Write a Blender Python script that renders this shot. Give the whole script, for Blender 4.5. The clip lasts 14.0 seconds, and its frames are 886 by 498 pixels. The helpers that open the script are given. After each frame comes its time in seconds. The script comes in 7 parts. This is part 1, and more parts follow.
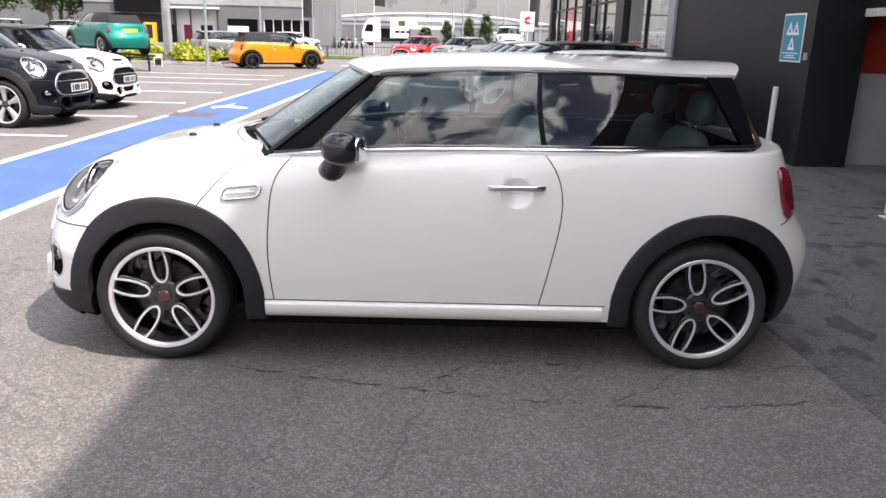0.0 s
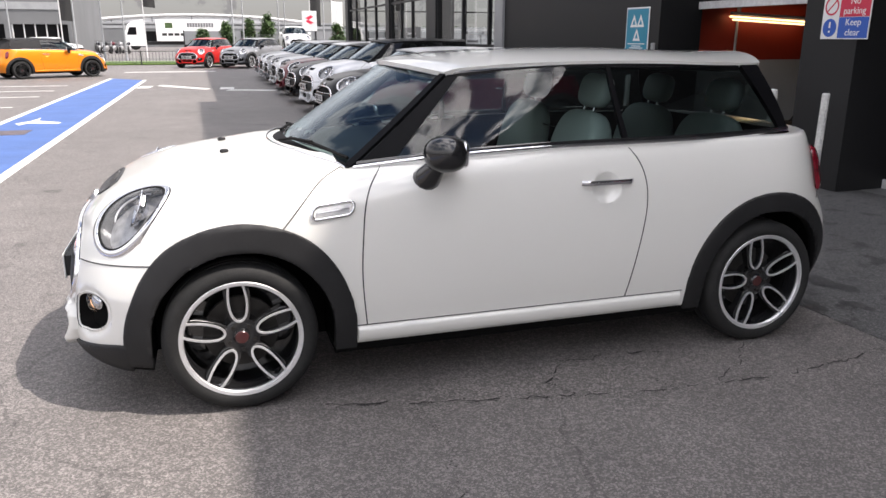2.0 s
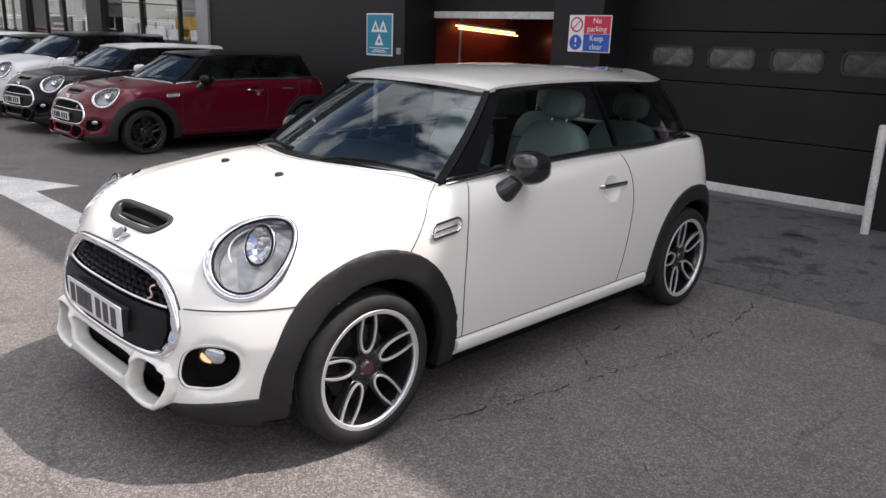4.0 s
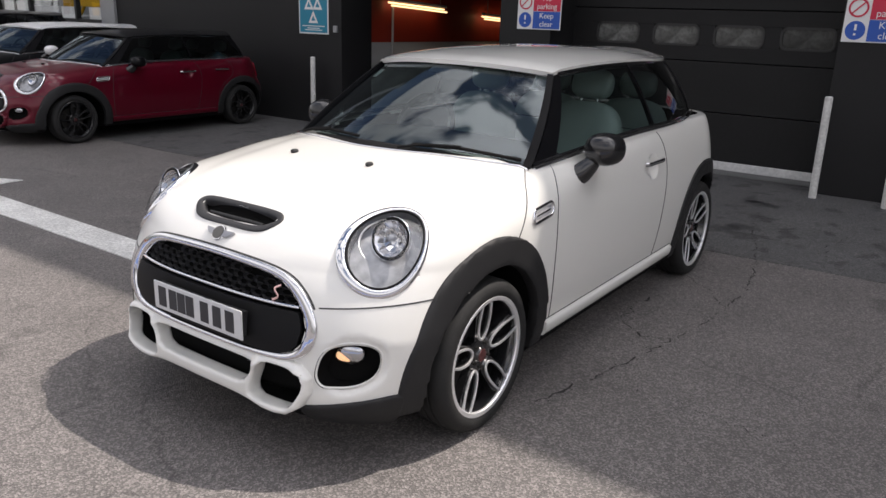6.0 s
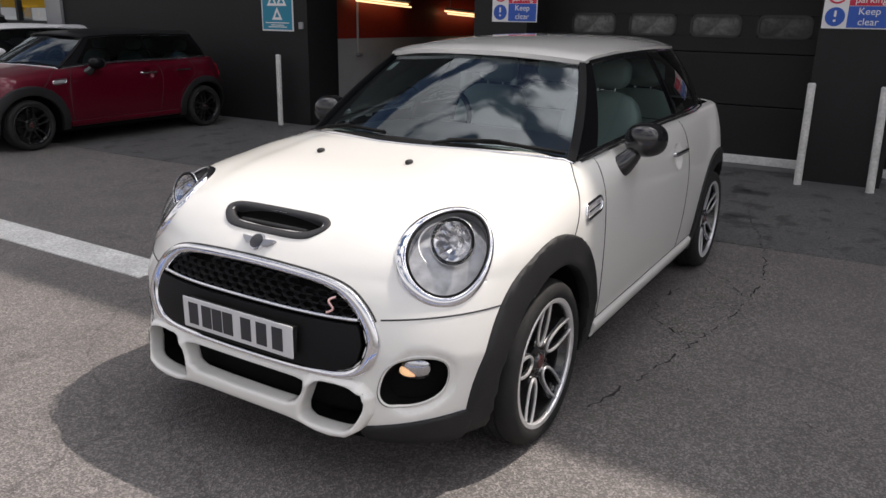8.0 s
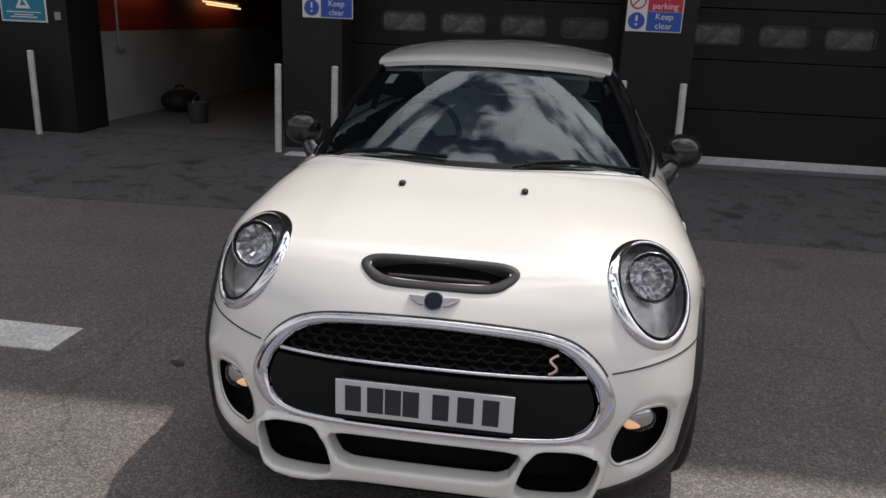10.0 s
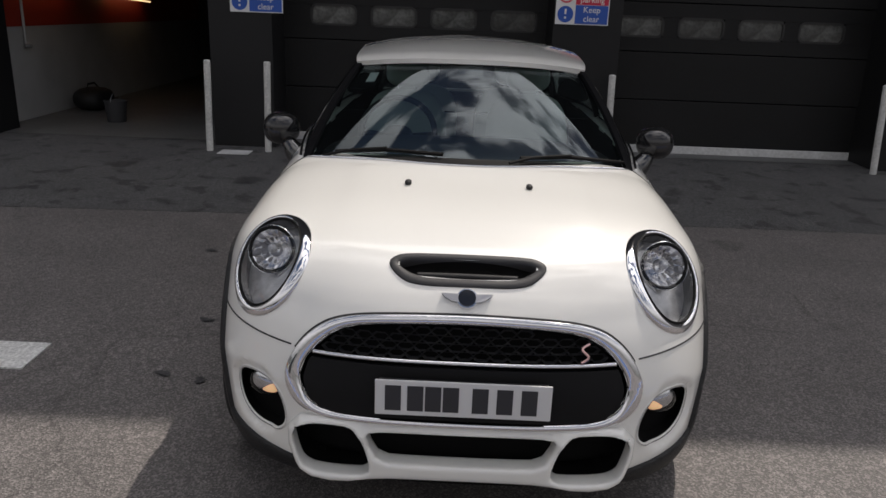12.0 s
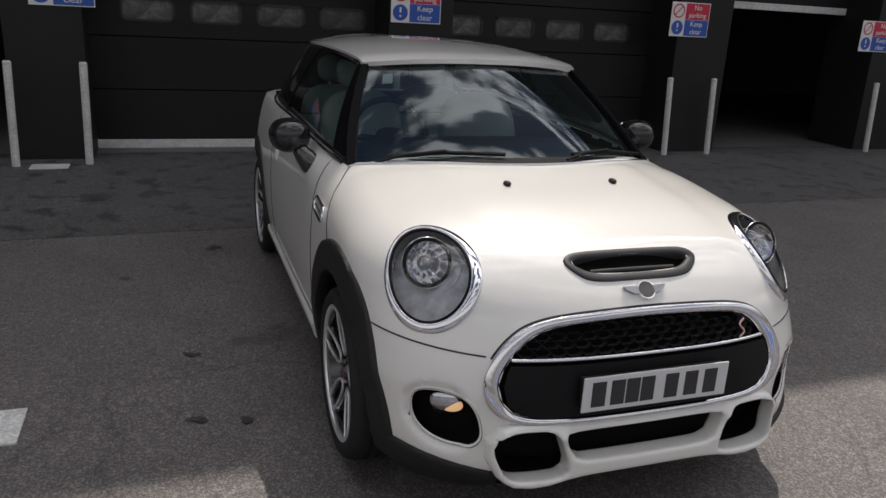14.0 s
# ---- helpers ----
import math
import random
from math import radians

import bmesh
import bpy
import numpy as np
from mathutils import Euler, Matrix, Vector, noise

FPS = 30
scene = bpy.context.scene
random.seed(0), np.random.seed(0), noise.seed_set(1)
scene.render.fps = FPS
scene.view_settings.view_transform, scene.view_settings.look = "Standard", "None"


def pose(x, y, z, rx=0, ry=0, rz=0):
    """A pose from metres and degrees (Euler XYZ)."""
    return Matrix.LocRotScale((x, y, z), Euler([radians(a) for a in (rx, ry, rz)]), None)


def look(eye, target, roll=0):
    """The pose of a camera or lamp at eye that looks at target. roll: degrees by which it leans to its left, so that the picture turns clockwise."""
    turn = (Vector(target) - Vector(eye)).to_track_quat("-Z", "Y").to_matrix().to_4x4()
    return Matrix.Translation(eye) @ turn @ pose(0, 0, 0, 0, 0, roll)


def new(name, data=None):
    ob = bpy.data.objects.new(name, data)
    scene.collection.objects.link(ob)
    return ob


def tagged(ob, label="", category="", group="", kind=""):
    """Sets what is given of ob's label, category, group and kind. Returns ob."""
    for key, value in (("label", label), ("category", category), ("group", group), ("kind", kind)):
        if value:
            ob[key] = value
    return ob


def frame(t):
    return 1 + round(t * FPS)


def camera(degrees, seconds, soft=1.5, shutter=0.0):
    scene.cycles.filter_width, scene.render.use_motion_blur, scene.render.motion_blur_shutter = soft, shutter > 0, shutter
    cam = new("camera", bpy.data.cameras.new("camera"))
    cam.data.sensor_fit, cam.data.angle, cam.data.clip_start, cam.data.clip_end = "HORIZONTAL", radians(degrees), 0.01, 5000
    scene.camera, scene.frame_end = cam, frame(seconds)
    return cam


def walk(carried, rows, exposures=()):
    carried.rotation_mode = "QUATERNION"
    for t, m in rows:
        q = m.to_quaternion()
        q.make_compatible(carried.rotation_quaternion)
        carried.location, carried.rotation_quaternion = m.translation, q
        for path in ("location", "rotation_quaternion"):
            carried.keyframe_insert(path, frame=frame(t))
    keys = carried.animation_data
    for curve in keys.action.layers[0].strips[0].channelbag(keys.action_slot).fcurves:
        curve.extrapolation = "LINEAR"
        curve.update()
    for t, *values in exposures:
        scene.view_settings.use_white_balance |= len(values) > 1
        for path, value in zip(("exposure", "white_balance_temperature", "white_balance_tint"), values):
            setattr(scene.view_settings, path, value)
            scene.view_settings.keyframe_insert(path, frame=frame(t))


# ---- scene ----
cam = camera(61.0, 14.0)
PATH = [
    (0, (-0.035, -0.023, 1.507), (0.005, 1.9, 0.959), 1.5),
    (0.5, (-0.156, -0.008, 1.505), (-0.123, 1.912, 0.948), 1.3),
    (1, (-0.447, 0.167, 1.468), (-0.331, 2.082, 0.9), -1.3),
    (1.5, (-0.887, 0.231, 1.467), (-0.569, 2.122, 0.899), 1.7),
    (2, (-1.349, 0.345, 1.479), (-0.759, 2.178, 0.936), 0.1),
    (2.5, (-1.845, 0.593, 1.469), (-1.019, 2.32, 0.892), 0.8),
    (3, (-2.318, 0.764, 1.5), (-1.276, 2.381, 0.95), 1.7),
    (5.5, (-3.494, 1.866, 1.56), (-1.893, 2.908, 0.967), 2.6),
    (6, (-3.552, 1.894, 1.559), (-1.982, 2.985, 0.972), 1.9),
    (6.5, (-3.571, 1.886, 1.561), (-2.014, 2.996, 0.975), 2.0),
    (7, (-3.575, 1.908, 1.557), (-2.008, 3.003, 0.969), 2.4),
    (7.5, (-3.593, 1.981, 1.545), (-2.006, 3.045, 0.954), 3.1),
    (8, (-3.599, 2.314, 1.509), (-1.958, 3.293, 0.919), 1.0),
    (8.5, (-3.687, 2.728, 1.491), (-1.969, 3.564, 0.902), 1.4),
    (9, (-3.755, 3.178, 1.512), (-1.943, 3.785, 0.923), 2.3),
    (11.5, (-3.858, 4.138, 1.577), (-1.953, 4.172, 0.969), 1.7),
    (12, (-3.878, 4.158, 1.576), (-1.973, 4.166, 0.968), 2.2),
    (12.5, (-3.859, 4.265, 1.558), (-1.961, 4.22, 0.931), 2.8),
    (13, (-3.722, 4.563, 1.535), (-1.83, 4.351, 0.923), 1.6),
    (13.5, (-3.717, 5.015, 1.534), (-1.845, 4.609, 0.959), 0.9),
    (14, (-3.641, 5.431, 1.534), (-1.851, 4.759, 0.948), 3.0),
]
EXPOSURES = [(0, 0.65, 6670, 14), (1.5, 0.49, 6670, 14), (3, 0.39, 6720, 14), (5.5, 0.06, 6720, 14), (7.5, -0.08, 6770, 14), (9, -0.41, 6770, 14), (11.5, -0.75, 6770, 13), (14, -0.70, 6770, 13)]
walk(cam, [(t, look(eye, target, roll)) for t, eye, target, roll in PATH], EXPOSURES)

# ---- world, sun ----
SUN_TO = Vector((0.53, -0.355, 1.0)).normalized()
world = bpy.data.worlds.new("World")
scene.world = world
world.use_nodes = True
wn, wl = world.node_tree.nodes, world.node_tree.links
wn.clear()
sky = wn.new("ShaderNodeTexSky")
sky.sky_type, sky.sun_disc = "NISHITA", False
sky.sun_elevation = math.asin(SUN_TO.z)
sky.sun_rotation = math.atan2(SUN_TO.x, SUN_TO.y)
sky.air_density, sky.dust_density = 1.0, 0.5
coord = wn.new("ShaderNodeTexCoord")
# the clouds lie on a level sheet, seen in perspective towards the horizon
split = wn.new("ShaderNodeSeparateXYZ")
level = wn.new("ShaderNodeMath")
level.operation = "MULTIPLY_ADD"
level.inputs[1].default_value, level.inputs[2].default_value = 1.0, 0.25
rows = wn.new("ShaderNodeCombineXYZ")
for axis in "XYZ":
    wl.new(level.outputs[0], rows.inputs[axis])
lift = wn.new("ShaderNodeVectorMath")
lift.operation = "DIVIDE"
wl.new(coord.outputs["Generated"], split.inputs[0])
wl.new(split.outputs["Z"], level.inputs[0])
wl.new(rows.outputs[0], lift.inputs[1])
cloud = wn.new("ShaderNodeTexNoise")
cloud.inputs["Scale"].default_value, cloud.inputs["Detail"].default_value = 4.6, 9.0
cloud.inputs["Roughness"].default_value, cloud.inputs["Distortion"].default_value = 0.55, 0.3
edge = wn.new("ShaderNodeMapRange")
edge.interpolation_type = "SMOOTHSTEP"
edge.inputs["From Min"].default_value, edge.inputs["From Max"].default_value = 0.47, 0.57
shade = wn.new("ShaderNodeMapRange")
shade.inputs["From Min"].default_value, shade.inputs["From Max"].default_value = 0.5, 0.8
shade.inputs["To Min"].default_value, shade.inputs["To Max"].default_value = 16.0, 9.0
white = wn.new("ShaderNodeCombineXYZ")
mix = wn.new("ShaderNodeMix")
mix.data_type = "RGBA"
back = wn.new("ShaderNodeBackground")
back.inputs["Strength"].default_value = 0.123
out = wn.new("ShaderNodeOutputWorld")
street = wn.new("ShaderNodeMapping")
street.inputs["Location"].default_value, street.inputs["Scale"].default_value = (0.0, 0.3, 0.0), (1.9, 0.45, 1.0)
wl.new(coord.outputs["Generated"], lift.inputs[0])
wl.new(lift.outputs[0], street.inputs["Vector"])
wl.new(street.outputs[0], cloud.inputs["Vector"])
wl.new(cloud.outputs["Fac"], edge.inputs["Value"])
wl.new(cloud.outputs["Fac"], shade.inputs["Value"])
near_sun = wn.new("ShaderNodeVectorMath")
near_sun.operation = "DOT_PRODUCT"
near_sun.inputs[1].default_value = SUN_TO
halo = wn.new("ShaderNodeMapRange")
halo.interpolation_type = "SMOOTHSTEP"
halo.inputs["From Min"].default_value, halo.inputs["From Max"].default_value = 0.45, 1.0
halo.inputs["To Min"].default_value, halo.inputs["To Max"].default_value = 0.7, 2.6
lit = wn.new("ShaderNodeMath")
lit.operation = "MULTIPLY"
wl.new(coord.outputs["Generated"], near_sun.inputs[0])
wl.new(near_sun.outputs["Value"], halo.inputs["Value"])
wl.new(shade.outputs[0], lit.inputs[0])
wl.new(halo.outputs[0], lit.inputs[1])
# low over the horizon the cloud sheet closes and greys
height = wn.new("ShaderNodeSeparateXYZ")
wl.new(coord.outputs["Generated"], height.inputs[0])
low = wn.new("ShaderNodeMapRange")
low.interpolation_type = "SMOOTHSTEP"
low.inputs["From Min"].default_value, low.inputs["From Max"].default_value = 0.0, 0.38
low.inputs["To Min"].default_value, low.inputs["To Max"].default_value = 0.20, 1.0
wl.new(height.outputs["Z"], low.inputs["Value"])
dim = wn.new("ShaderNodeMath")
dim.operation = "MULTIPLY"
wl.new(lit.outputs[0], dim.inputs[0])
wl.new(low.outputs[0], dim.inputs[1])
close = wn.new("ShaderNodeMapRange")
close.interpolation_type = "SMOOTHSTEP"
close.inputs["From Min"].default_value, close.inputs["From Max"].default_value = 0.25, 0.65
close.inputs["To Min"].default_value, close.inputs["To Max"].default_value = 0.9, 0.0
wl.new(height.outputs["Z"], close.inputs["Value"])
cover = wn.new("ShaderNodeMath")
cover.operation = "MAXIMUM"
wl.new(edge.outputs[0], cover.inputs[0])
wl.new(close.outputs[0], cover.inputs[1])
for s, gain in (("X", 1.0), ("Y", 1.0), ("Z", 1.01)):
    tone = wn.new("ShaderNodeMath")
    tone.operation = "MULTIPLY"
    tone.inputs[1].default_value = gain
    wl.new(dim.outputs[0], tone.inputs[0])
    wl.new(tone.outputs[0], white.inputs[s])
wl.new(cover.outputs[0], mix.inputs["Factor"])
wl.new(sky.outputs[0], mix.inputs["A"])
wl.new(white.outputs[0], mix.inputs["B"])
wl.new(mix.outputs["Result"], back.inputs["Color"])
wl.new(back.outputs[0], out.inputs["Surface"])
sun = new("sun", bpy.data.lights.new("sun", "SUN"))
sun.data.energy, sun.data.angle, sun.data.color = 5.0, radians(0.53), (1.0, 0.95, 0.88)
sun.matrix_world = look(SUN_TO * 60, (0, 0, 0))


# ---- materials ----
def material(name, color, rough=0.5, metal=0.0, coat=0.0, spec=0.5):
    m = bpy.data.materials.new(name)
    m.use_nodes = True
    b = m.node_tree.nodes["Principled BSDF"]
    b.inputs["Base Color"].default_value = (*color, 1)
    b.inputs["Roughness"].default_value, b.inputs["Metallic"].default_value = rough, metal
    b.inputs["Coat Weight"].default_value, b.inputs["Coat Roughness"].default_value = coat, 0.03
    b.inputs["Specular IOR Level"].default_value = spec
    return m


def vary(m, scale, amount, fine=0.0, fine_scale=300.0, bump=0.0, bump_scale=200.0, rough_amount=0.0, per_object=0.0):
    """Mottles a material at two scales, in object space metres, and gives it a fine relief."""
    n, l = m.node_tree.nodes, m.node_tree.links
    b = n["Principled BSDF"]
    base = tuple(b.inputs["Base Color"].default_value)
    tc = n.new("ShaderNodeTexCoord")
    vec = tc.outputs["Object"]
    n1 = n.new("ShaderNodeTexNoise")
    n1.inputs["Scale"].default_value, n1.inputs["Detail"].default_value = scale, 6
    l.new(vec, n1.inputs["Vector"])
    r = n.new("ShaderNodeMapRange")
    r.inputs["From Min"].default_value, r.inputs["From Max"].default_value = 0.3, 0.7
    r.inputs["To Min"].default_value, r.inputs["To Max"].default_value = 1 - amount, 1 + amount
    l.new(n1.outputs["Fac"], r.inputs["Value"])
    last = r.outputs[0]
    if fine:
        n2 = n.new("ShaderNodeTexNoise")
        n2.inputs["Scale"].default_value, n2.inputs["Detail"].default_value = fine_scale, 3
        l.new(vec, n2.inputs["Vector"])
        r2 = n.new("ShaderNodeMapRange")
        r2.inputs["From Min"].default_value, r2.inputs["From Max"].default_value = 0.35, 0.65
        r2.inputs["To Min"].default_value, r2.inputs["To Max"].default_value = 1 - fine, 1 + fine
        l.new(n2.outputs["Fac"], r2.inputs["Value"])
        mm = n.new("ShaderNodeMath")
        mm.operation = "MULTIPLY"
        l.new(last, mm.inputs[0])
        l.new(r2.outputs[0], mm.inputs[1])
        last = mm.outputs[0]
    if per_object:
        oi = n.new("ShaderNodeObjectInfo")
        r3 = n.new("ShaderNodeMapRange")
        r3.inputs["To Min"].default_value, r3.inputs["To Max"].default_value = 1 - per_object, 1 + per_object
        l.new(oi.outputs["Random"], r3.inputs["Value"])
        mm = n.new("ShaderNodeMath")
        mm.operation = "MULTIPLY"
        l.new(last, mm.inputs[0])
        l.new(r3.outputs[0], mm.inputs[1])
        last = mm.outputs[0]
    sc = n.new("ShaderNodeVectorMath")
    sc.operation = "SCALE"
    sc.inputs[0].default_value = base[:3]
    l.new(last, sc.inputs["Scale"])
    l.new(sc.outputs[0], b.inputs["Base Color"])
    if rough_amount:
        r4 = n.new("ShaderNodeMapRange")
        v = b.inputs["Roughness"].default_value
        r4.inputs["To Min"].default_value, r4.inputs["To Max"].default_value = v - rough_amount, v + rough_amount
        l.new(n1.outputs["Fac"], r4.inputs["Value"])
        l.new(r4.outputs[0], b.inputs["Roughness"])
    if bump:
        n3 = n.new("ShaderNodeTexNoise")
        n3.inputs["Scale"].default_value, n3.inputs["Detail"].default_value = bump_scale, 4
        l.new(vec, n3.inputs["Vector"])
        bp = n.new("ShaderNodeBump")
        bp.inputs["Strength"].default_value, bp.inputs["Distance"].default_value = bump, 0.004
        l.new(n3.outputs["Fac"], bp.inputs["Height"])
        l.new(bp.outputs[0], b.inputs["Normal"])
    return m


def glass(name, tint, gloss=1.0, ior=1.5, coat=(1.0, 1.0, 1.0)):
    m = bpy.data.materials.new(name)
    m.use_nodes = True
    n, l = m.node_tree.nodes, m.node_tree.links
    n.clear()
    t = n.new("ShaderNodeBsdfTransparent")
    t.inputs[0].default_value = (*tint, 1)
    g = n.new("ShaderNodeBsdfGlossy")
    g.inputs["Roughness"].default_value = 0.0
    g.inputs[0].default_value = (gloss * coat[0], gloss * coat[1], gloss * coat[2], 1)
    base = ((ior - 1) / (ior + 1)) ** 2
    w = n.new("ShaderNodeLayerWeight")
    w.inputs["Blend"].default_value = 0.5
    p = n.new("ShaderNodeMath")
    p.operation = "POWER"
    p.inputs[1].default_value = 5.0
    f = n.new("ShaderNodeMath")
    f.operation = "MULTIPLY_ADD"
    f.inputs[1].default_value, f.inputs[2].default_value = 1 - base, base
    l.new(w.outputs["Facing"], p.inputs[0])
    l.new(p.outputs[0], f.inputs[0])
    x = n.new("ShaderNodeMixShader")
    o = n.new("ShaderNodeOutputMaterial")
    l.new(f.outputs[0], x.inputs[0])
    l.new(t.outputs[0], x.inputs[1])
    l.new(g.outputs[0], x.inputs[2])
    l.new(x.outputs[0], o.inputs[0])
    return m


def glow(name, color, strength):
    m = material(name, color, 0.4)
    b = m.node_tree.nodes["Principled BSDF"]
    b.inputs["Emission Color"].default_value, b.inputs["Emission Strength"].default_value = (*color, 1), strength
    return m


def asphalt(name, color, light, stone, cracks=0.0, spots=0.0):
    """Worn asphalt: pale and dark chips in a binder, broad wear, oil spots, hairline cracks."""
    m = material(name, color, 0.62, spec=0.5)
    n, l = m.node_tree.nodes, m.node_tree.links
    b = n["Principled BSDF"]
    tc = n.new("ShaderNodeTexCoord")
    vec = tc.outputs["Object"]
    v = n.new("ShaderNodeTexVoronoi")
    v.inputs["Scale"].default_value = stone
    l.new(vec, v.inputs["Vector"])
    sep = n.new("ShaderNodeSeparateColor")
    l.new(v.outputs["Color"], sep.inputs[0])
    chips = n.new("ShaderNodeMapRange")
    chips.inputs["From Min"].default_value, chips.inputs["From Max"].default_value = 0.42, 1.0
    l.new(sep.outputs[0], chips.inputs["Value"])
    mixc = n.new("ShaderNodeMix")
    mixc.data_type = "RGBA"
    mixc.inputs["A"].default_value, mixc.inputs["B"].default_value = (*color, 1), (*light, 1)
    l.new(chips.outputs[0], mixc.inputs["Factor"])
    col = mixc.outputs["Result"]

    def times(col, scale, lo, hi, fmin, fmax, detail=5.0):
        t = n.new("ShaderNodeTexNoise")
        t.inputs["Scale"].default_value, t.inputs["Detail"].default_value = scale, detail
        l.new(vec, t.inputs["Vector"])
        r = n.new("ShaderNodeMapRange")
        r.inputs["From Min"].default_value, r.inputs["From Max"].default_value = fmin, fmax
        r.inputs["To Min"].default_value, r.inputs["To Max"].default_value = lo, hi
        l.new(t.outputs["Fac"], r.inputs["Value"])
        s = n.new("ShaderNodeVectorMath")
        s.operation = "SCALE"
        l.new(col, s.inputs[0])
        l.new(r.outputs[0], s.inputs["Scale"])
        return s.outputs[0]

    col = times(col, 0.35, 0.88, 1.1, 0.3, 0.7)
    col = times(col, 2.2, 0.9, 1.06, 0.35, 0.65)
    col = times(col, 30.0, 0.86, 1.1, 0.35, 0.65)
    col = times(col, 1.7, 0.62, 1.0, 0.29, 0.345, 3.0)
    if spots:
        reach = 0.36 + 0.07 * (spots > 0.3)
        col = times(col, 4.2, 1 - spots, 1.0, reach - 0.07, reach, 2.5)
    if cracks:
        w = n.new("ShaderNodeTexNoise")
        w.inputs["Scale"].default_value, w.inputs["Detail"].default_value = 3.0, 6
        l.new(vec, w.inputs["Vector"])
        add = n.new("ShaderNodeVectorMath")
        add.operation = "MULTIPLY_ADD"
        add.inputs[1].default_value = (0.35, 0.35, 0.35)
        l.new(w.outputs["Color"], add.inputs[0])
        l.new(vec, add.inputs[2])
        c = n.new("ShaderNodeTexVoronoi")
        c.feature = "DISTANCE_TO_EDGE"
        c.inputs["Scale"].default_value = 0.8
        l.new(add.outputs[0], c.inputs["Vector"])
        cr = n.new("ShaderNodeMapRange")
        cr.inputs["From Min"].default_value, cr.inputs["From Max"].default_value = 0.001, 0.009
        cr.inputs["To Min"].default_value = 1 - cracks
        l.new(c.outputs["Distance"], cr.inputs["Value"])
        t = n.new("ShaderNodeTexNoise")
        t.inputs["Scale"].default_value = 0.7
        l.new(vec, t.inputs["Vector"])
        tr = n.new("ShaderNodeMapRange")
        tr.inputs["From Min"].default_value, tr.inputs["From Max"].default_value = 0.5, 0.6
        tr.inputs["To Min"].default_value, tr.inputs["To Max"].default_value = 1.0, 0.0
        l.new(t.outputs["Fac"], tr.inputs["Value"])
        mx = n.new("ShaderNodeMath")
        mx.operation = "MAXIMUM"
        l.new(cr.outputs[0], mx.inputs[0])
        l.new(tr.outputs[0], mx.inputs[1])
        s = n.new("ShaderNodeVectorMath")
        s.operation = "SCALE"
        l.new(col, s.inputs[0])
        l.new(mx.outputs[0], s.inputs["Scale"])
        col = s.outputs[0]
    l.new(col, b.inputs["Base Color"])
    bp = n.new("ShaderNodeBump")
    bp.inputs["Strength"].default_value, bp.inputs["Distance"].default_value = 0.8, 0.004
    l.new(v.outputs["Distance"], bp.inputs["Height"])
    l.new(bp.outputs[0], b.inputs["Normal"])
    return m


ASPHALT = asphalt("asphalt_worn", (0.103, 0.0951, 0.0914), (0.260, 0.238, 0.228), 150.0, 0.35, 0.15)
APRON = asphalt("asphalt_dark", (0.066, 0.066, 0.067), (0.176, 0.172, 0.169), 150.0, 0.4, 0.5)
LINE = vary(material("line_paint", (0.62, 0.62, 0.60), 0.7), 3.0, 0.16, 0.22, 70.0, 0.4, 150.0)
BLUE_WAY = vary(material("blue_paint", (0.052, 0.108, 0.285), 0.7), 1.5, 0.14, 0.15, 60.0, 0.4, 150.0)
CLADDING = vary(material("black_cladding", (0.013, 0.013, 0.014), 0.55, spec=0.3), 1.2, 0.15, 0.05, 40.0, 0.05, 60.0, 0.06)
DOOR_BLACK = vary(material("black_door", (0.011, 0.011, 0.0115), 0.6, spec=0.3), 1.5, 0.2, 0.08, 30.0, 0.15, 90.0, 0.08)
GREY_METAL = vary(material("grey_metal", (0.33, 0.34, 0.35), 0.4, 0.3), 2.0, 0.1, 0.05, 60.0)
POST_WHITE = vary(material("white_post", (0.60, 0.60, 0.58), 0.5), 4.0, 0.15, 0.12, 40.0, 0.1, 80.0)
RAIL_WHITE = vary(material("white_rail", (0.62, 0.62, 0.62), 0.5), 3.0, 0.14, 0.1, 30.0)
SHOP_FLOOR = vary(material("shop_floor", (0.13, 0.13, 0.13), 0.5), 1.0, 0.2, 0.1, 20.0)
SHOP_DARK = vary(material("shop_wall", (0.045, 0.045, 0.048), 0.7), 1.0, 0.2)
SHOP_RED = vary(material("shop_red", (0.34, 0.032, 0.016), 0.55), 1.0, 0.1)
SHOP_GREY = vary(material("shop_grey", (0.46, 0.46, 0.46), 0.6), 1.5, 0.12)
TUBE = glow("tube_light", (1.0, 0.70, 0.36), 1.9)
PANE = glass("window_glass", (0.94, 0.96, 0.96), 1.0, 1.9)
# Each pane's tone differs to paint in how unevenly the windows are lit.
DOOR_PANE = vary(material("door_pane", (0.085, 0.088, 0.084), 0.22), 6.0, 0.5, 0.2, 30.0, 0.1, 12.0, 0.0, 0.5)
SIGN_WHITE = material("sign_white", (0.75, 0.75, 0.75), 0.4)
SIGN_BLUE = material("sign_blue", (0.02, 0.09, 0.42), 0.4)
SIGN_CYAN = material("sign_cyan", (0.012, 0.22, 0.34), 0.4)
SIGN_RED = material("sign_red", (0.55, 0.02, 0.06), 0.4)
SIGN_BLACK = material("sign_black", (0.02, 0.02, 0.02), 0.5)
WHITE_WALL = vary(material("white_wall", (0.68, 0.69, 0.70), 0.6), 0.3, 0.08)
FAR_GREY = vary(material("far_grey_wall", (0.13, 0.135, 0.14), 0.6), 0.3, 0.15)
GREY_WALL = vary(material("grey_wall", (0.20, 0.21, 0.22), 0.6), 0.3, 0.1)
DARK_VOID = material("dark_interior", (0.02, 0.02, 0.022), 0.7)
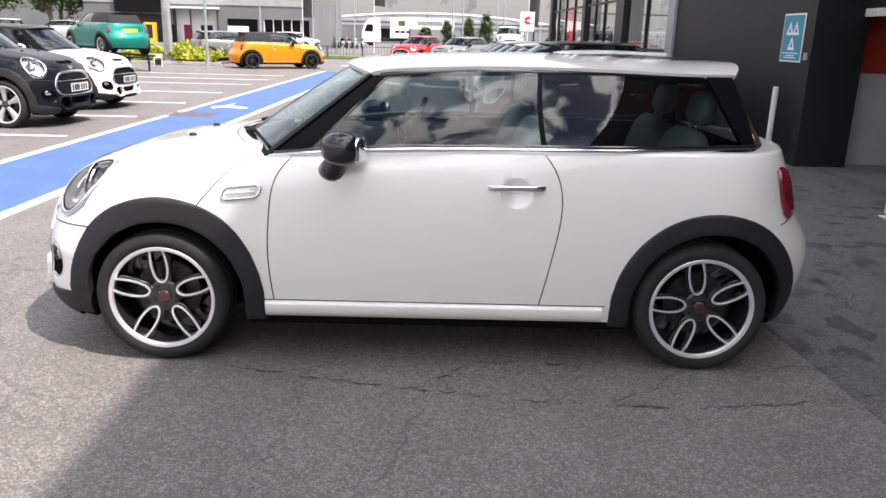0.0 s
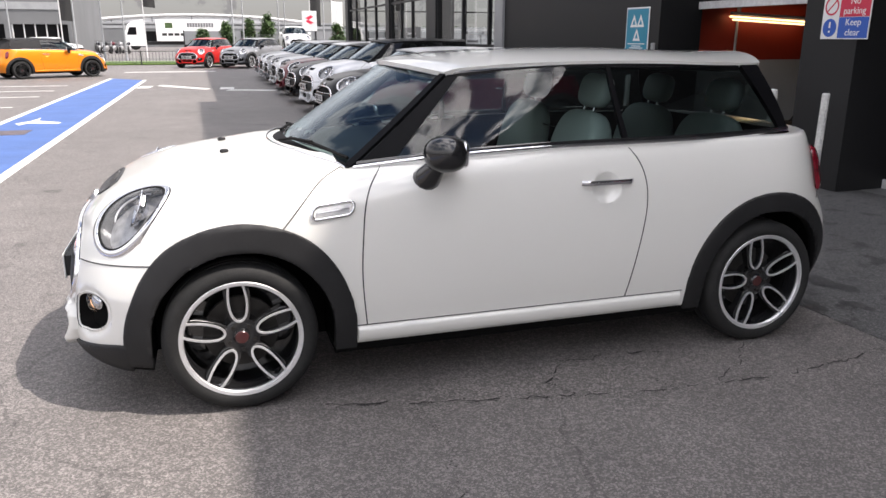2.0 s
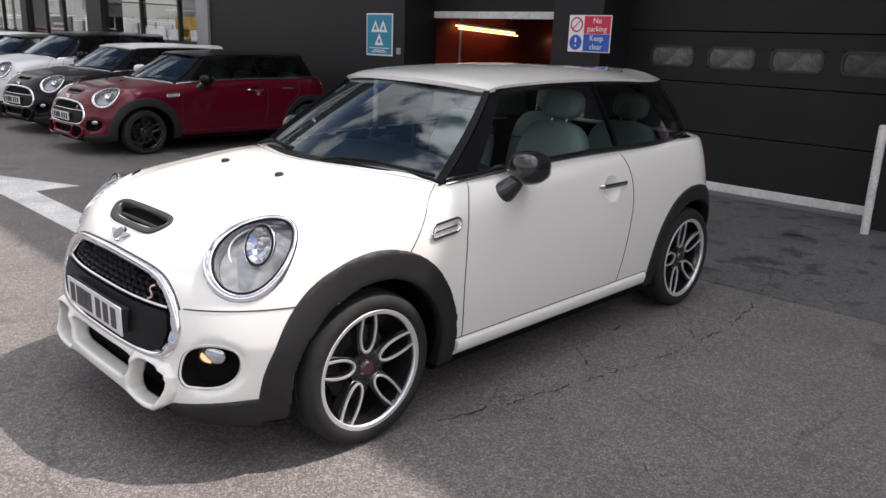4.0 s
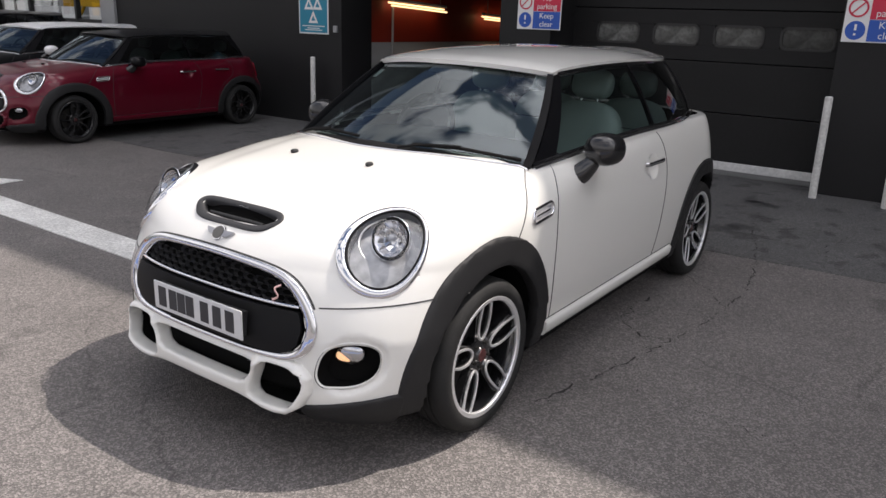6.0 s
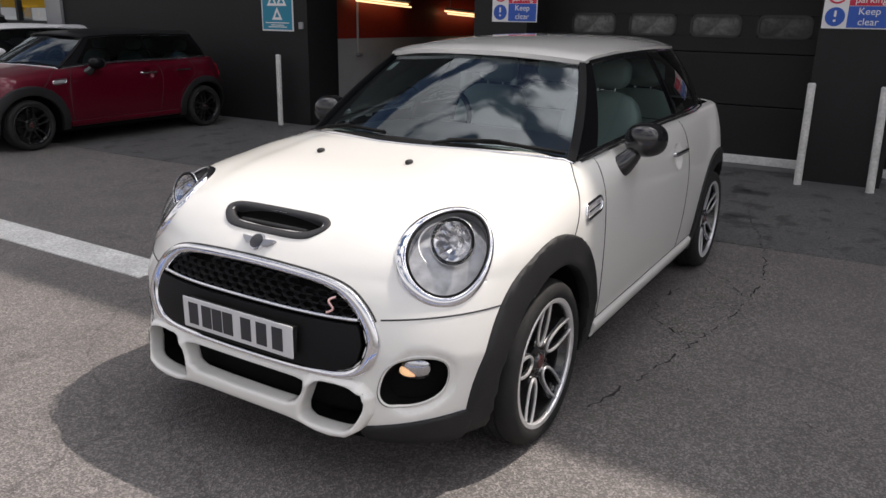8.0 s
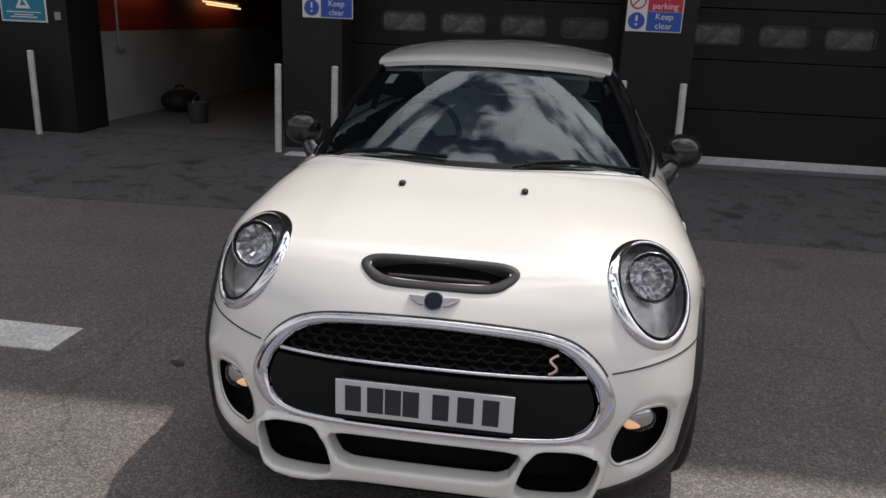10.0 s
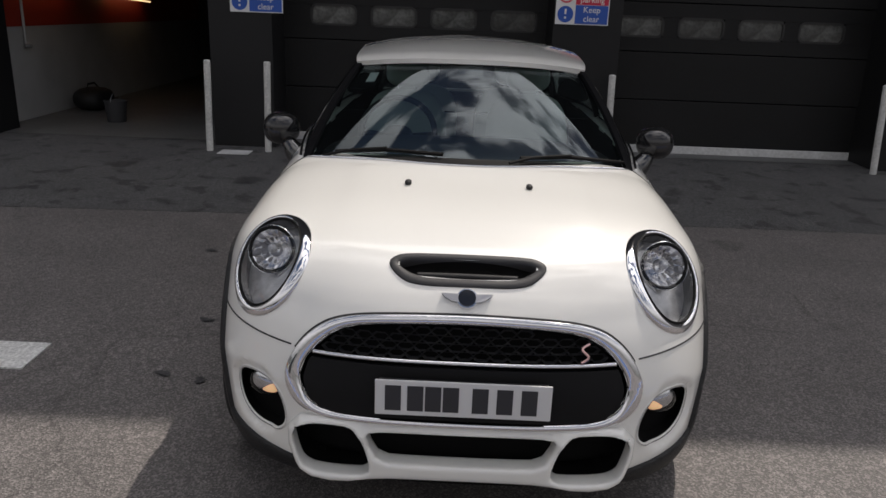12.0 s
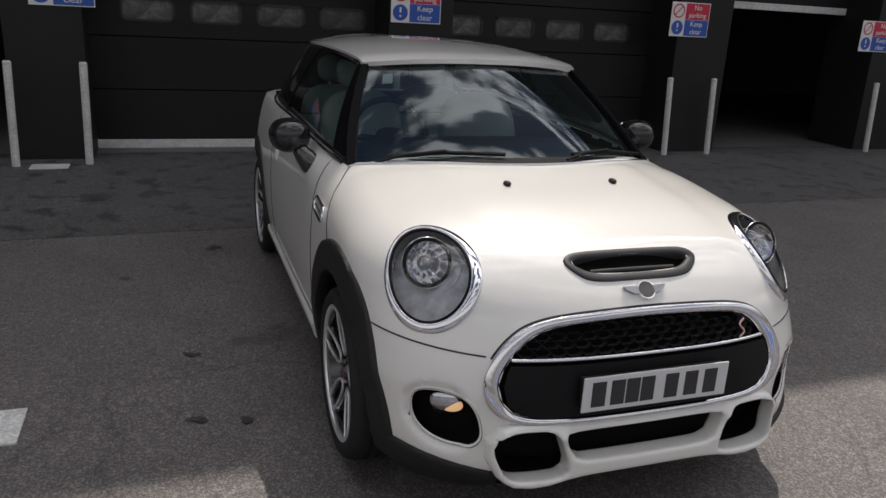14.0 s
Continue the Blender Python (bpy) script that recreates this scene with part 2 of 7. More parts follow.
CONCRETE = vary(material("concrete_kerb", (0.34, 0.33, 0.31), 0.85), 2.0, 0.15, 0.15, 60.0, 0.3, 90.0)
YELLOW = material("yellow_steel", (0.75, 0.42, 0.01), 0.45)
LEAF_YELLOW = vary(material("yellow_leaf", (0.32, 0.34, 0.03), 0.6), 2.0, 0.4)
LEAF_GREEN = vary(material("green_leaf", (0.055, 0.10, 0.03), 0.6), 1.0, 0.4)
GRASS = vary(material("grass", (0.10, 0.17, 0.035), 0.8), 1.5, 0.3, 0.3, 20.0, 0.5, 30.0)
BARK = vary(material("bark", (0.12, 0.09, 0.06), 0.9), 5.0, 0.3)


# ---- helpers of this scene ----
def mesh_of(name, verts, faces, smooth=False, sharp=None):
    me = bpy.data.meshes.new(name)
    me.from_pydata([tuple(v) for v in verts], [], [tuple(f) for f in faces])
    if smooth:
        me.polygons.foreach_set("use_smooth", [True] * len(me.polygons))
        if sharp:
            me.set_sharp_from_angle(angle=radians(sharp))
    me.update()
    return me


def bm_mesh(bm, name, smooth=False, sharp=None):
    bmesh.ops.recalc_face_normals(bm, faces=bm.faces)
    me = bpy.data.meshes.new(name)
    bm.to_mesh(me)
    bm.free()
    if smooth:
        me.polygons.foreach_set("use_smooth", [True] * len(me.polygons))
        if sharp:
            me.set_sharp_from_angle(angle=radians(sharp))
    return me


def part(name, me, mat, parent=None, label="", at=None):
    """Links a mesh as one object under a thing or a part; the paint sits on the object, so that alike meshes may be shared."""
    ob = new(name, me)
    if not me.materials:
        me.materials.append(mat)
    ob.material_slots[0].link = "OBJECT"
    ob.material_slots[0].material = mat
    if at is not None:
        ob.matrix_basis = at
    if parent is not None:
        ob.parent = parent
    return tagged(ob, label)


def thing(name, label, category, m=None, group="", kind=""):
    ob = new(name)
    ob.empty_display_size = 0.2
    if m is not None:
        ob.matrix_basis = m
    return tagged(ob, label, category, group, kind)


def box_bm(x0, y0, z0, x1, y1, z1, bevel=0.0, bm=None):
    bm = bm or bmesh.new()
    made = bmesh.ops.create_cube(bm, size=1)["verts"]
    for v in made:
        v.co = ((x0 + x1) / 2 + v.co.x * (x1 - x0), (y0 + y1) / 2 + v.co.y * (y1 - y0), (z0 + z1) / 2 + v.co.z * (z1 - z0))
    if bevel:
        edges = list({e for v in made for e in v.link_edges})
        bmesh.ops.bevel(bm, geom=edges, offset=bevel, segments=2, affect="EDGES", profile=0.6)
    return bm


def box(x0, y0, z0, x1, y1, z1, bevel=0.0, name="box"):
    return bm_mesh(box_bm(x0, y0, z0, x1, y1, z1, bevel), name)


def cyl_bm(x, y, z0, z1, r, seg=20, bm=None, r2=None):
    bm = bm or bmesh.new()
    bmesh.ops.create_cone(bm, cap_ends=True, segments=seg, radius1=r, radius2=r if r2 is None else r2, depth=z1 - z0,
                          matrix=Matrix.Translation((x, y, (z0 + z1) / 2)))
    return bm


def poly_slab(points, z0, z1, name="slab"):
    n = len(points)
    v = [(x, y, z0) for x, y in points] + [(x, y, z1) for x, y in points]
    f = [tuple(range(n))[::-1], tuple(range(n, 2 * n))] + [(i, (i + 1) % n, n + (i + 1) % n, n + i) for i in range(n)]
    return mesh_of(name, v, f)


def structure(name, me, mat, label, category=""):
    return tagged(part(name, me, mat, None, label), category=category or name.split("_")[0], kind="structure")


def letters(text, size, mat, parent, m, spacing=1.0, name="lettering"):
    cu = bpy.data.curves.new("text", "FONT")
    cu.body, cu.size, cu.align_x, cu.align_y, cu.extrude, cu.space_character = text, size, "CENTER", "CENTER", 0.001, spacing
    ob = bpy.data.objects.new("text", cu)
    scene.collection.objects.link(ob)
    bpy.context.view_layer.update()
    me = bpy.data.meshes.new_from_object(ob.evaluated_get(bpy.context.evaluated_depsgraph_get()))
    bpy.data.objects.remove(ob)
    me.materials.clear()
    return part(name, me, mat, parent, at=m)


# ---- ground ----
structure("ground", mesh_of("ground", [(-300, -300, 0), (300, -300, 0), (300, 300, 0), (-300, 300, 0)], [(0, 1, 2, 3)]), ASPHALT,
          "pale worn asphalt of a car dealer's yard", "ground")
structure("pavement", poly_slab([(2.0, -14), (5.30, -14), (5.30, 40), (1.9, 40), (1.62, 9.4), (1.75, 6.3), (1.9, 2.1), (1.9, 0.0)], -0.05, 0.004), APRON,
          "darker patched asphalt apron in front of the workshop doors", "pavement")
for k, (pts, lab) in enumerate((
        ([(-0.92, 6.0), (-0.66, 6.0), (-0.62, 8.95), (-0.2, 8.97), (-0.87, 10.5), (-1.3, 9.1), (-0.9, 9.0)], "worn white direction arrow painted on asphalt"),
        ([(-5.45, -12.0), (-5.33, -12.0), (-4.2, 30.6), (-4.32, 30.6)], "white edge line of the blue walkway"),
        ([(-3.92, -12.0), (-3.80, -12.0), (-2.98, 29.2), (-3.10, 29.2)], "white edge line of the blue walkway"),
        ([(-3.05, 24.7), (-2.7, 24.7), (-2.6, 25.6), (-2.95, 25.6)], "white give-way dash on asphalt"),
        ([(-2.5, 25.7), (-1.1, 23.6), (-0.95, 23.9), (-2.35, 26.1)], "white give-way stroke on asphalt"),
        ([(-0.7, 23.6), (-0.3, 23.6), (-0.25, 24.4), (-0.65, 24.4)], "white give-way dash on asphalt"),
        ([(-0.55, 23.0), (0.75, 22.5), (0.9, 22.85), (-0.4, 23.4)], "white give-way stroke on asphalt"),
        ([(-4.2, 35.6), (-0.5, 35.6), (-0.5, 36.0), (-4.2, 36.0)], "white stop line on asphalt"))):
    structure("road_marking", poly_slab(pts, -0.01, 0.007), LINE, lab, "road marking")
structure("blue_walkway", poly_slab([(-5.34, -12.0), (-3.91, -12.0), (-3.09, 29.2), (-4.21, 30.6)], -0.01, 0.005), BLUE_WAY,
          "blue painted pedestrian walkway across the yard", "walkway")
for y in (7.95, 10.65, 13.25, 15.95, 18.8, 21.9, 24.2, 26.6):
    structure("bay_line", poly_slab([(-10.2, y - 0.05), (-5.15, y - 0.05), (-5.15, y + 0.05), (-10.2, y + 0.05)], -0.01, 0.006), LINE,
              "white parking bay line on asphalt", "bay line")
structure("manhole_cover", poly_slab([(-4.75, 13.5), (-3.95, 13.5), (-3.95, 14.15), (-4.75, 14.15)], -0.01, 0.008), vary(material("iron_cover", (0.105, 0.085, 0.095), 0.6, 0.3), 9, 0.3),
          "rusty iron cover let into the blue walkway", "manhole")
structure("walkway_symbol", poly_slab([(-4.42, 15.25), (-4.30, 14.95), (-4.22, 15.25), (-3.70, 15.05), (-3.68, 15.25), (-4.12, 15.65), (-4.16, 16.2), (-4.24, 15.6)], -0.01, 0.008), LINE,
          "worn white symbol painted on the blue walkway", "road marking")

CRACK = vary(material("open_crack", (0.032, 0.031, 0.030), 0.9), 40.0, 0.4)
OIL = vary(material("oil_stain", (0.048, 0.047, 0.048), 0.55), 14.0, 0.3, 0.3, 60.0, 0.4, 150.0)


def crack(seed, pts, width):
    """A meandering hairline of open asphalt through a few points."""
    rnd = random.Random(seed)
    p = []
    for (x0, y0), (x1, y1) in zip(pts, pts[1:]):
        n = max(2, int(math.hypot(x1 - x0, y1 - y0) / 0.035))
        p += [(x0 + (x1 - x0) * i / n + rnd.gauss(0, 0.008), y0 + (y1 - y0) * i / n + rnd.gauss(0, 0.010)) for i in range(n)]
    v, f = [], []
    gap = False
    for i, (x, y) in enumerate(p):
        w = 0.95 * width * rnd.uniform(0.25, 1.0) * (2.2 if rnd.random() < 0.10 else 1)
        v += [(x, y - w, 0.0045), (x, y + w, 0.0045)]
        gap = rnd.random() < (0.6 if gap else 0.25)
        if i and not gap:
            f.append((2 * i - 2, 2 * i - 1, 2 * i + 1, 2 * i))
    # crumbs of lost binder along it
    for x, y in p:
        for _ in range(2):
            if rnd.random() < 0.6:
                a, b, r = x + rnd.gauss(0, 0.012), y + rnd.gauss(0, 0.014), rnd.uniform(0.002, 0.006)
                k = len(v)
                v += [(a - r, b, 0.0047), (a, b - 0.8 * r, 0.0047), (a + 1.2 * r, b, 0.0047), (a, b + 0.7 * r, 0.0047)]
                f.append((k, k + 1, k + 2, k + 3))
    structure("asphalt_crack", mesh_of("crack", v, f), CRACK, "thin dark crack in the asphalt", "crack")


crack(1, [(-0.98, 3.22), (-0.62, 3.10), (-0.2, 3.02), (0.2, 2.94), (0.6, 2.88), (1.05, 2.86), (1.55, 2.90), (1.76, 2.97)], 0.006)
crack(2, [(0.75, 2.90), (1.0, 3.05), (1.15, 3.2), (1.3, 3.4)], 0.005)
crack(3, [(0.1, 2.96), (0.02, 3.1), (0.2, 3.3), (0.75, 3.27)], 0.0045)
crack(4, [(-0.62, 3.10), (-0.55, 2.75), (-0.62, 2.4), (-0.66, 2.1)], 0.004)
crack(5, [(1.76, 2.97), (2.2, 3.05), (2.75, 3.22), (3.4, 3.3)], 0.005)
crack(6, [(1.3, 3.4), (1.55, 3.75), (1.7, 4.2), (1.74, 4.75)], 0.003)
crack(7, [(0.55, 2.88), (0.48, 3.05), (0.36, 3.16)], 0.005)
crack(8, [(-0.20, 3.02), (-0.28, 3.2)], 0.006)
crack(9, [(2.0, 2.55), (2.6, 2.62), (3.2, 2.5)], 0.004)
rs = random.Random(5)
for x, y, r in ((2.3, 3.84, 0.10), (1.91, 3.55, 0.06), (3.12, 5.14, 0.09), (2.55, 4.65, 0.05), (2.62, 3.37, 0.08), (2.15, 3.48, 0.06), (3.25, 4.01, 0.07), (2.75, 2.19, 0.10), (3.71, 3.39, 0.10),
                (2.74, 3.29, 0.08), (3.79, 3.47, 0.06), (-0.91, 5.38, 0.025), (-0.96, 5.2, 0.022), (-0.31, 5.38, 0.025), (1.34, 5.18, 0.04), (0.82, 5.71, 0.025), (2.05, 6.48, 0.06), (2.9, 6.0, 0.12),
                (3.4, 7.4, 0.12), (2.4, 1.2, 0.06), (3.1, 0.2, 0.09), (3.5, -1.0, 0.1), (2.2, 8.2, 0.08)):
    n = 22
    ph = [rs.uniform(0, 6.28) for _ in range(3)]
    pts = []
    for i in range(n):
        a = 2 * math.pi * i / n
        q = r * (1 + 0.28 * math.sin(2 * a + ph[0]) + 0.2 * math.sin(3 * a + ph[1]) + 0.12 * math.sin(7 * a + ph[2]))
        pts.append((x + q * math.cos(a), y + 1.4 * q * math.sin(a)))
    structure("oil_spot", mesh_of("spot", [(a, b, 0.0062) for a, b in pts], [tuple(range(n))]), OIL, "dark oil stain on the asphalt", "stain")

# ---- workshop building ----
WALL_X, DOOR_X, TOP = 4.60, 5.20, 11.15
PILLARS = [(-12.1, -11.35), (-8.4, -7.65), (-4.7, -3.95), (-1.45, -0.65), (2.36, 3.10), (6.14, 6.83)]
OPEN = {2: 1.86, 5: 1.84}
for k, (y0, y1) in enumerate(PILLARS):
    structure("wall_pillar", box(WALL_X, y0, 0, DOOR_X + 0.25, y1, 3.2, 0.006), CLADDING, "black clad pillar between two workshop doors", "pillar")
structure("wall_front", box(WALL_X, -14, 3.2, DOOR_X + 0.3, 9.42, TOP), CLADDING, "black clad wall above the workshop doors", "wall")
structure("wall_showroom_end", box(WALL_X, 9.42, 0, DOOR_X + 0.05, 14.85, TOP), CLADDING, "black clad blank wall beside the showroom", "wall")
structure("wall_column", box(WALL_X - 0.05, 14.85, 0, DOOR_X + 0.3, 15.28, TOP), GREY_METAL, "grey metal column at the showroom's corner", "column")
structure("workshop_floor", mesh_of("floor", [(4.9, -14, 0.008), (14, -14, 0.008), (14, 14.85, 0.008), (4.9, 14.85, 0.008)], [(0, 1, 2, 3)]), SHOP_FLOOR,
          "grey concrete workshop floor", "floor")
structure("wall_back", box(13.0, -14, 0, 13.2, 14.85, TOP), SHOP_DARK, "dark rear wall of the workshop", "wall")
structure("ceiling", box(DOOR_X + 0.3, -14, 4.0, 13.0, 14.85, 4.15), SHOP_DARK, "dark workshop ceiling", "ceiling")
structure("roof", box(DOOR_X + 0.2, -14, TOP - 0.3, 14.5, 35, TOP - 0.05), GREY_WALL, "flat grey roof of the dealership", "roof")
structure("wall_side", box(DOOR_X + 0.052, 9.66, 0, 13, 9.8, 1.17), SHOP_GREY, "grey lower half of the workshop side wall", "wall")
structure("wall_side_upper", box(DOOR_X + 0.052, 9.655, 1.17, 13, 9.805, 4.0), SHOP_RED, "red upper half of the workshop side wall", "wall")
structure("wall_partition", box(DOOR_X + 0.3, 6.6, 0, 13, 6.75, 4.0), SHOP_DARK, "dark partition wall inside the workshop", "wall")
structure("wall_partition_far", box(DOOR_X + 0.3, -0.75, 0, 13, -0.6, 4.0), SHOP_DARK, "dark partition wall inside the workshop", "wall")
# Unseen stretch, added to darken window reflections and hold back southern sky light.
structure("wall_front_long", box(WALL_X, -60, 0, DOOR_X + 0.3, -14.005, TOP), CLADDING, "unseen black clad wall added past the doors", "wall")
structure("wall_end", box(DOOR_X + 0.3, -14.2, 0, 14, -14, TOP), SHOP_DARK, "end wall of the workshop", "wall")


def roller_door(y0, y1, bottom, label, off=0.0):
    """A sectional door: panels with joints, a row of rounded windows in the third panel, a white rubber rail at the foot."""
    d = thing("garage_door", label, "garage door", pose(DOOR_X, (y0 + y1) / 2, 0))
    w = (y1 - y0) / 2 + 0.04
    for k in range(6):
        z0 = bottom + 0.09 + k * 0.55
        if z0 > 3.25:
            break
        z1 = min(z0 + 0.54, 3.4)
        if k == 2:
            me = window_panel(w, z0, z1, off)
        else:
            me = box(0, -w, z0, 0.045, w, z1, 0.006)
        part("door_panel", me, DOOR_BLACK, d)
        if k == 2:
            for c in (-1.04, -0.345, 0.345, 1.04):
                part("door_window", rounded_plate(0.50, 0.20, 0.07, 0.01, 0.026), DOOR_PANE, d, "rounded plastic window with uneven light painted in", at=pose(0, c + off, (z0 + z1) / 2))
                part("window_seal", rounded_ring(0.54, 0.24, 0.08, 0.025, 0.012), SIGN_BLACK, d, "black rubber window seal", at=pose(-0.006, c + off, (z0 + z1) / 2))
    part("bottom_rail", box(-0.012, -w, bottom + 0.004, 0.05, w, bottom + 0.098, 0.008), RAIL_WHITE, d, "white bottom rail")
    return d


def rounded_rect(w, h, r, seg=6):
    pts = []
    for cx, cz, a0 in ((w / 2 - r, h / 2 - r, 0), (-w / 2 + r, h / 2 - r, 90), (-w / 2 + r, -h / 2 + r, 180), (w / 2 - r, -h / 2 + r, 270)):
        for i in range(seg + 1):
            a = radians(a0 + 90 * i / seg)
            pts.append((cx + r * math.cos(a), cz + r * math.sin(a)))
    return pts


def rounded_plate(w, h, r, x0, x1):
    """A rounded plate in the y, z plane between x0 and x1."""
    p = rounded_rect(w, h, r)
    n = len(p)
    v = [(x0, a, b) for a, b in p] + [(x1, a, b) for a, b in p]
    f = [tuple(range(n)), tuple(range(n, 2 * n))[::-1]] + [(i, n + i, n + (i + 1) % n, (i + 1) % n) for i in range(n)]
    return mesh_of("plate", v, f)


def rounded_ring(w, h, r, t, depth):
    p, q = rounded_rect(w, h, r), rounded_rect(w - 2 * t, h - 2 * t, max(r - t, 0.005))
    n = len(p)
    v = [(x, a, b) for x in (0, depth) for s in (p, q) for a, b in s]
    f = []
    for i in range(n):
        j = (i + 1) % n
        f += [(i, j, n + j, n + i), (2 * n + i, 3 * n + i, 3 * n + j, 2 * n + j), (i, 2 * n + i, 2 * n + j, j), (n + i, n + j, 3 * n + j, 3 * n + i)]
    return mesh_of("ring", v, f)


def window_panel(w, z0, z1, off):
    bm = box_bm(0.02, -w, z0, 0.045, w, z1)
    zc = (z0 + z1) / 2
    box_bm(0, -w, z0, 0.0195, w, zc - 0.11, 0.004, bm)
    box_bm(0, -w, zc + 0.11, 0.0195, w, z1, 0.004, bm)
    xs = (-w, -1.30, -0.78, -0.605, -0.085, 0.085, 0.605, 0.78, 1.30, w)
    xs = (-w,) + tuple(x + off for x in xs[1:-1]) + (w,)
    for a, b in zip(xs[::2], xs[1::2]):
        box_bm(0, a, zc - 0.11, 0.0195, b, zc + 0.11, 0, bm)
    return bm_mesh(bm, "window_panel")


for k in range(len(PILLARS)):
    y0 = PILLARS[k][1]
    y1 = PILLARS[k + 1][0] if k + 1 < len(PILLARS) else 9.42
    b = OPEN.get(k, 0.004)
    roller_door(y0, y1, b, "black sectional garage door pulled up over an open bay" if k in OPEN else "closed black sectional garage door with a row of small windows", {4: -0.10, 3: 0.12}.get(k, 0.0))


def prohibition_sign(y, zc, m_x=WALL_X - 0.008):
    s = thing("wall_sign", "red, white and blue no-parking sign on a black pillar", "sign", pose(m_x, y, zc), group="door signs")
    part("panel", box(-0.002, -0.285, -0.205, 0.006, 0.285, 0.205, 0.001), SIGN_WHITE, s)
    part("red_field", box(-0.005, -0.275, 0.0, -0.002, 0.075, 0.195), SIGN_RED, s, "red field")
    part("blue_field", box(-0.005, -0.275, -0.195, -0.002, 0.075, -0.004), SIGN_BLUE, s, "blue field")
    face = Matrix(((0, 0, -1, -0.006), (-1, 0, 0, 0), (0, 1, 0, 0), (0, 0, 0, 1)))
    for txt, dz, size in (("No", 0.142, 0.088), ("parking", 0.052, 0.088), ("Keep", -0.052, 0.088), ("clear", -0.145, 0.088)):
        letters(txt, size, SIGN_WHITE, s, Matrix.Translation((0, -0.10, dz)) @ face)
    bm = bmesh.new()
    for i in range(28):
        a, b2 = 2 * math.pi * i / 28, 2 * math.pi * (i + 1) / 28
        q = [bm.verts.new((-0.005, 0.18 + r * math.cos(t), 0.1 + r * math.sin(t))) for r, t in ((0.085, a), (0.085, b2), (0.068, b2), (0.068, a))]
        bm.faces.new(q)
    q = [bm.verts.new((-0.005, 0.18 + u, 0.1 + v)) for u, v in ((-0.055, 0.045), (-0.045, 0.055), (0.055, -0.045), (0.045, -0.055))]
    bm.faces.new(q)
    part("ring", bm_mesh(bm, "ring"), SIGN_RED, s, "red ring with a slash")
    bm = bmesh.new()
    bmesh.ops.create_circle(bm, cap_ends=True, segments=28, radius=0.085, matrix=Matrix.Translation((-0.005, 0.18, -0.1)) @ Matrix.Rotation(radians(90), 4, "Y"))
    part("disc", bm_mesh(bm, "disc"), SIGN_BLUE, s, "blue disc")
    bm = box_bm(-0.0075, 0.17, -0.10, -0.006, 0.19, -0.045)
    box_bm(-0.0075, 0.17, -0.145, -0.006, 0.19, -0.125, 0, bm)
    part("exclamation_mark", bm_mesh(bm, "mark"), SIGN_WHITE, s, "white exclamation mark")
    return s


for y, zc in ((6.30, 1.67), (2.80, 1.67), (-0.80, 1.67), (-3.95, 1.59)):
    prohibition_sign(y, zc)

mot = thing("wall_sign", "blue test-station sign with three white triangles on the black wall", "sign", pose(WALL_X - 0.008, 9.95, 1.58))
part("panel", box(-0.002, -0.29, -0.30, 0.006, 0.29, 0.30, 0.002), SIGN_WHITE, mot)
part("blue_field", box(-0.005, -0.27, -0.28, -0.002, 0.27, 0.28), SIGN_CYAN, mot, "blue field")
for dy, dz in ((0.085, 0.11), (-0.085, 0.11), (0.0, -0.075)):
    o = [(0, 0.095), (0.095, -0.075), (-0.095, -0.075)]
    i = [(0, 0.035), (0.04, -0.042), (-0.04, -0.042)]
    v = [(-0.0065, dy + a, dz + b) for a, b in o] + [(-0.0065, dy + a, dz + b) for a, b in i]
    part("triangle", mesh_of("triangle", v, [(0, 1, 4, 3), (1, 2, 5, 4), (2, 0, 3, 5)]), SIGN_WHITE, mot, "white triangle outline")
for dz, w in ((-0.19, 0.22), (-0.22, 0.12), (-0.245, 0.17)):
    part("bar", box(-0.0065, -w, dz - 0.006, -0.005, w, dz + 0.006), SIGN_WHITE, mot, "small white line of lettering")

bm = cyl_bm(0, 0, 0, 0.955, 0.036, 20)
post_me, cap_me = bm_mesh(bm, "post", True, 40), bm_mesh(cyl_bm(0, 0, 0.955, 0.968, 0.037, 20, r2=0.028), "cap", True, 40)
for y, x, lean in ((9.80, 4.40, 0.6), (6.786, 4.27, 1.2), (6.160, 4.33, 1.0), (3.055, 4.37, -0.4), (2.43, 4.36, -1.5), (-0.54, 4.40, -3.0), (-1.22, 4.42, -3.0), (-4.0, 4.42, -3.0), (-4.6, 4.42, -2.0)):
    d = thing("bollard", "slim white steel bollard in front of a black pillar", "bollard", pose(x, y, 0.004, lean, 0, 0), group="bollards")
    part("post", post_me, POST_WHITE, d)
    part("cap", cap_me, POST_WHITE, d)
structure("drain_cover", box(4.10, 6.33, 0, 4.32, 6.66, 0.012, 0.003), RAIL_WHITE, "pale drain cover between two bollards", "cover")


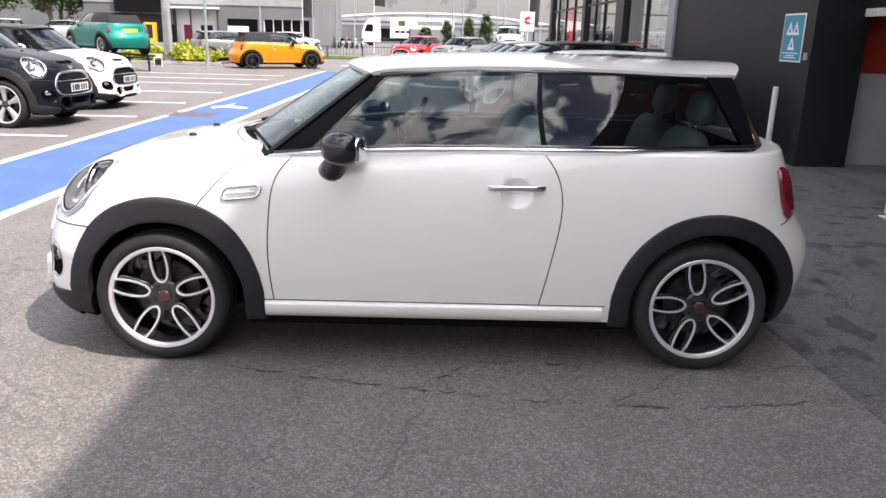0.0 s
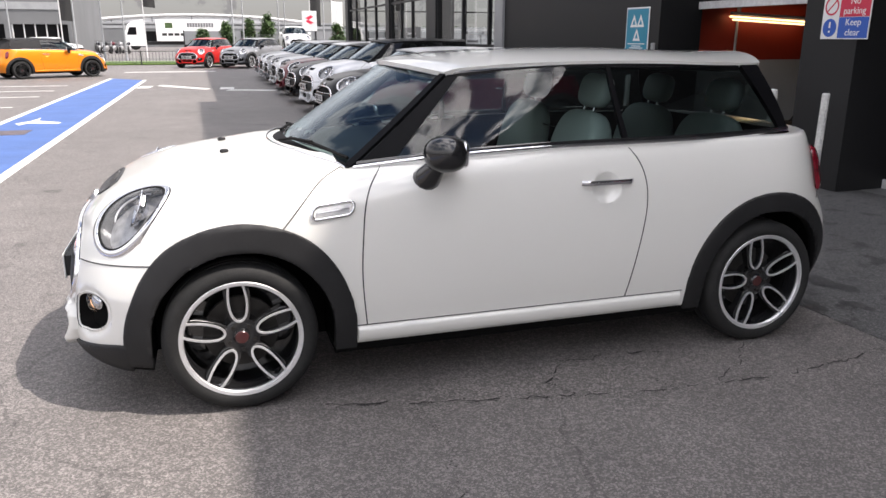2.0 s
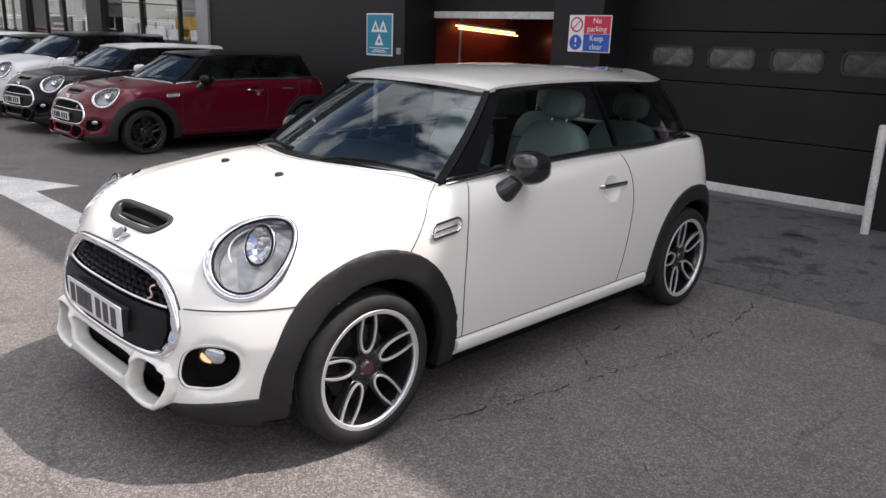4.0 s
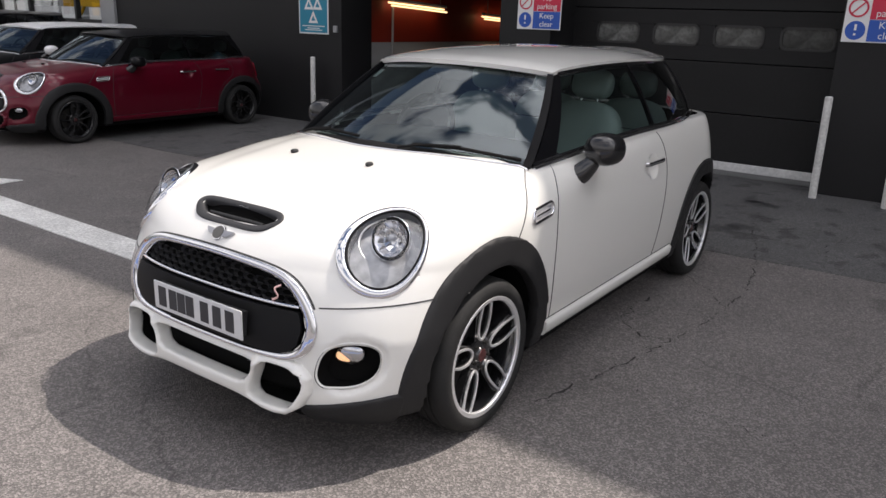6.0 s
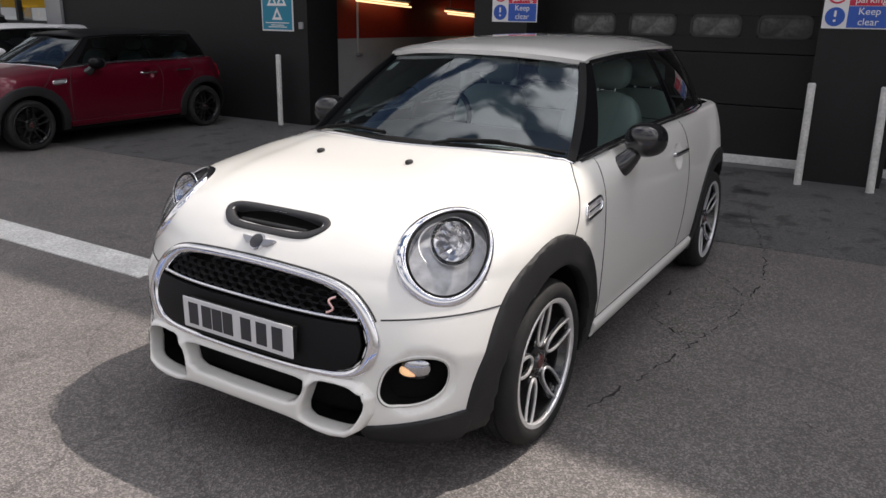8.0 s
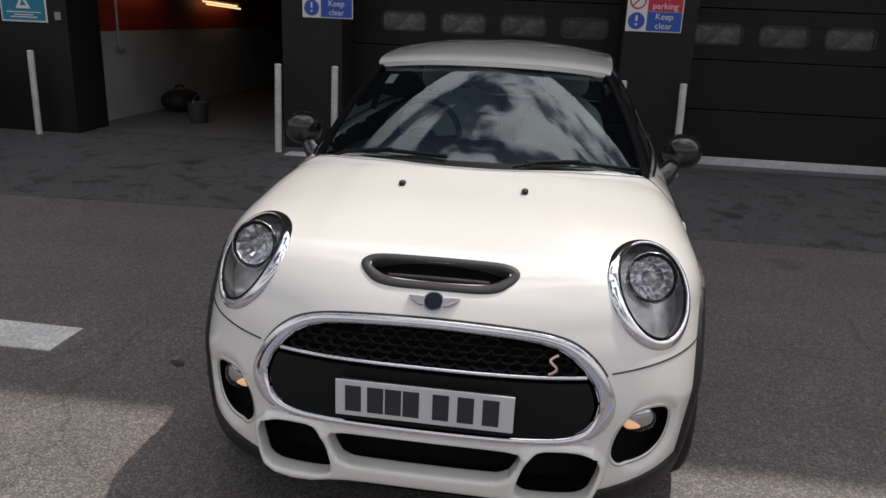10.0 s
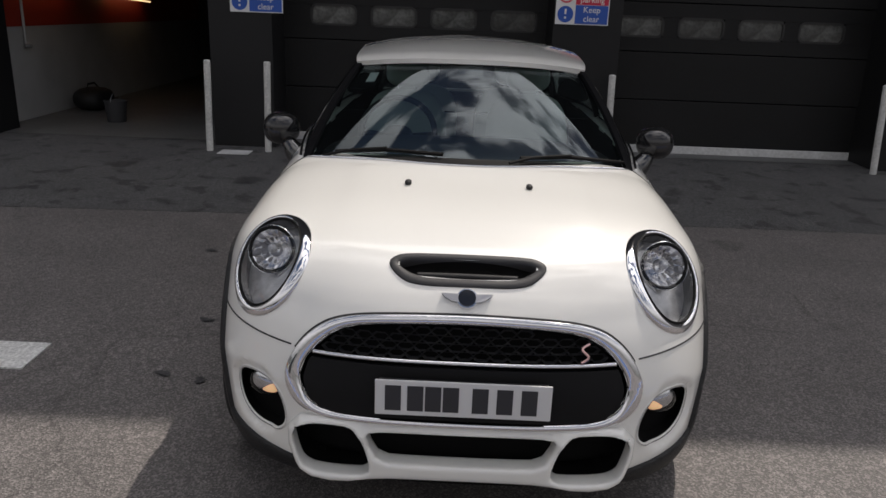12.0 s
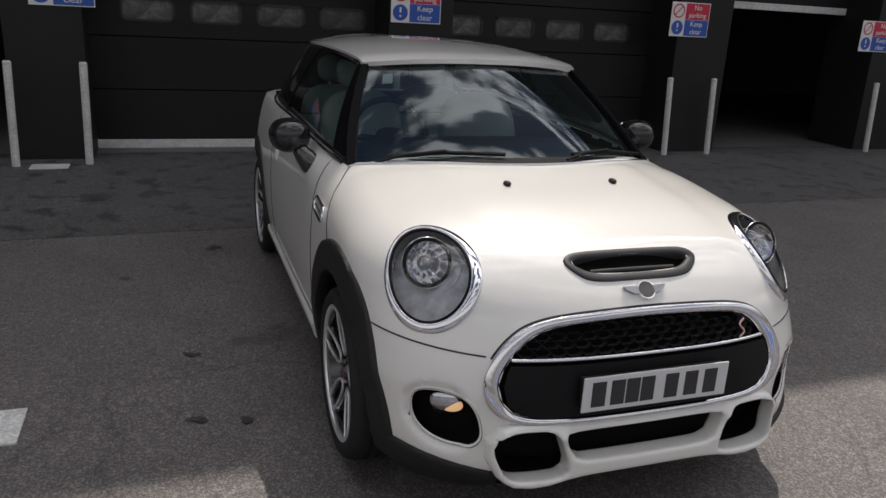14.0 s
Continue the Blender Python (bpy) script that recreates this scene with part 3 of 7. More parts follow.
# ---- car: body surface as one smooth function, front towards -x, centre line y = 0 ----
def spline(xs, ys):
    """A natural cubic through a few stations, straight beyond its ends."""
    xs, ys = np.array(xs, float), np.array(ys, float)
    n, h = len(xs), np.diff(xs)
    a = np.zeros((n, n))
    r = np.zeros(n)
    a[0, 0] = a[-1, -1] = 1
    for i in range(1, n - 1):
        a[i, i - 1:i + 2] = h[i - 1], 2 * (h[i - 1] + h[i]), h[i]
        r[i] = 6 * ((ys[i + 1] - ys[i]) / h[i] - (ys[i] - ys[i - 1]) / h[i - 1])
    m = np.linalg.solve(a, r)

    def f(x):
        x = np.asarray(x, float)
        c = np.clip(x, xs[0], xs[-1])
        i = np.clip(np.searchsorted(xs, c) - 1, 0, n - 2)
        t0, t1, hh = c - xs[i], xs[i + 1] - c, h[i]
        y = (m[i] * t1 ** 3 + m[i + 1] * t0 ** 3) / (6 * hh) + (ys[i] / hh - m[i] * hh / 6) * t1 + (ys[i + 1] / hh - m[i + 1] * hh / 6) * t0
        return y
    return f


HALF = spline((0.15, 0.24, 0.34, 0.48, 0.62, 0.76, 0.88, 0.98, 1.10), (0.772, 0.797, 0.817, 0.830, 0.832, 0.824, 0.806, 0.780, 0.738))
NOSE = spline((0.15, 0.22, 0.30, 0.40, 0.50, 0.62, 0.72, 0.80, 0.95), (-1.845, -1.930, -1.950, -1.938, -1.932, -1.915, -1.890, -1.85, -1.72))
TAIL = spline((0.15, 0.30, 0.45, 0.60, 0.75, 0.90, 1.00, 1.10), (1.82, 1.90, 1.945, 1.915, 1.820, 1.775, 1.74, 1.695))
DECK = spline((-1.98, -1.88, -1.76, -1.62, -1.45, -1.25, -1.00, -0.80, -0.45, 0.50, 1.40, 1.80),
              (0.690, 0.762, 0.838, 0.893, 0.938, 0.969, 1.000, 1.010, 1.030, 1.095, 1.120, 1.120))
BELT = spline((-0.80, -0.52, 0.36, 1.52), (0.955, 0.983, 1.016, 1.027))
AXLE, HUB_Z, WHEEL_R = 1.2475, 0.308, 0.308


def corner_cut(pts, n, mirror=True):
    """A closed loop through a few stations, its corners cut round; mirrored about the centre line if asked."""
    p = [tuple(q) for q in pts]
    if mirror:
        p = p + [(-a, b) for a, b in p[::-1] if a > 0.001]
    p = np.array(p, float)
    for _ in range(3):
        q = np.roll(p, -1, 0)
        p = np.stack([0.75 * p + 0.25 * q, 0.25 * p + 0.75 * q], 1).reshape(-1, 2)
    p = np.vstack([p, p[:1]])
    d = np.concatenate([[0], np.cumsum(np.linalg.norm(np.diff(p, axis=0), axis=1))])
    t = np.linspace(0, d[-1], n, endpoint=False)
    return np.stack([np.interp(t, d, p[:, i]) for i in (0, 1)], 1)


def outline_distance(u, v, loop):
    """Signed distance to a closed loop, below zero inside."""
    best, inside = np.full(np.shape(u), 1e9), np.zeros(np.shape(u), bool)
    for a, b in zip(loop, np.roll(loop, -1, 0)):
        e = b - a
        wu, wv = u - a[0], v - a[1]
        h = np.clip((wu * e[0] + wv * e[1]) / (e @ e), 0, 1)
        best = np.minimum(best, (wu - h * e[0]) ** 2 + (wv - h * e[1]) ** 2)
        if abs(e[1]) > 1e-9:
            inside ^= ((a[1] > v) != (b[1] > v)) & (wu < e[0] * wv / e[1])
    return np.sqrt(best) * np.where(inside, -1, 1)


def front_only(p, fn):
    """Works out a field of y and z for the front end alone."""
    x, y, z = (np.asarray(p[..., i]) for i in range(3))
    out, m = np.ones(x.shape), np.asarray(x < -1.5)
    if m.any():
        out[m] = fn(np.abs(y[m]), z[m])
    return out


GRILLE_OUT = [(0.000, 0.735), (0.259, 0.726), (0.383, 0.705), (0.450, 0.665), (0.498, 0.610), (0.529, 0.550), (0.529, 0.510), (0.513, 0.468), (0.474, 0.433), (0.422, 0.416), (0.345, 0.413), (0.000, 0.411)]
GRILLE_IN = [(0.000, 0.713), (0.249, 0.703), (0.359, 0.686), (0.422, 0.643), (0.473, 0.578), (0.490, 0.530), (0.473, 0.476), (0.436, 0.444), (0.360, 0.430), (0.000, 0.426)]
GRILLE_CUT = corner_cut(GRILLE_IN, 44)
POCKET = [(0.575, 0.490), (0.640, 0.507), (0.698, 0.490), (0.708, 0.440), (0.695, 0.380), (0.655, 0.345), (0.595, 0.333), (0.548, 0.340), (0.526, 0.370), (0.528, 0.410), (0.545, 0.460)]
POCKET_CUT = corner_cut(POCKET, 24, False)
LOW_OUT = [(0.0, 0.430), (0.44, 0.425), (0.505, 0.405), (0.530, 0.350), (0.510, 0.280), (0.462, 0.228), (0.36, 0.214), (0.285, 0.228), (0.24, 0.238), (0.0, 0.240)]
LOW_CUT = corner_cut(LOW_OUT, 40)
LOW_MID = corner_cut([(0.0, 0.374), (0.25, 0.374), (0.278, 0.370), (0.250, 0.325), (0.232, 0.303), (0.19, 0.301), (0.0, 0.300)], 36)
LOW_SIDE = corner_cut([(0.318, 0.382), (0.38, 0.386), (0.465, 0.386), (0.492, 0.362), (0.484, 0.320), (0.458, 0.270), (0.41, 0.258), (0.305, 0.256), (0.276, 0.264), (0.292, 0.320)], 32, False)


def smax(a, b, k):
    h = np.maximum(k - np.abs(a - b), 0) / k
    return np.maximum(a, b) + h * h * k * 0.25


def skin(p):
    """The painted body before anything is let into it: below zero inside."""
    x, y, z = p[..., 0], np.abs(p[..., 1]), p[..., 2]
    zz = np.clip(z, 0.15, 1.10)
    b = HALF(zz)
    lf, lr = -1.25 - NOSE(zz), TAIL(zz) - 1.25
    e = np.where(x > 0, 2.5, 2.4 + 0.75 * np.clip((0.72 - z) / 0.22, 0, 1))
    g = (np.maximum(-1.25 - x, 0) / lf) ** e + (np.maximum(x - 1.25, 0) / lr) ** e + (y / b) ** e
    side = (np.maximum(g, 1e-9) ** (1 / e) - 1) * 0.72
    crown = 0.02 + 0.035 * np.clip((-0.40 - x) / 0.5, 0, 1)
    dome = 0.008 / (1 + np.exp((y - 0.43) / 0.022)) * np.clip((-0.90 - x) / 0.15, 0, 1) * np.clip((x + 1.78) / 0.25, 0, 1)
    top = (z - DECK(x) - dome + crown * (y / 0.70) ** 4) * 0.9
    f = smax(side, top, 0.11)
    f = smax(f, np.where(x > -0.8, z - BELT(np.maximum(x, -0.8)), -1.0), 0.012)
    # a shallow dish outboard of each fog lamp pocket
    d = front_only(p, lambda u, v: outline_distance(u, v, POCKET_CUT) + 0.03 * np.clip((0.60 - u) / 0.05, 0, 1))
    f = f + 0.011 * np.exp(-(np.clip(d, 0, 0.2) / 0.020) ** 4)
    return smax(f, 0.175 - z, 0.03)


def grad(f, p, e=0.002):
    g = np.empty_like(p)
    for i in range(3):
        d = np.zeros(3)
        d[i] = e
        g[..., i] = (f(p + d) - f(p - d)) / (2 * e)
    return g


def normals(f, p):
    g = grad(f, p)
    return g / np.maximum(np.linalg.norm(g, axis=-1, keepdims=True), 1e-9)


def settle_on(f, p, steps=6):
    for _ in range(steps):
        g = grad(f, p)
        p = p - f(p)[..., None] * g / np.maximum((g * g).sum(-1, keepdims=True), 0.05)
    return p


def solid_mesh(f, lo, hi, step):
    """Surface nets over a function of space: vertices and quads of the surface where it is zero."""
    lo, hi = np.array(lo, float), np.array(hi, float)
    n = np.ceil((hi - lo) / step).astype(int) + 1
    axes = [lo[i] + step * np.arange(n[i]) for i in range(3)]
    pts = np.stack(np.meshgrid(*axes, indexing="ij"), -1)
    v = f(pts)
    s = v < 0
    c = n - 1
    count = np.zeros(c, int)
    corner = [(i, j, k) for i in (0, 1) for j in (0, 1) for k in (0, 1)]
    for i, j, k in corner:
        count += s[i:i + c[0], j:j + c[1], k:k + c[2]]
    cells = np.argwhere((count > 0) & (count < 8))
    index = -np.ones(c, int)
    index[tuple(cells.T)] = np.arange(len(cells))
    total, weight = np.zeros((len(cells), 3)), np.zeros(len(cells))
    for a in corner:
        for ax in range(3):
            if a[ax]:
                continue
            b = list(a)
            b[ax] = 1
            va, vb = v[tuple((cells + a).T)], v[tuple((cells + b).T)]
            cross = (va < 0) != (vb < 0)
            t = np.where(cross, va / np.where(cross, va - vb, 1), 0)
            q = np.array(a) + t[:, None] * (np.array(b) - np.array(a))
            total += np.where(cross[:, None], q, 0)
            weight += cross
    verts = lo + step * (cells + total / weight[:, None])
    faces = []
    for ax in range(3):
        b1, b2 = (ax + 1) % 3, (ax + 2) % 3
        sl0, sl1 = [slice(None)] * 3, [slice(None)] * 3
        sl0[ax], sl1[ax] = slice(0, n[ax] - 1), slice(1, n[ax])
        flip = s[tuple(sl0)] != s[tuple(sl1)]
        e = np.argwhere(flip)
        e = e[(e[:, b1] > 0) & (e[:, b2] > 0) & (e[:, b1] < c[b1]) & (e[:, b2] < c[b2])]
        d1, d2 = np.zeros(3, int), np.zeros(3, int)
        d1[b1], d2[b2] = 1, 1
        q = np.stack([index[tuple((e - o).T)] for o in (d1 + d2, d2, 0 * d1, d1)], 1)
        out = s[tuple(e.T)]
        q[~out] = q[~out][:, ::-1]
        faces.append(q)
    return verts, np.concatenate(faces)


def drop_unused(verts, faces):
    used = np.unique(faces)
    renum = -np.ones(len(verts), int)
    renum[used] = np.arange(len(used))
    return verts[used], renum[faces]


def arch_distance(p, axle):
    """How far from the wheel's arch line: round above the hub, straight down below it."""
    dx, dz = p[..., 0] - axle, np.maximum(p[..., 2] - HUB_Z, 0)
    return np.hypot(dx, dz)


def round_box(u, v, cu, cv, hu, hv, r):
    qu, qv = np.abs(u - cu) - hu + r, np.abs(v - cv) - hv + r
    return np.hypot(np.maximum(qu, 0), np.maximum(qv, 0)) + np.minimum(np.maximum(qu, qv), 0) - r


def grille_line(y, z):
    return outline_distance(np.abs(y), z, GRILLE_CUT)


LAMP_C, LAMP_UP, LAMP_OUT = np.array((-1.618, 0.616, 0.782)), np.array((0.731, 0.0, 0.682)), np.array((-0.682, 0.0, 0.731))
LAMP_W, LAMP_H = 0.121, 0.178


def lamp_shape(p):
    u = np.abs(p[..., 1]) - LAMP_C[1]
    v = (p[..., 0] - LAMP_C[0]) * LAMP_UP[0] + (p[..., 2] - LAMP_C[2]) * LAMP_UP[2]
    return (np.hypot(u / LAMP_W, v / LAMP_H) - 0.955) * 0.12


def dark_cuts(p):
    """What is cut out of the body and is dark inside: wheel wells, grille, intakes, lamp pockets, the cabin."""
    x, y, z = p[..., 0], np.abs(p[..., 1]), p[..., 2]
    wells = np.minimum(arch_distance(p, 0.016 - AXLE), arch_distance(p, AXLE + 0.028)) - 0.365
    cut = np.maximum(wells, 0.50 - y)
    front = x + 1.60
    s = skin(p)
    cut = np.minimum(cut, np.maximum(np.maximum(front_only(p, grille_line), front), -(s + 0.045)))
    low = front_only(p, lambda u, v: np.minimum(outline_distance(u, v, LOW_CUT) + 0.018, outline_distance(u, v, POCKET_CUT)))
    cut = np.minimum(cut, np.maximum(np.maximum(low, front), -(s + 0.075)))
    cut = np.minimum(cut, np.maximum(np.maximum(lamp_shape(p), x + 1.2), -(s + 0.085)))
    scoop = np.maximum(round_box(x - 0.014 * (y / 0.22) ** 2, y, -1.756, 0.0, 0.030, 0.206, 0.028), 0.70 - z)
    cut = np.minimum(cut, np.maximum(scoop, -(s + 0.034)))
    cabin = np.maximum(round_box(x, y, 0.42, 0.0, 1.08, 0.70, 0.15), 0.45 - z)
    dash = np.maximum(np.maximum(-0.930 + 0.23 * (y / 0.685) ** 2 - x, x - 0.5), np.maximum(y - 0.66, 0.93 - z))
    return np.minimum(np.minimum(cut, cabin), dash)


def handle_bowl(p):
    """The round hollow behind each door handle."""
    c = p.copy()
    c[..., 1] = np.abs(c[..., 1])
    return 0.12 - np.linalg.norm(c - np.array((0.362, 0.909, 0.852)), axis=-1)


def body(p):
    return np.maximum(np.maximum(skin(p), -dark_cuts(p)), handle_bowl(p))


def cast(p, d, reach=1.4):
    """From points outside along a direction onto the skin."""
    p = np.asarray(p, float)
    d = np.broadcast_to(np.asarray(d, float) / np.linalg.norm(d), p.shape)
    a = np.zeros(p.shape[:-1])
    step = reach / 60
    done = np.zeros(a.shape, bool)
    for _ in range(60):
        hit = skin(p + d * (a + step)[..., None]) < 0
        done |= hit
        a = np.where(done, a, a + step)
    b = a + step
    for _ in range(24):
        m = (a + b) / 2
        inside = skin(p + d * m[..., None]) < 0
        a, b = np.where(inside, a, m), np.where(inside, m, b)
    return p + d * b[..., None]


def lifted(p, lift):
    return p + lift * normals(skin, p)


def from_front(y, z, lift=0.0):
    y, z = np.broadcast_arrays(np.asarray(y, float), np.asarray(z, float))
    return lifted(cast(np.stack([np.full(y.shape, -2.2), y, z], -1), (1, 0, 0)), lift)


def from_side(x, z, sign, lift=0.0):
    x, z = np.broadcast_arrays(np.asarray(x, float), np.asarray(z, float))
    return lifted(cast(np.stack([x, np.full(x.shape, 1.1 * sign), z], -1), (0, -sign, 0)), lift)


def from_top(x, y, lift=0.0):
    x, y = np.broadcast_arrays(np.asarray(x, float), np.asarray(y, float))
    return lifted(cast(np.stack([x, y, np.full(x.shape, 1.3)], -1), (0, 0, -1)), lift)


def resample(path, n, closed=False):
    path = np.asarray(path, float)
    if closed:
        path = np.vstack([path, path[:1]])
    d = np.concatenate([[0], np.cumsum(np.linalg.norm(np.diff(path, axis=0), axis=1))])
    t = np.linspace(0, d[-1], n, endpoint=not closed)
    return np.stack([np.interp(t, d, path[:, i]) for i in range(path.shape[1])], 1)


def sweep(path, up, wide, high, closed=False, seg=8, power=2.0):
    """A bar along a path: wide across, high along its up vectors, with a rounded section."""
    path, up = np.asarray(path, float), np.asarray(up, float)
    if closed:
        tan = np.roll(path, -1, 0) - np.roll(path, 1, 0)
    else:
        tan = np.gradient(path, axis=0)
    tan /= np.maximum(np.linalg.norm(tan, axis=1, keepdims=True), 1e-9)
    across = np.cross(tan, up)
    across /= np.maximum(np.linalg.norm(across, axis=1, keepdims=True), 1e-9)
    upn = np.cross(across, tan)
    a = np.linspace(0, 2 * np.pi, seg, endpoint=False)
    ca, sa = np.cos(a), np.sin(a)
    ca, sa = np.sign(ca) * np.abs(ca) ** (2 / power), np.sign(sa) * np.abs(sa) ** (2 / power)
    wide, high = np.broadcast_to(wide, len(path)), np.broadcast_to(high, len(path))
    v = path[:, None] + across[:, None] * (ca[None, :, None] * wide[:, None, None] / 2) + upn[:, None] * (sa[None, :, None] * high[:, None, None] / 2)
    n = len(path)
    f = []
    for i in range(n if closed else n - 1):
        j = (i + 1) % n
        for k in range(seg):
            l = (k + 1) % seg
            f.append((i * seg + k, i * seg + l, j * seg + l, j * seg + k))
    if not closed:
        f += [tuple(range(seg))[::-1], tuple((n - 1) * seg + k for k in range(seg))]
    return mesh_of("bar", v.reshape(-1, 3), f, True, 50)


def grid_mesh(p, thick=0.0, flip=False, name="panel", sharp=50):
    """A panel from a grid of points; with a thickness it becomes a closed plate, thickened inwards."""
    nu, nv = p.shape[:2]
    v = p.reshape(-1, 3)
    f = [(i * nv + j, i * nv + j + 1, (i + 1) * nv + j + 1, (i + 1) * nv + j) for i in range(nu - 1) for j in range(nv - 1)]
    if flip:
        f = [q[::-1] for q in f]
    if thick:
        du, dv = np.gradient(p, axis=0), np.gradient(p, axis=1)
        n = np.cross(du, dv)
        n /= np.maximum(np.linalg.norm(n, axis=-1, keepdims=True), 1e-9)
        n = -n if not flip else n
        o = len(v)
        v = np.vstack([v, (p + n * thick).reshape(-1, 3)])
        f += [tuple(o + k for k in q[::-1]) for q in f[:]]
        ring = [i * nv for i in range(nu)] + [(nu - 1) * nv + j for j in range(1, nv)] + [i * nv + nv - 1 for i in range(nu - 2, -1, -1)] + [j for j in range(nv - 2, 0, -1)]
        f += [(a, o + a, o + b, b) for a, b in zip(ring, ring[1:] + ring[:1])]
        bm = bmesh.new()
        bv = [bm.verts.new(q) for q in v]
        for q in f:
            bm.faces.new([bv[k] for k in q])
        return bm_mesh(bm, name, True, sharp)
    return mesh_of(name, v, f, True)


def blob(cx, cy, cz, sx, sy, sz, power=3.0, m=None, nu=20, nv=12, name="blob"):
    """A rounded box: a superellipsoid."""
    a, b = np.linspace(0, 2 * np.pi, nu, endpoint=False), np.linspace(-np.pi / 2, np.pi / 2, nv)
    def pw(t):
        return np.sign(t) * np.abs(t) ** (2 / power)
    v = []
    for t in b[1:-1]:
        for s in a:
            v.append((sx * pw(np.cos(t)) * pw(np.cos(s)), sy * pw(np.cos(t)) * pw(np.sin(s)), sz * pw(np.sin(t))))
    k = nv - 2
    v += [(0, 0, -sz), (0, 0, sz)]
    f = [(i * nu + j, i * nu + (j + 1) % nu, (i + 1) * nu + (j + 1) % nu, (i + 1) * nu + j) for i in range(k - 1) for j in range(nu)]
    f += [((j + 1) % nu, j, k * nu) for j in range(nu)] + [((k - 1) * nu + j, (k - 1) * nu + (j + 1) % nu, k * nu + 1) for j in range(nu)]
    m = Matrix.Translation((cx, cy, cz)) @ (m or Matrix())
    return mesh_of(name, [m @ Vector(q) for q in v], f, True)


def lathe(profile, seg=48, name="lathe", sharp=35):
    """Turns (radius, y) stations round the y axis."""
    n = len(profile)
    v = [(r * math.cos(2 * math.pi * k / seg), y, r * math.sin(2 * math.pi * k / seg)) for k in range(seg) for r, y in profile]
    f = [(k * n + i, ((k + 1) % seg) * n + i, ((k + 1) % seg) * n + i + 1, k * n + i + 1) for k in range(seg) for i in range(n - 1)]
    bm = bmesh.new()
    bv = [bm.verts.new(q) for q in v]
    for q in f:
        bm.faces.new([bv[i] for i in q])
    return bm_mesh(bm, name, True, sharp)


# ---- car materials ----
def paint(name, color, flake=0.0):
    m = material(name, color, 0.30, flake, 1.0, 0.6)
    return vary(m, 0.8, 0.015)


WHITE_PAINT = paint("white_car_paint", (0.79, 0.782, 0.744))
COWL_BLACK = vary(material("cowl_plastic", (0.007, 0.007, 0.0075), 0.7, spec=0.12), 8.0, 0.15)
GLOSS_BLACK = material("gloss_black", (0.012, 0.012, 0.013), 0.06, coat=1.0)
SATIN_BLACK = vary(material("satin_black", (0.007, 0.007, 0.0075), 0.5, spec=0.18), 6.0, 0.1)
TRIM = vary(material("black_trim", (0.016, 0.016, 0.017), 0.55, spec=0.35), 8.0, 0.15, 0.1, 300.0, 0.25, 700.0)
BADGE_METAL = material("badge_metal", (0.42, 0.42, 0.44), 0.28, 1.0)
CAP_RED = material("centre_cap_red", (0.060, 0.016, 0.016), 0.25, coat=0.5)
SCOOP = vary(material("scoop_plastic", (0.034, 0.034, 0.036), 0.55, spec=0.35), 8.0, 0.1)
CAP_BLACK = material("mirror_black", (0.014, 0.014, 0.015), 0.16, coat=0.3)
PILLAR_BLACK = material("pillar_black", (0.006, 0.006, 0.007), 0.35, spec=0.06)
CAVITY = material("black_cavity", (0.004, 0.004, 0.004), 0.8, spec=0.1)
CHROME = material("chrome", (0.80, 0.80, 0.82), 0.06, 1.0)
ALLOY = vary(material("polished_alloy", (0.86, 0.86, 0.87), 0.38, 0.75), 20.0, 0.06)
RIM_BLACK = material("black_rim", (0.012, 0.012, 0.013), 0.12, coat=1.0)
RUBBER = vary(material("tyre_rubber", (0.017, 0.017, 0.017), 0.75, spec=0.35), 15.0, 0.2, 0.15, 200.0, 0.3, 400.0)
DISC = vary(material("brake_disc", (0.05, 0.048, 0.046), 0.4, 0.8), 10.0, 0.15)
LENS = glass("lamp_lens", (0.90, 0.91, 0.92), 0.9, 1.5)
SCREEN = glass("windscreen_glass", (0.46, 0.54, 0.53), 1.0, 1.65, (0.88, 0.98, 1.05))
TINTED = glass("tinted_glass", (0.55, 0.62, 0.62), 1.0, 1.5)
PRIVACY = glass("privacy_glass", (0.28, 0.32, 0.32), 1.0, 1.5)
LAMP_BOWL = material("lamp_bowl", (0.72, 0.72, 0.74), 0.10, 1.0)
LAMP_GREY = vary(material("lamp_housing", (0.45, 0.45, 0.46), 0.30, 0.4), 30.0, 0.25)
INDICATOR = vary(material("indicator_lens", (0.55, 0.55, 0.56), 0.18, 0.2, coat=1.0), 40.0, 0.3)
LAMP_DARK = material("lamp_wall", (0.20, 0.20, 0.205), 0.25, 0.4)
FOG_LIT = glow("fog_lamp_lit", (1.0, 0.60, 0.32), 0.8)
RED_LENS = vary(material("red_lens", (0.17, 0.004, 0.014), 0.1, coat=1.0), 14.0, 0.5)
CLOTH_TOP = vary(material("black_cloth", (0.015, 0.015, 0.016), 0.9), 5.0, 0.2, 0.1, 100.0)
DARK_GLASS = glass("dark_glass", (0.13, 0.15, 0.15))
LEATHER = vary(material("pale_leather", (0.40, 0.455, 0.43), 0.5), 3.0, 0.08, 0.06, 200.0, 0.15, 400.0)
CABIN_DARK = vary(material("cabin_plastic", (0.022, 0.023, 0.025), 0.65), 5.0, 0.15)
PLATE_WHITE = material("plate_white", (0.66, 0.66, 0.66), 0.35)
PLATE_BLACK = material("plate_bar", (0.03, 0.03, 0.035), 0.4)
SEAM = material("panel_gap", (0.03, 0.03, 0.03), 0.8)


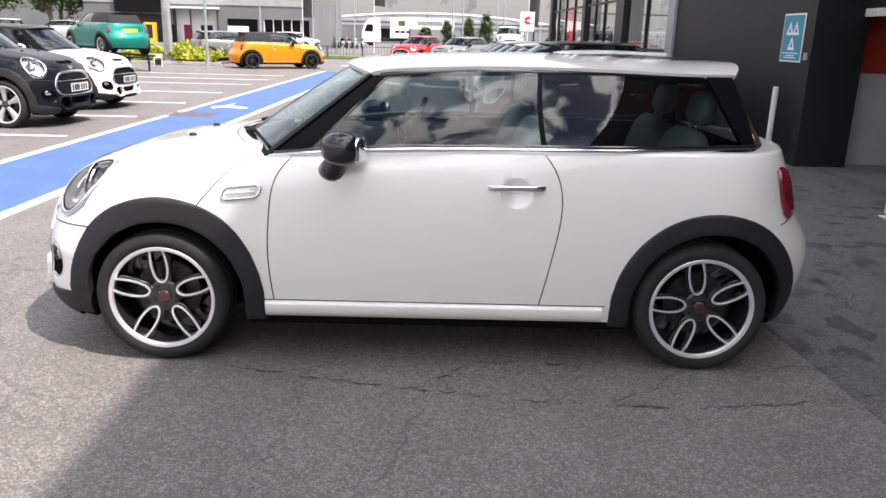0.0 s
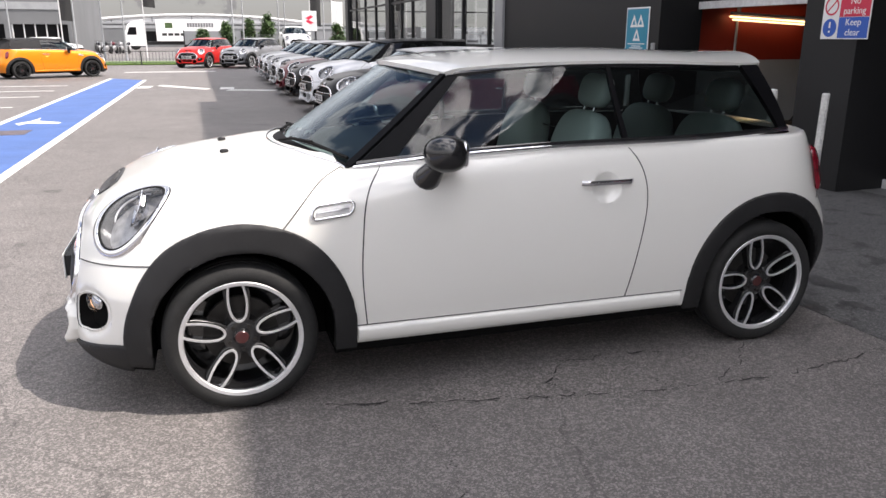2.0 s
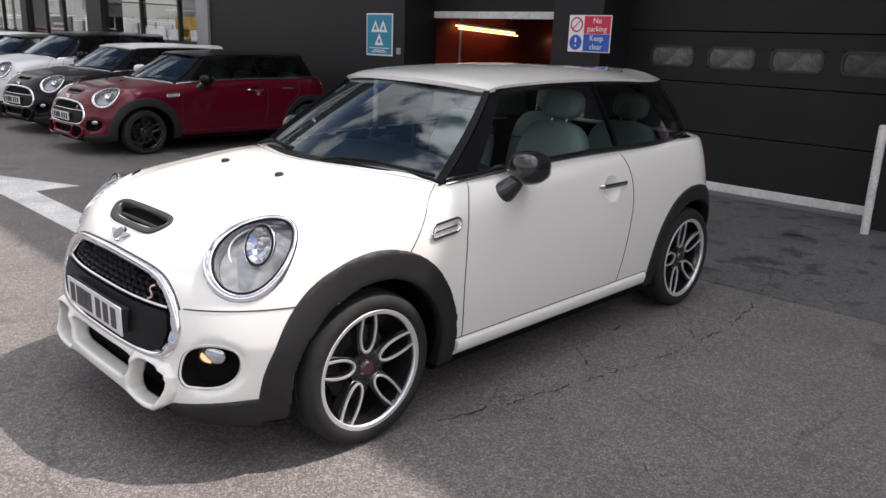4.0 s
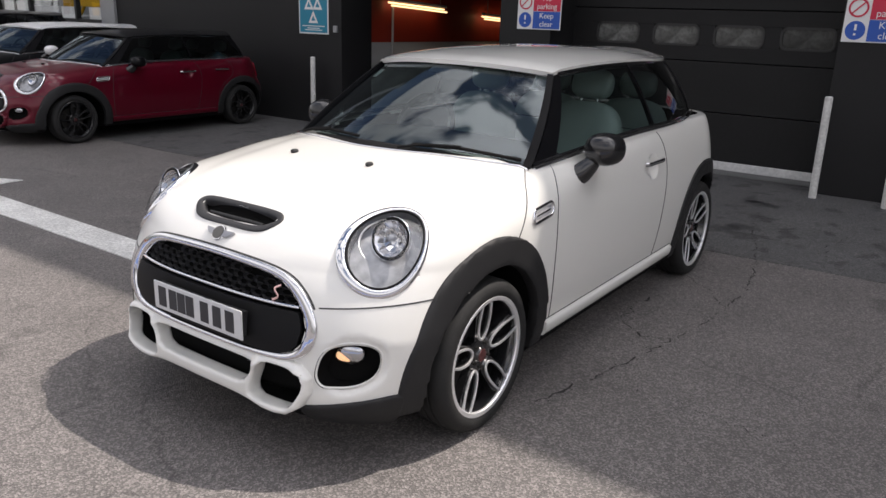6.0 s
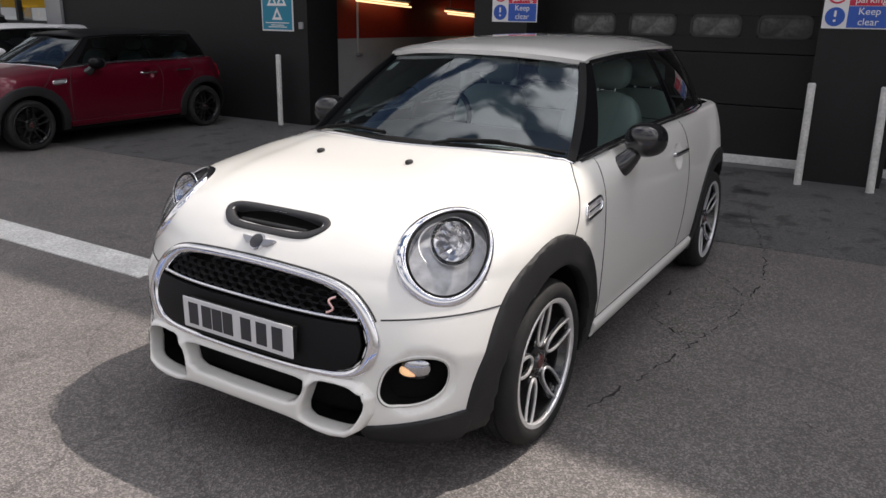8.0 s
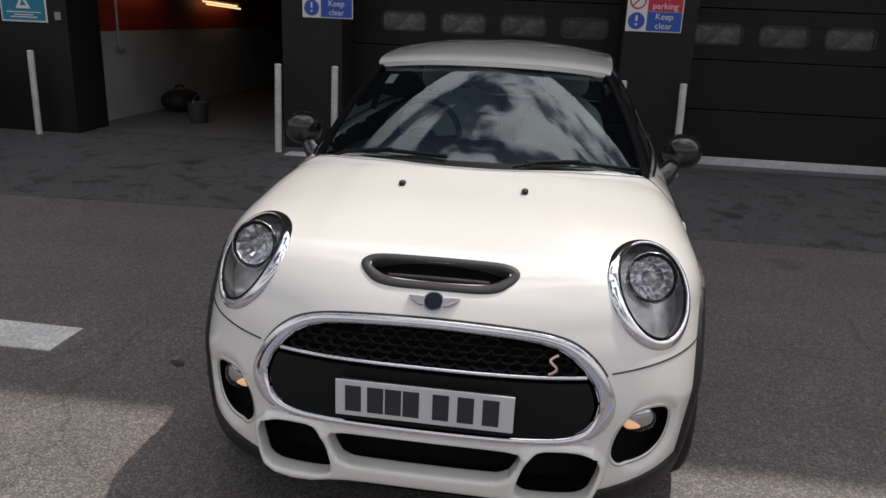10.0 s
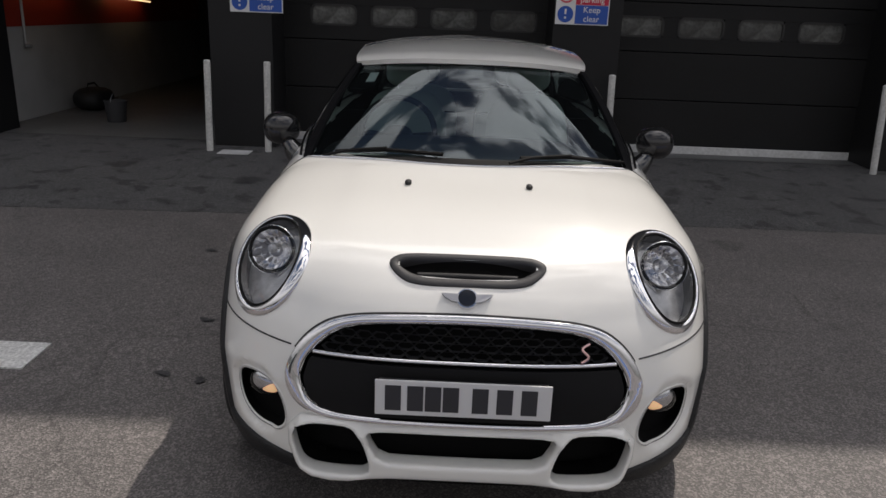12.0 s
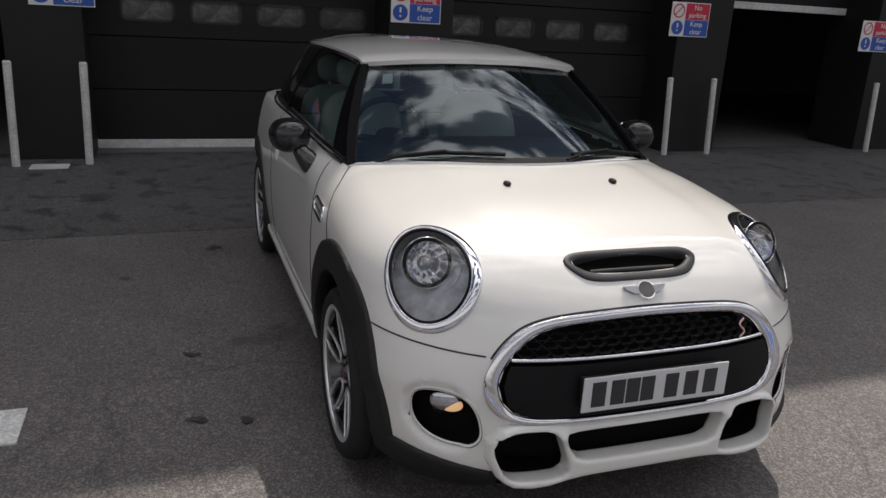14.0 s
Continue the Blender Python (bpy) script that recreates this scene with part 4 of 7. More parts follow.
# ---- car: the parts ----
def side_frame(t, v, sign):
    """The cabin's side between belt line (v = 0) and roof line (v = 1), from windscreen pillar (t = 0) to the tail (t = 1)."""
    t, v = np.broadcast_arrays(np.asarray(t, float), np.asarray(v, float))
    b = np.stack([-0.755 + 2.245 * t, SIDE_Y0(t) * sign, SIDE_Z0(t)], -1)
    r = np.stack([-0.275 + 1.675 * t, SIDE_Y1(t) * sign, SIDE_Z1(t)], -1)
    p = b + (r - b) * v[..., None]
    p[..., 1] += sign * 0.022 * 4 * v * (1 - v)
    return p


SIDE_Y0 = spline((0, 0.12, 0.45, 0.8, 1), (0.688, 0.726, 0.744, 0.722, 0.606))
SIDE_Z0 = spline((0, 0.12, 0.5, 1), (0.955, 0.984, 1.016, 1.026))
SIDE_Y1 = spline((0, 0.15, 0.5, 0.8, 1), (0.508, 0.538, 0.556, 0.516, 0.426))
SIDE_Z1 = spline((0, 0.3, 0.7, 1), (1.334, 1.356, 1.360, 1.348))


def screen(u, v):
    """The windscreen: u across, v from its foot to the roof."""
    u, v = np.broadcast_arrays(np.asarray(u, float), np.asarray(v, float))
    a = np.abs(u)
    b = np.stack([-0.985 + 0.23 * a ** 2.0, 0.685 * u, 1.000 - 0.045 * a ** 2.2], -1)
    r = np.stack([-0.420 + 0.145 * a ** 2.0, 0.508 * u, 1.366 - 0.034 * a ** 2], -1)
    p = b + (r - b) * v[..., None]
    p[..., 2] += 0.010 * 4 * v * (1 - v) * (1 - a ** 4)
    p[..., 1] += 0.022 * 4 * v * (1 - v) * u * a ** 3
    return p


def rear_screen(u, v):
    u, v = np.broadcast_arrays(np.asarray(u, float), np.asarray(v, float))
    a = np.abs(u)
    b = np.stack([1.66 - 0.17 * a ** 2.6, 0.606 * u, 1.034 - 0.008 * a ** 2], -1)
    r = np.stack([1.43 - 0.03 * a ** 2.6, 0.428 * u, 1.372 - 0.012 * a ** 2], -1)
    return b + (r - b) * v[..., None]


ROOF_HALF = spline((-0.50, -0.38, 0.0, 0.5, 1.0, 1.35, 1.55), (0.485, 0.515, 0.550, 0.570, 0.540, 0.452, 0.385))
ROOF_Z = spline((-0.50, -0.2, 0.3, 0.8, 1.2, 1.5), (1.376, 1.404, 1.426, 1.424, 1.410, 1.408))


def roof_point(s, v, drop=0.0):
    """s from the front edge (0) to the spoiler's edge (1), v across."""
    s, v = np.broadcast_arrays(np.asarray(s, float), np.asarray(v, float))
    a = np.abs(v)
    x0, x1 = -0.468 + 0.155 * a ** 2.5, 1.515 - 0.095 * a ** 3
    x = x0 + (x1 - x0) * s
    y = ROOF_HALF(x) * v
    z = ROOF_Z(x) - 0.052 * a ** 2.6 - 0.012 * (np.maximum(0.05 - s, 0) / 0.05) ** 2 - drop
    return np.stack([x, y, z], -1)


def band(outer, inner, steps, lay):
    """A closed band between two loops: each step is how far inwards it lies and how high over the skin."""
    rows = [lay(*(outer + (inner - outer) * w).T, lift) for w, lift in steps]
    g = np.stack(rows)
    return grid_mesh(np.concatenate([g, g[:, :1]], 1), 0, False, "band")


def rounded_loop(cu, cv, hu, hv, r, n=48, lean=0.0):
    p = np.array(rounded_rect(2 * hu, 2 * hv, r, 8))
    p[:, 0] += p[:, 1] * lean
    return resample(p + np.array((cu, cv)), n, True)


def lamp_point(u, v, sign, lift=0.0):
    """A point of the headlamp oval, u across and v along the slope, laid on the skin."""
    u, v = np.broadcast_arrays(np.asarray(u, float), np.asarray(v, float))
    p = LAMP_C + v[..., None] * LAMP_UP + np.array((0, 1, 0)) * u[..., None] + 0.35 * LAMP_OUT
    return lifted(cast(p, -LAMP_OUT, 0.7), lift) * np.array((1, sign, 1))


def lamp_lay():
    """Evens out the skin under the headlamp to a smooth bowl, on which its ring and lens lie."""
    a, r = np.meshgrid(np.linspace(0, 2 * np.pi, 24, endpoint=False), (0.3, 0.7, 1.0), indexing="ij")
    u, v = (LAMP_W * 1.08 * r * np.cos(a)).ravel(), (LAMP_H * 1.05 * r * np.sin(a)).ravel()
    depth = (lamp_point(u, v, 1) - LAMP_C) @ LAMP_OUT
    k = np.linalg.lstsq(np.stack([np.ones_like(u), u, v, u * u, u * v, v * v], 1), depth, rcond=None)[0]

    def lay(u, v, lift=0.0):
        u, v = np.broadcast_arrays(np.asarray(u, float), np.asarray(v, float))
        d = k[0] + k[1] * u + k[2] * v + k[3] * u * u + k[4] * u * v + k[5] * v * v
        return LAMP_C + v[..., None] * LAMP_UP + u[..., None] * np.array((0, 1.0, 0)) + d[..., None] * LAMP_OUT + np.asarray(lift)[..., None] * np.array((-0.62, 0.36, 0.69))
    return lay


def disc_grid(fn, rings=7, n=32):
    r, a = np.linspace(0.001, 1, rings)[:, None], np.linspace(0, 2 * np.pi, n + 1)[None, :]
    return fn(r * np.cos(a), r * np.sin(a))


def stadium(r0, r1, w, n=44):
    """A petal outline along z between two radii, in x and z."""
    pts = []
    for a in np.linspace(-90, 90, n // 2):
        pts.append((w * 0.50 * math.sin(radians(a)) * -1, r1 - 0.034 + 0.034 * math.cos(radians(a))))
    for a in np.linspace(-90, 90, n // 2):
        pts.append((w * 0.40 * math.sin(radians(a)), r0 + 0.040 - 0.040 * math.cos(radians(a))))
    return resample(np.array(pts), n, True)


def wheel_parts(hero, black=False):
    """(name, mesh, paint, label): a wheel whose outer face looks along -y, its hub at the origin."""
    seg = 72 if hero else 28
    tread = [(0.3085, -0.066), (0.3085, -0.040), (0.302, -0.038), (0.302, -0.030), (0.310, -0.028), (0.310, -0.004), (0.303, -0.003), (0.303, 0.006),
             (0.310, 0.008), (0.310, 0.028), (0.302, 0.030), (0.302, 0.038), (0.3085, 0.040)]
    tyre = lathe([(0.236, -0.088), (0.243, -0.097), (0.262, -0.104), (0.282, -0.103), (0.298, -0.091), (0.3045, -0.078)] + tread +
                 [(0.3045, 0.078), (0.298, 0.091), (0.270, 0.104), (0.236, 0.095)], seg, "tyre")
    barrel = lathe([(0.236, -0.088), (0.222, -0.080), (0.214, -0.055), (0.205, 0.0), (0.205, 0.09), (0.10, 0.092), (0.001, 0.092)], seg, "barrel")
    lip = lathe([(0.226, -0.080), (0.224, -0.090), (0.228, -0.097), (0.242, -0.099), (0.247, -0.095), (0.243, -0.086), (0.234, -0.082), (0.226, -0.080)], seg, "lip")
    out = [("wheel", barrel, RIM_BLACK, ""), ("tyre", tyre, RUBBER, "black low-profile tyre"), ("rim_lip", lip, RIM_BLACK if black is True else ALLOY, "polished rim edge")]
    disc = lathe([(0.001, 0.030), (0.075, 0.030), (0.075, 0.005), (0.150, 0.005), (0.150, 0.028), (0.14, 0.030)], 40, "disc")
    out.append(("brake_disc", disc, DISC, "grey steel brake disc"))
    hub = lathe([(0.001, -0.070), (0.028, -0.070), (0.031, -0.066), (0.034, -0.060), (0.060, -0.062), (0.074, -0.056), (0.082, -0.030), (0.082, 0.03)], 40, "hub")
    out.append(("hub", hub, RIM_BLACK, "black wheel hub"))
    for k in range(5):
        a = radians(90 + 72 * k + 4)
        turn = Matrix.Rotation(-(a - radians(90)), 4, "Y")
        if black == "silver":
            bmk = bmesh.new()
            rings = []
            for r, w in ((0.045, 0.026), (0.085, 0.027), (0.130, 0.032), (0.180, 0.043), (0.214, 0.056), (0.230, 0.072)):
                y = -0.084 + 0.018 * (0.230 - r) / 0.15
                rings.append([bmk.verts.new(turn @ Vector(c)) for c in ((-w, -0.03, r), (-w, y + 0.008, r), (-w * 0.8, y, r), (0, y - 0.004, r), (w * 0.8, y, r), (w, y + 0.008, r), (w, -0.03, r))])
            for p, q in zip(rings, rings[1:]):
                for i in range(6):
                    bmk.faces.new((p[i], p[i + 1], q[i + 1], q[i]))
            out.append(("spoke", bm_mesh(bmk, "spoke", True, 40), SILVER, "broad silver spoke"))
            continue
        side = [(0.232, 0.027), (0.205, 0.032), (0.175, 0.0355), (0.145, 0.036), (0.115, 0.033), (0.090, 0.026), (0.072, 0.014), (0.066, 0.0)]
        loop = resample(np.array([(-w, r) for r, w in side] + [(w, r) for r, w in side[-2::-1]]), 48)
        path = [turn @ Vector((x, -0.088 + 0.022 * (0.222 - z) / 0.15, z)) for x, z in loop]
        up = [turn @ Vector((0, -1, 0.05))] * len(path)
        if hero or not black:
            out.append(("spoke_edge", sweep([tuple(q) for q in path], [tuple(q) for q in up], 0.0108, 0.010, False, 8, 3.0), RIM_BLACK if black else ALLOY, "polished spoke outline"))
        back = stadium(0.052, 0.226, 0.104)
        bmk = bmesh.new()
        ra = [bmk.verts.new(turn @ Vector((x, -0.080 + 0.022 * (0.222 - z) / 0.15, z))) for x, z in back]
        inn = [bmk.verts.new(turn @ Vector((x * 0.98, -0.076 + 0.022 * (0.222 - z) / 0.15, z))) for x, z in stadium(0.076, 0.220, 0.070)]
        rb = [bmk.verts.new(turn @ Vector((x, -0.030, z))) for x, z in back]
        ib = [bmk.verts.new(turn @ Vector((x * 0.98, -0.035, z))) for x, z in stadium(0.076, 0.220, 0.070)]
        n = len(ra)
        for i in range(n):
            j = (i + 1) % n
            bmk.faces.new((ra[i], ra[j], inn[j], inn[i]))
            bmk.faces.new((ra[i], rb[i], rb[j], ra[j]))
            bmk.faces.new((inn[i], inn[j], ib[j], ib[i]))
        out.append(("spoke", bm_mesh(bmk, "spoke", True, 40), RIM_BLACK, "glossy black looped spoke"))
        if hero:
            b = cyl_bm(0, 0, -0.008, 0.008, 0.0085, 6)
            bmesh.ops.transform(b, verts=b.verts, matrix=Matrix.Translation((0.052 * math.cos(a + 0.63), -0.062, 0.052 * math.sin(a + 0.63))) @ Matrix.Rotation(radians(90), 4, "X"))
            out.append(("wheel_bolt", bm_mesh(b, "bolt", True, 30), DISC, "steel wheel bolt"))
    cap = lathe([(0.001, -0.0735), (0.024, -0.073), (0.027, -0.070)], 28, "cap")
    out.append(("centre_cap", cap, CAP_RED, "dark red-brown centre cap"))
    return out


def cap_parts(hero):
    """All parts of the car but its wheels: (key, name, mesh, paint, parent key, label). Paints named in capitals are filled in per car."""
    P = []

    def add(name, me, mat, parent="car", label="", key=None):
        P.append((key or "%s%d" % (name, len(P)), name, me, mat, parent, label))

    step = 0.0125 if hero is True else 0.024 if hero else 0.036
    v, q = solid_mesh(body, (-2.05, -0.93, 0.13), (1.95, 0.93, 1.12), step)
    # let the vertices slide onto the true surface where one piece of skin or cut owns them
    fields = (skin, lambda p: -dark_cuts(p), handle_bowl)
    vals = np.stack([f(v) for f in fields])
    own, best = vals.argmax(0), np.sort(vals, 0)
    lone = best[-1] - best[-2] > step * 0.8
    for which, fn in enumerate(fields):
        k = lone & (own == which)
        moved = settle_on(fn, v[k], 3)
        near = np.linalg.norm(moved - v[k], axis=1) < step * 0.7
        v[k] = np.where(near[:, None], moved, v[k])
    order = vals.argsort(0)
    for i, j in ((0, 1), (0, 2)):
        k = ~lone & (((order[-1] == i) & (order[-2] == j)) | ((order[-1] == j) & (order[-2] == i)))
        moved = v[k]
        for _ in range(4):
            moved = settle_on(fields[j], settle_on(fields[i], moved, 1), 1)
        near = np.linalg.norm(moved - v[k], axis=1) < step
        v[k] = np.where(near[:, None], moved, v[k])
    mid = v[q].mean(1)
    dark = ((dark_cuts(mid) < 0.006) & (skin(mid) < -0.007)) | (mid[:, 2] < 0.226) | ((mid[:, 2] < 0.262) & (mid[:, 0] < -1.55))
    for name, sel, mat, lab in (("body", ~dark, "PAINT", "smooth painted steel body"), ("body_cavity", dark, CAVITY, "dark recesses of the body")):
        vv, ff = drop_unused(v, q[sel])
        add(name, mesh_of(name, vv, ff, True, 38), mat, label=lab, key=name)

    # wheel arch cladding
    for nm, ax in (("front", 0.016 - AXLE), ("rear", AXLE + 0.028)):
        def ring(p):
            s1 = skin(p)
            d = arch_distance(p, ax)
            f = np.maximum(np.maximum(s1 - 0.011, -(s1 + 0.035)), np.maximum(0.361 - d, d - 0.455 - (0.020 * np.clip((p[..., 2] - 0.48) / 0.22, 0, 1) + 0.012 * np.clip((0.53 - p[..., 2]) / 0.22, 0, 1) * (p[..., 0] < ax) if ax < 0 else 0)))
            return np.maximum(np.maximum(f, 0.60 - p[..., 1]), 0.205 - p[..., 2])
        av, af = solid_mesh(ring, (ax - 0.55, 0.55, 0.17), (ax + 0.55, 0.93, 0.86), 0.0125 if hero else 0.035)
        for sg in (1, -1):
            add("wheel_arch", mesh_of("arch", av * np.array((1, sg, 1)), af if sg == 1 else af[:, ::-1], True, 38), TRIM, label="matt black plastic wheel arch trim")

    # sill, lip
    for sg in (1, -1):
        x = np.linspace(-0.775, 0.785, 40)
        path = from_side(x, np.full(40, 0.272), sg, 0.004)
        add("side_skirt", sweep(path, normals(skin, path), 0.070, 0.036, False, 12, 3.0), "PAINT", label="painted side skirt")
        x = np.linspace(-0.80, 0.80, 24)
        path = from_side(x, np.full(24, 0.31), sg, -0.001)
        add("sill_gap", sweep(path, normals(skin, path), 0.006, 0.006, False, 6), SEAM, label="thin dark gap above the sill")

        def lip(p):
            s1, y, z = skin(p), p[..., 1], p[..., 2]
            f = smax(np.maximum(s1 - 0.011, -(s1 + 0.03)), z - 0.262 - 0.045 * np.clip((y - 0.48) / 0.25, 0, 1), 0.012)
            return np.maximum(np.maximum(f, 0.475 - y), 0.44 - arch_distance(p, 0.016 - AXLE))
        lv, lq = solid_mesh(lip, (-2.02, 0.45, 0.13), (-1.60, 0.90, 0.34), 0.0085 if hero is True else 0.02)
        add("front_lip", mesh_of("lip", lv * np.array((1, sg, 1)), lq if sg == 1 else lq[:, ::-1], True, 40), TRIM, label="black plastic front lip")
        lines = [("door_gap", [(-0.625, 0.985), (-0.70, 0.90), (-0.742, 0.72), (-0.752, 0.55), (-0.735, 0.31)]),
                 ("door_gap", [(0.472, 1.02), (0.537, 0.93), (0.568, 0.80), (0.55, 0.62), (0.490, 0.312)]),
                 ("bonnet_gap", [(-1.067, 0.744), (-0.963, 0.861), (-0.885, 0.929), (-0.806, 0.964)]),
                 ("bumper_gap", [(1.60, 0.70), (1.66, 0.715), (1.70, 0.725)])]
        for nm, pts in lines:
            pts = np.array(pts)
            d = np.concatenate([[0], np.cumsum(np.linalg.norm(np.diff(pts, axis=0), axis=1))])
            t = np.linspace(0, d[-1], 30)
            path = from_side(spline(d, pts[:, 0])(t), spline(d, pts[:, 1])(t), sg, 0.0)
            add(nm, sweep(path, normals(skin, path), 0.0055, 0.005, False, 6), SEAM, label="thin dark panel gap")
        y = np.linspace(0.515, 0.795, 30) * sg
        path = from_front(y, 0.612 + 0.02 * np.linspace(0, 1, 30), 0.0)
        add("bumper_gap", sweep(path, normals(skin, path), 0.0055, 0.005, False, 6), SEAM, label="thin dark panel gap")
        # belt line and window frames
        t = np.linspace(0.0, 0.985, 60)
        path = side_frame(t, np.full(60, 0.0), sg)
        path = path + np.array((0, 0.017 * sg, 0.006))
        add("belt_strip", sweep(path, np.tile((0, sg, 0), (60, 1)), 0.016, 0.012, False, 8), CHROME, label="chrome strip along the belt line")
        t = np.linspace(0.0, 1.0, 60)
        path = side_frame(t, np.full(60, 0.035), sg)
        add("window_seal", sweep(path, np.tile((0, sg, 0), (60, 1)), 0.028, 0.014, False, 8), GLOSS_BLACK, label="black window seal")
        path = roof_point(np.linspace(0.03, 0.90, 60), np.full(60, 0.985 * sg), 0.028)
        add("roof_seal", sweep(path, np.tile((0, sg, 0), (60, 1)), 0.034, 0.016, False, 8), GLOSS_BLACK, label="black seal under the roof")
        vv = np.linspace(0, 1, 10)[None, :]

        def side_panel(t0a, t0b, t1a, t1b, n=14):
            """A piece of the side between two slanting edges, each given at the foot and at the roof."""
            w = np.linspace(0, 1, n)[:, None]
            a, b = t0a + (t0b - t0a) * vv, t1a + (t1b - t1a) * vv
            return side_frame(a + (b - a) * w, vv + 0 * w, sg)
        for nm, e, mat, lab in (("windscreen_pillar", (0.0, 0.0, 0.070, 0.030), PILLAR_BLACK, "gloss black windscreen pillar"),
                                ("door_window", (0.070, 0.030, 0.548, 0.439), TINTED, "lightly tinted door window"),
                                ("door_pillar", (0.548, 0.439, 0.5586, 0.4507), PILLAR_BLACK, "gloss black door pillar"),
                                ("quarter_window", (0.5586, 0.4507, 0.974, 0.92), PRIVACY, "dark tinted rear quarter window"),
                                ("rear_pillar", (0.974, 0.92, 1.0, 1.0), PILLAR_BLACK, "gloss black rear pillar")):
            g = side_panel(*e)
            g[..., 1] += sg * (0.004 if "pillar" in nm else 0.0)
            add(nm, grid_mesh(g, 0.02 if "pillar" in nm else 0.0, sg > 0), mat, label=lab)
        # door handle, side scuttle, mirror
        x = np.linspace(0.238, 0.485, 20)
        path = from_side(x, np.full(20, 0.862), sg, 0.0)
        path[:, 1] = path[10, 1] + sg * 0.024 + 0 * path[:, 1]
        path[[0, 1, -2, -1], 1] -= sg * np.array((0.018, 0.006, 0.006, 0.018))
        add("door_handle", sweep(path, np.tile((0, sg, 0), (20, 1)), 0.024, 0.016, False, 10, 3.0), CHROME, label="chrome door handle")
        loop = rounded_loop(-0.862, 0.812, 0.084, 0.026, 0.025, 48, 0.25)
        loop[:, 1] += 0.10 * (loop[:, 0] + 0.862)
        path = from_side(loop[:, 0], loop[:, 1], sg, 0.004)
        add("side_scuttle", sweep(path, normals(skin, path), 0.013, 0.012, True, 8), CHROME, label="chrome-framed side indicator", key="scuttle%d" % sg)
        a, b = np.meshgrid(np.linspace(-0.068, 0.068, 14), np.linspace(-0.016, 0.016, 4), indexing="ij")
        g = from_side(a - 0.862 + 0.35 * b, 0.812 + b + 0.10 * a, sg, 0.003)
        add("indicator_lens", grid_mesh(g, 0, sg > 0), INDICATOR, "scuttle%d" % sg, "silver indicator lens")
        x = np.linspace(-0.925, -0.80, 10)
        path = from_side(x, 0.812 + 0.10 * (x + 0.862), sg, 0.005)
        add("scuttle_bar", sweep(path, normals(skin, path), 0.006, 0.005, False, 6), CHROME, "scuttle%d" % sg, "chrome bar")
        add("door_mirror", blob(-0.405, 0.862 * sg, 1.024, 0.092, 0.084, 0.073, 2.35, Matrix.Rotation(radians(12 * sg), 4, "Z"), 32, 20), "MIRROR", label="gloss black door mirror cap", key="mirror%d" % sg)
        add("mirror_glass", blob(-0.330, 0.865 * sg, 1.022, 0.020, 0.065, 0.056, 3.0, Matrix.Rotation(radians(12 * sg), 4, "Z")), CHROME, "mirror%d" % sg, "mirror glass")
        foot = resample(np.array([(-0.470, 0.755, 0.893), (-0.462, 0.785, 0.915), (-0.445, 0.815, 0.952), (-0.425, 0.838, 0.992)]), 14) * np.array((1, sg, 1))
        taper = np.interp(np.linspace(0, 1, 14), (0, 0.12, 0.45, 1), (0.090, 0.130, 0.110, 0.068))
        add("mirror_foot", sweep(foot, np.tile((-1, 0, 0.3), (14, 1)), taper * 0.80, taper, False, 14), GLOSS_BLACK, "mirror%d" % sg, "black mirror foot")

    # windscreens, roof
    u = np.linspace(-1, 1, 33)[:, None]
    vv = np.linspace(0, 1, 14)[None, :]
    add("windscreen", grid_mesh(screen(u * 0.965, 0.02 + 0.96 * vv)), SCREEN, label="curved windscreen")
    g = rear_screen(u, vv)
    add("rear_window", grid_mesh(g, 0, True), PRIVACY, label="dark tinted rear window")
    for sg in (1, -1):
        w = np.linspace(0.955, 1.0, 4)[:, None] * sg
        add("screen_edge", grid_mesh(screen(w, vv), 0.015, sg < 0), PILLAR_BLACK, label="black edge of the windscreen")
        path = screen(np.full(14, 0.985 * sg), np.linspace(0.02, 0.90, 14)) + np.array((-0.006, 0.004 * sg, 0.004))
        add("pillar_strip", sweep(path, np.tile((-0.5, 0.4 * sg, 0.5), (14, 1)), 0.014, 0.010, False, 8), GLOSS_BLACK, label="black windscreen strip")
    if hero is True:
        for u0, v0, du, dv, mt, lab in ((0.80, 0.80, 0.035, 0.05, PLATE_WHITE, "small pale windscreen sticker"), (0.0, 0.90, 0.10, 0.07, CABIN_DARK, "dark sensor housing")):
            g = screen(u0 + du * np.linspace(-1, 1, 5)[:, None], v0 + dv * np.linspace(-1, 1, 5)[None, :]) + np.array((0.006, 0, -0.004))
            add("screen_sticker" if mt is PLATE_WHITE else "sensor_housing", grid_mesh(g, 0.003), mt, label=lab)
    u = np.linspace(-1, 1, 50)
    path = screen(u, np.full(50, 0.0)) + np.array((-0.012, 0, 0.0))
    add("cowl", sweep(path, np.tile((-0.4, 0, 1), (50, 1)), 0.085 - 0.060 * np.abs(u) ** 6, 0.022 - 0.008 * np.abs(u) ** 6, False, 10, 3.0), COWL_BLACK, label="black plastic windscreen cowl")
    path = path + np.stack([-0.044 + 0.026 * np.abs(u) ** 6, 0 * u, 0 * u - 0.002], 1)
    path[:, 2] = np.maximum(path[:, 2], from_top(path[:, 0], path[:, 1])[:, 2] + 0.002)
    add("cowl_strip", sweep(path, np.tile((-0.4, 0, 1), (50, 1)), 0.010, 0.014, False, 8), CHROME, label="bright strip behind the bonnet")
    path = screen(np.linspace(-0.97, 0.97, 40), np.full(40, 0.965))
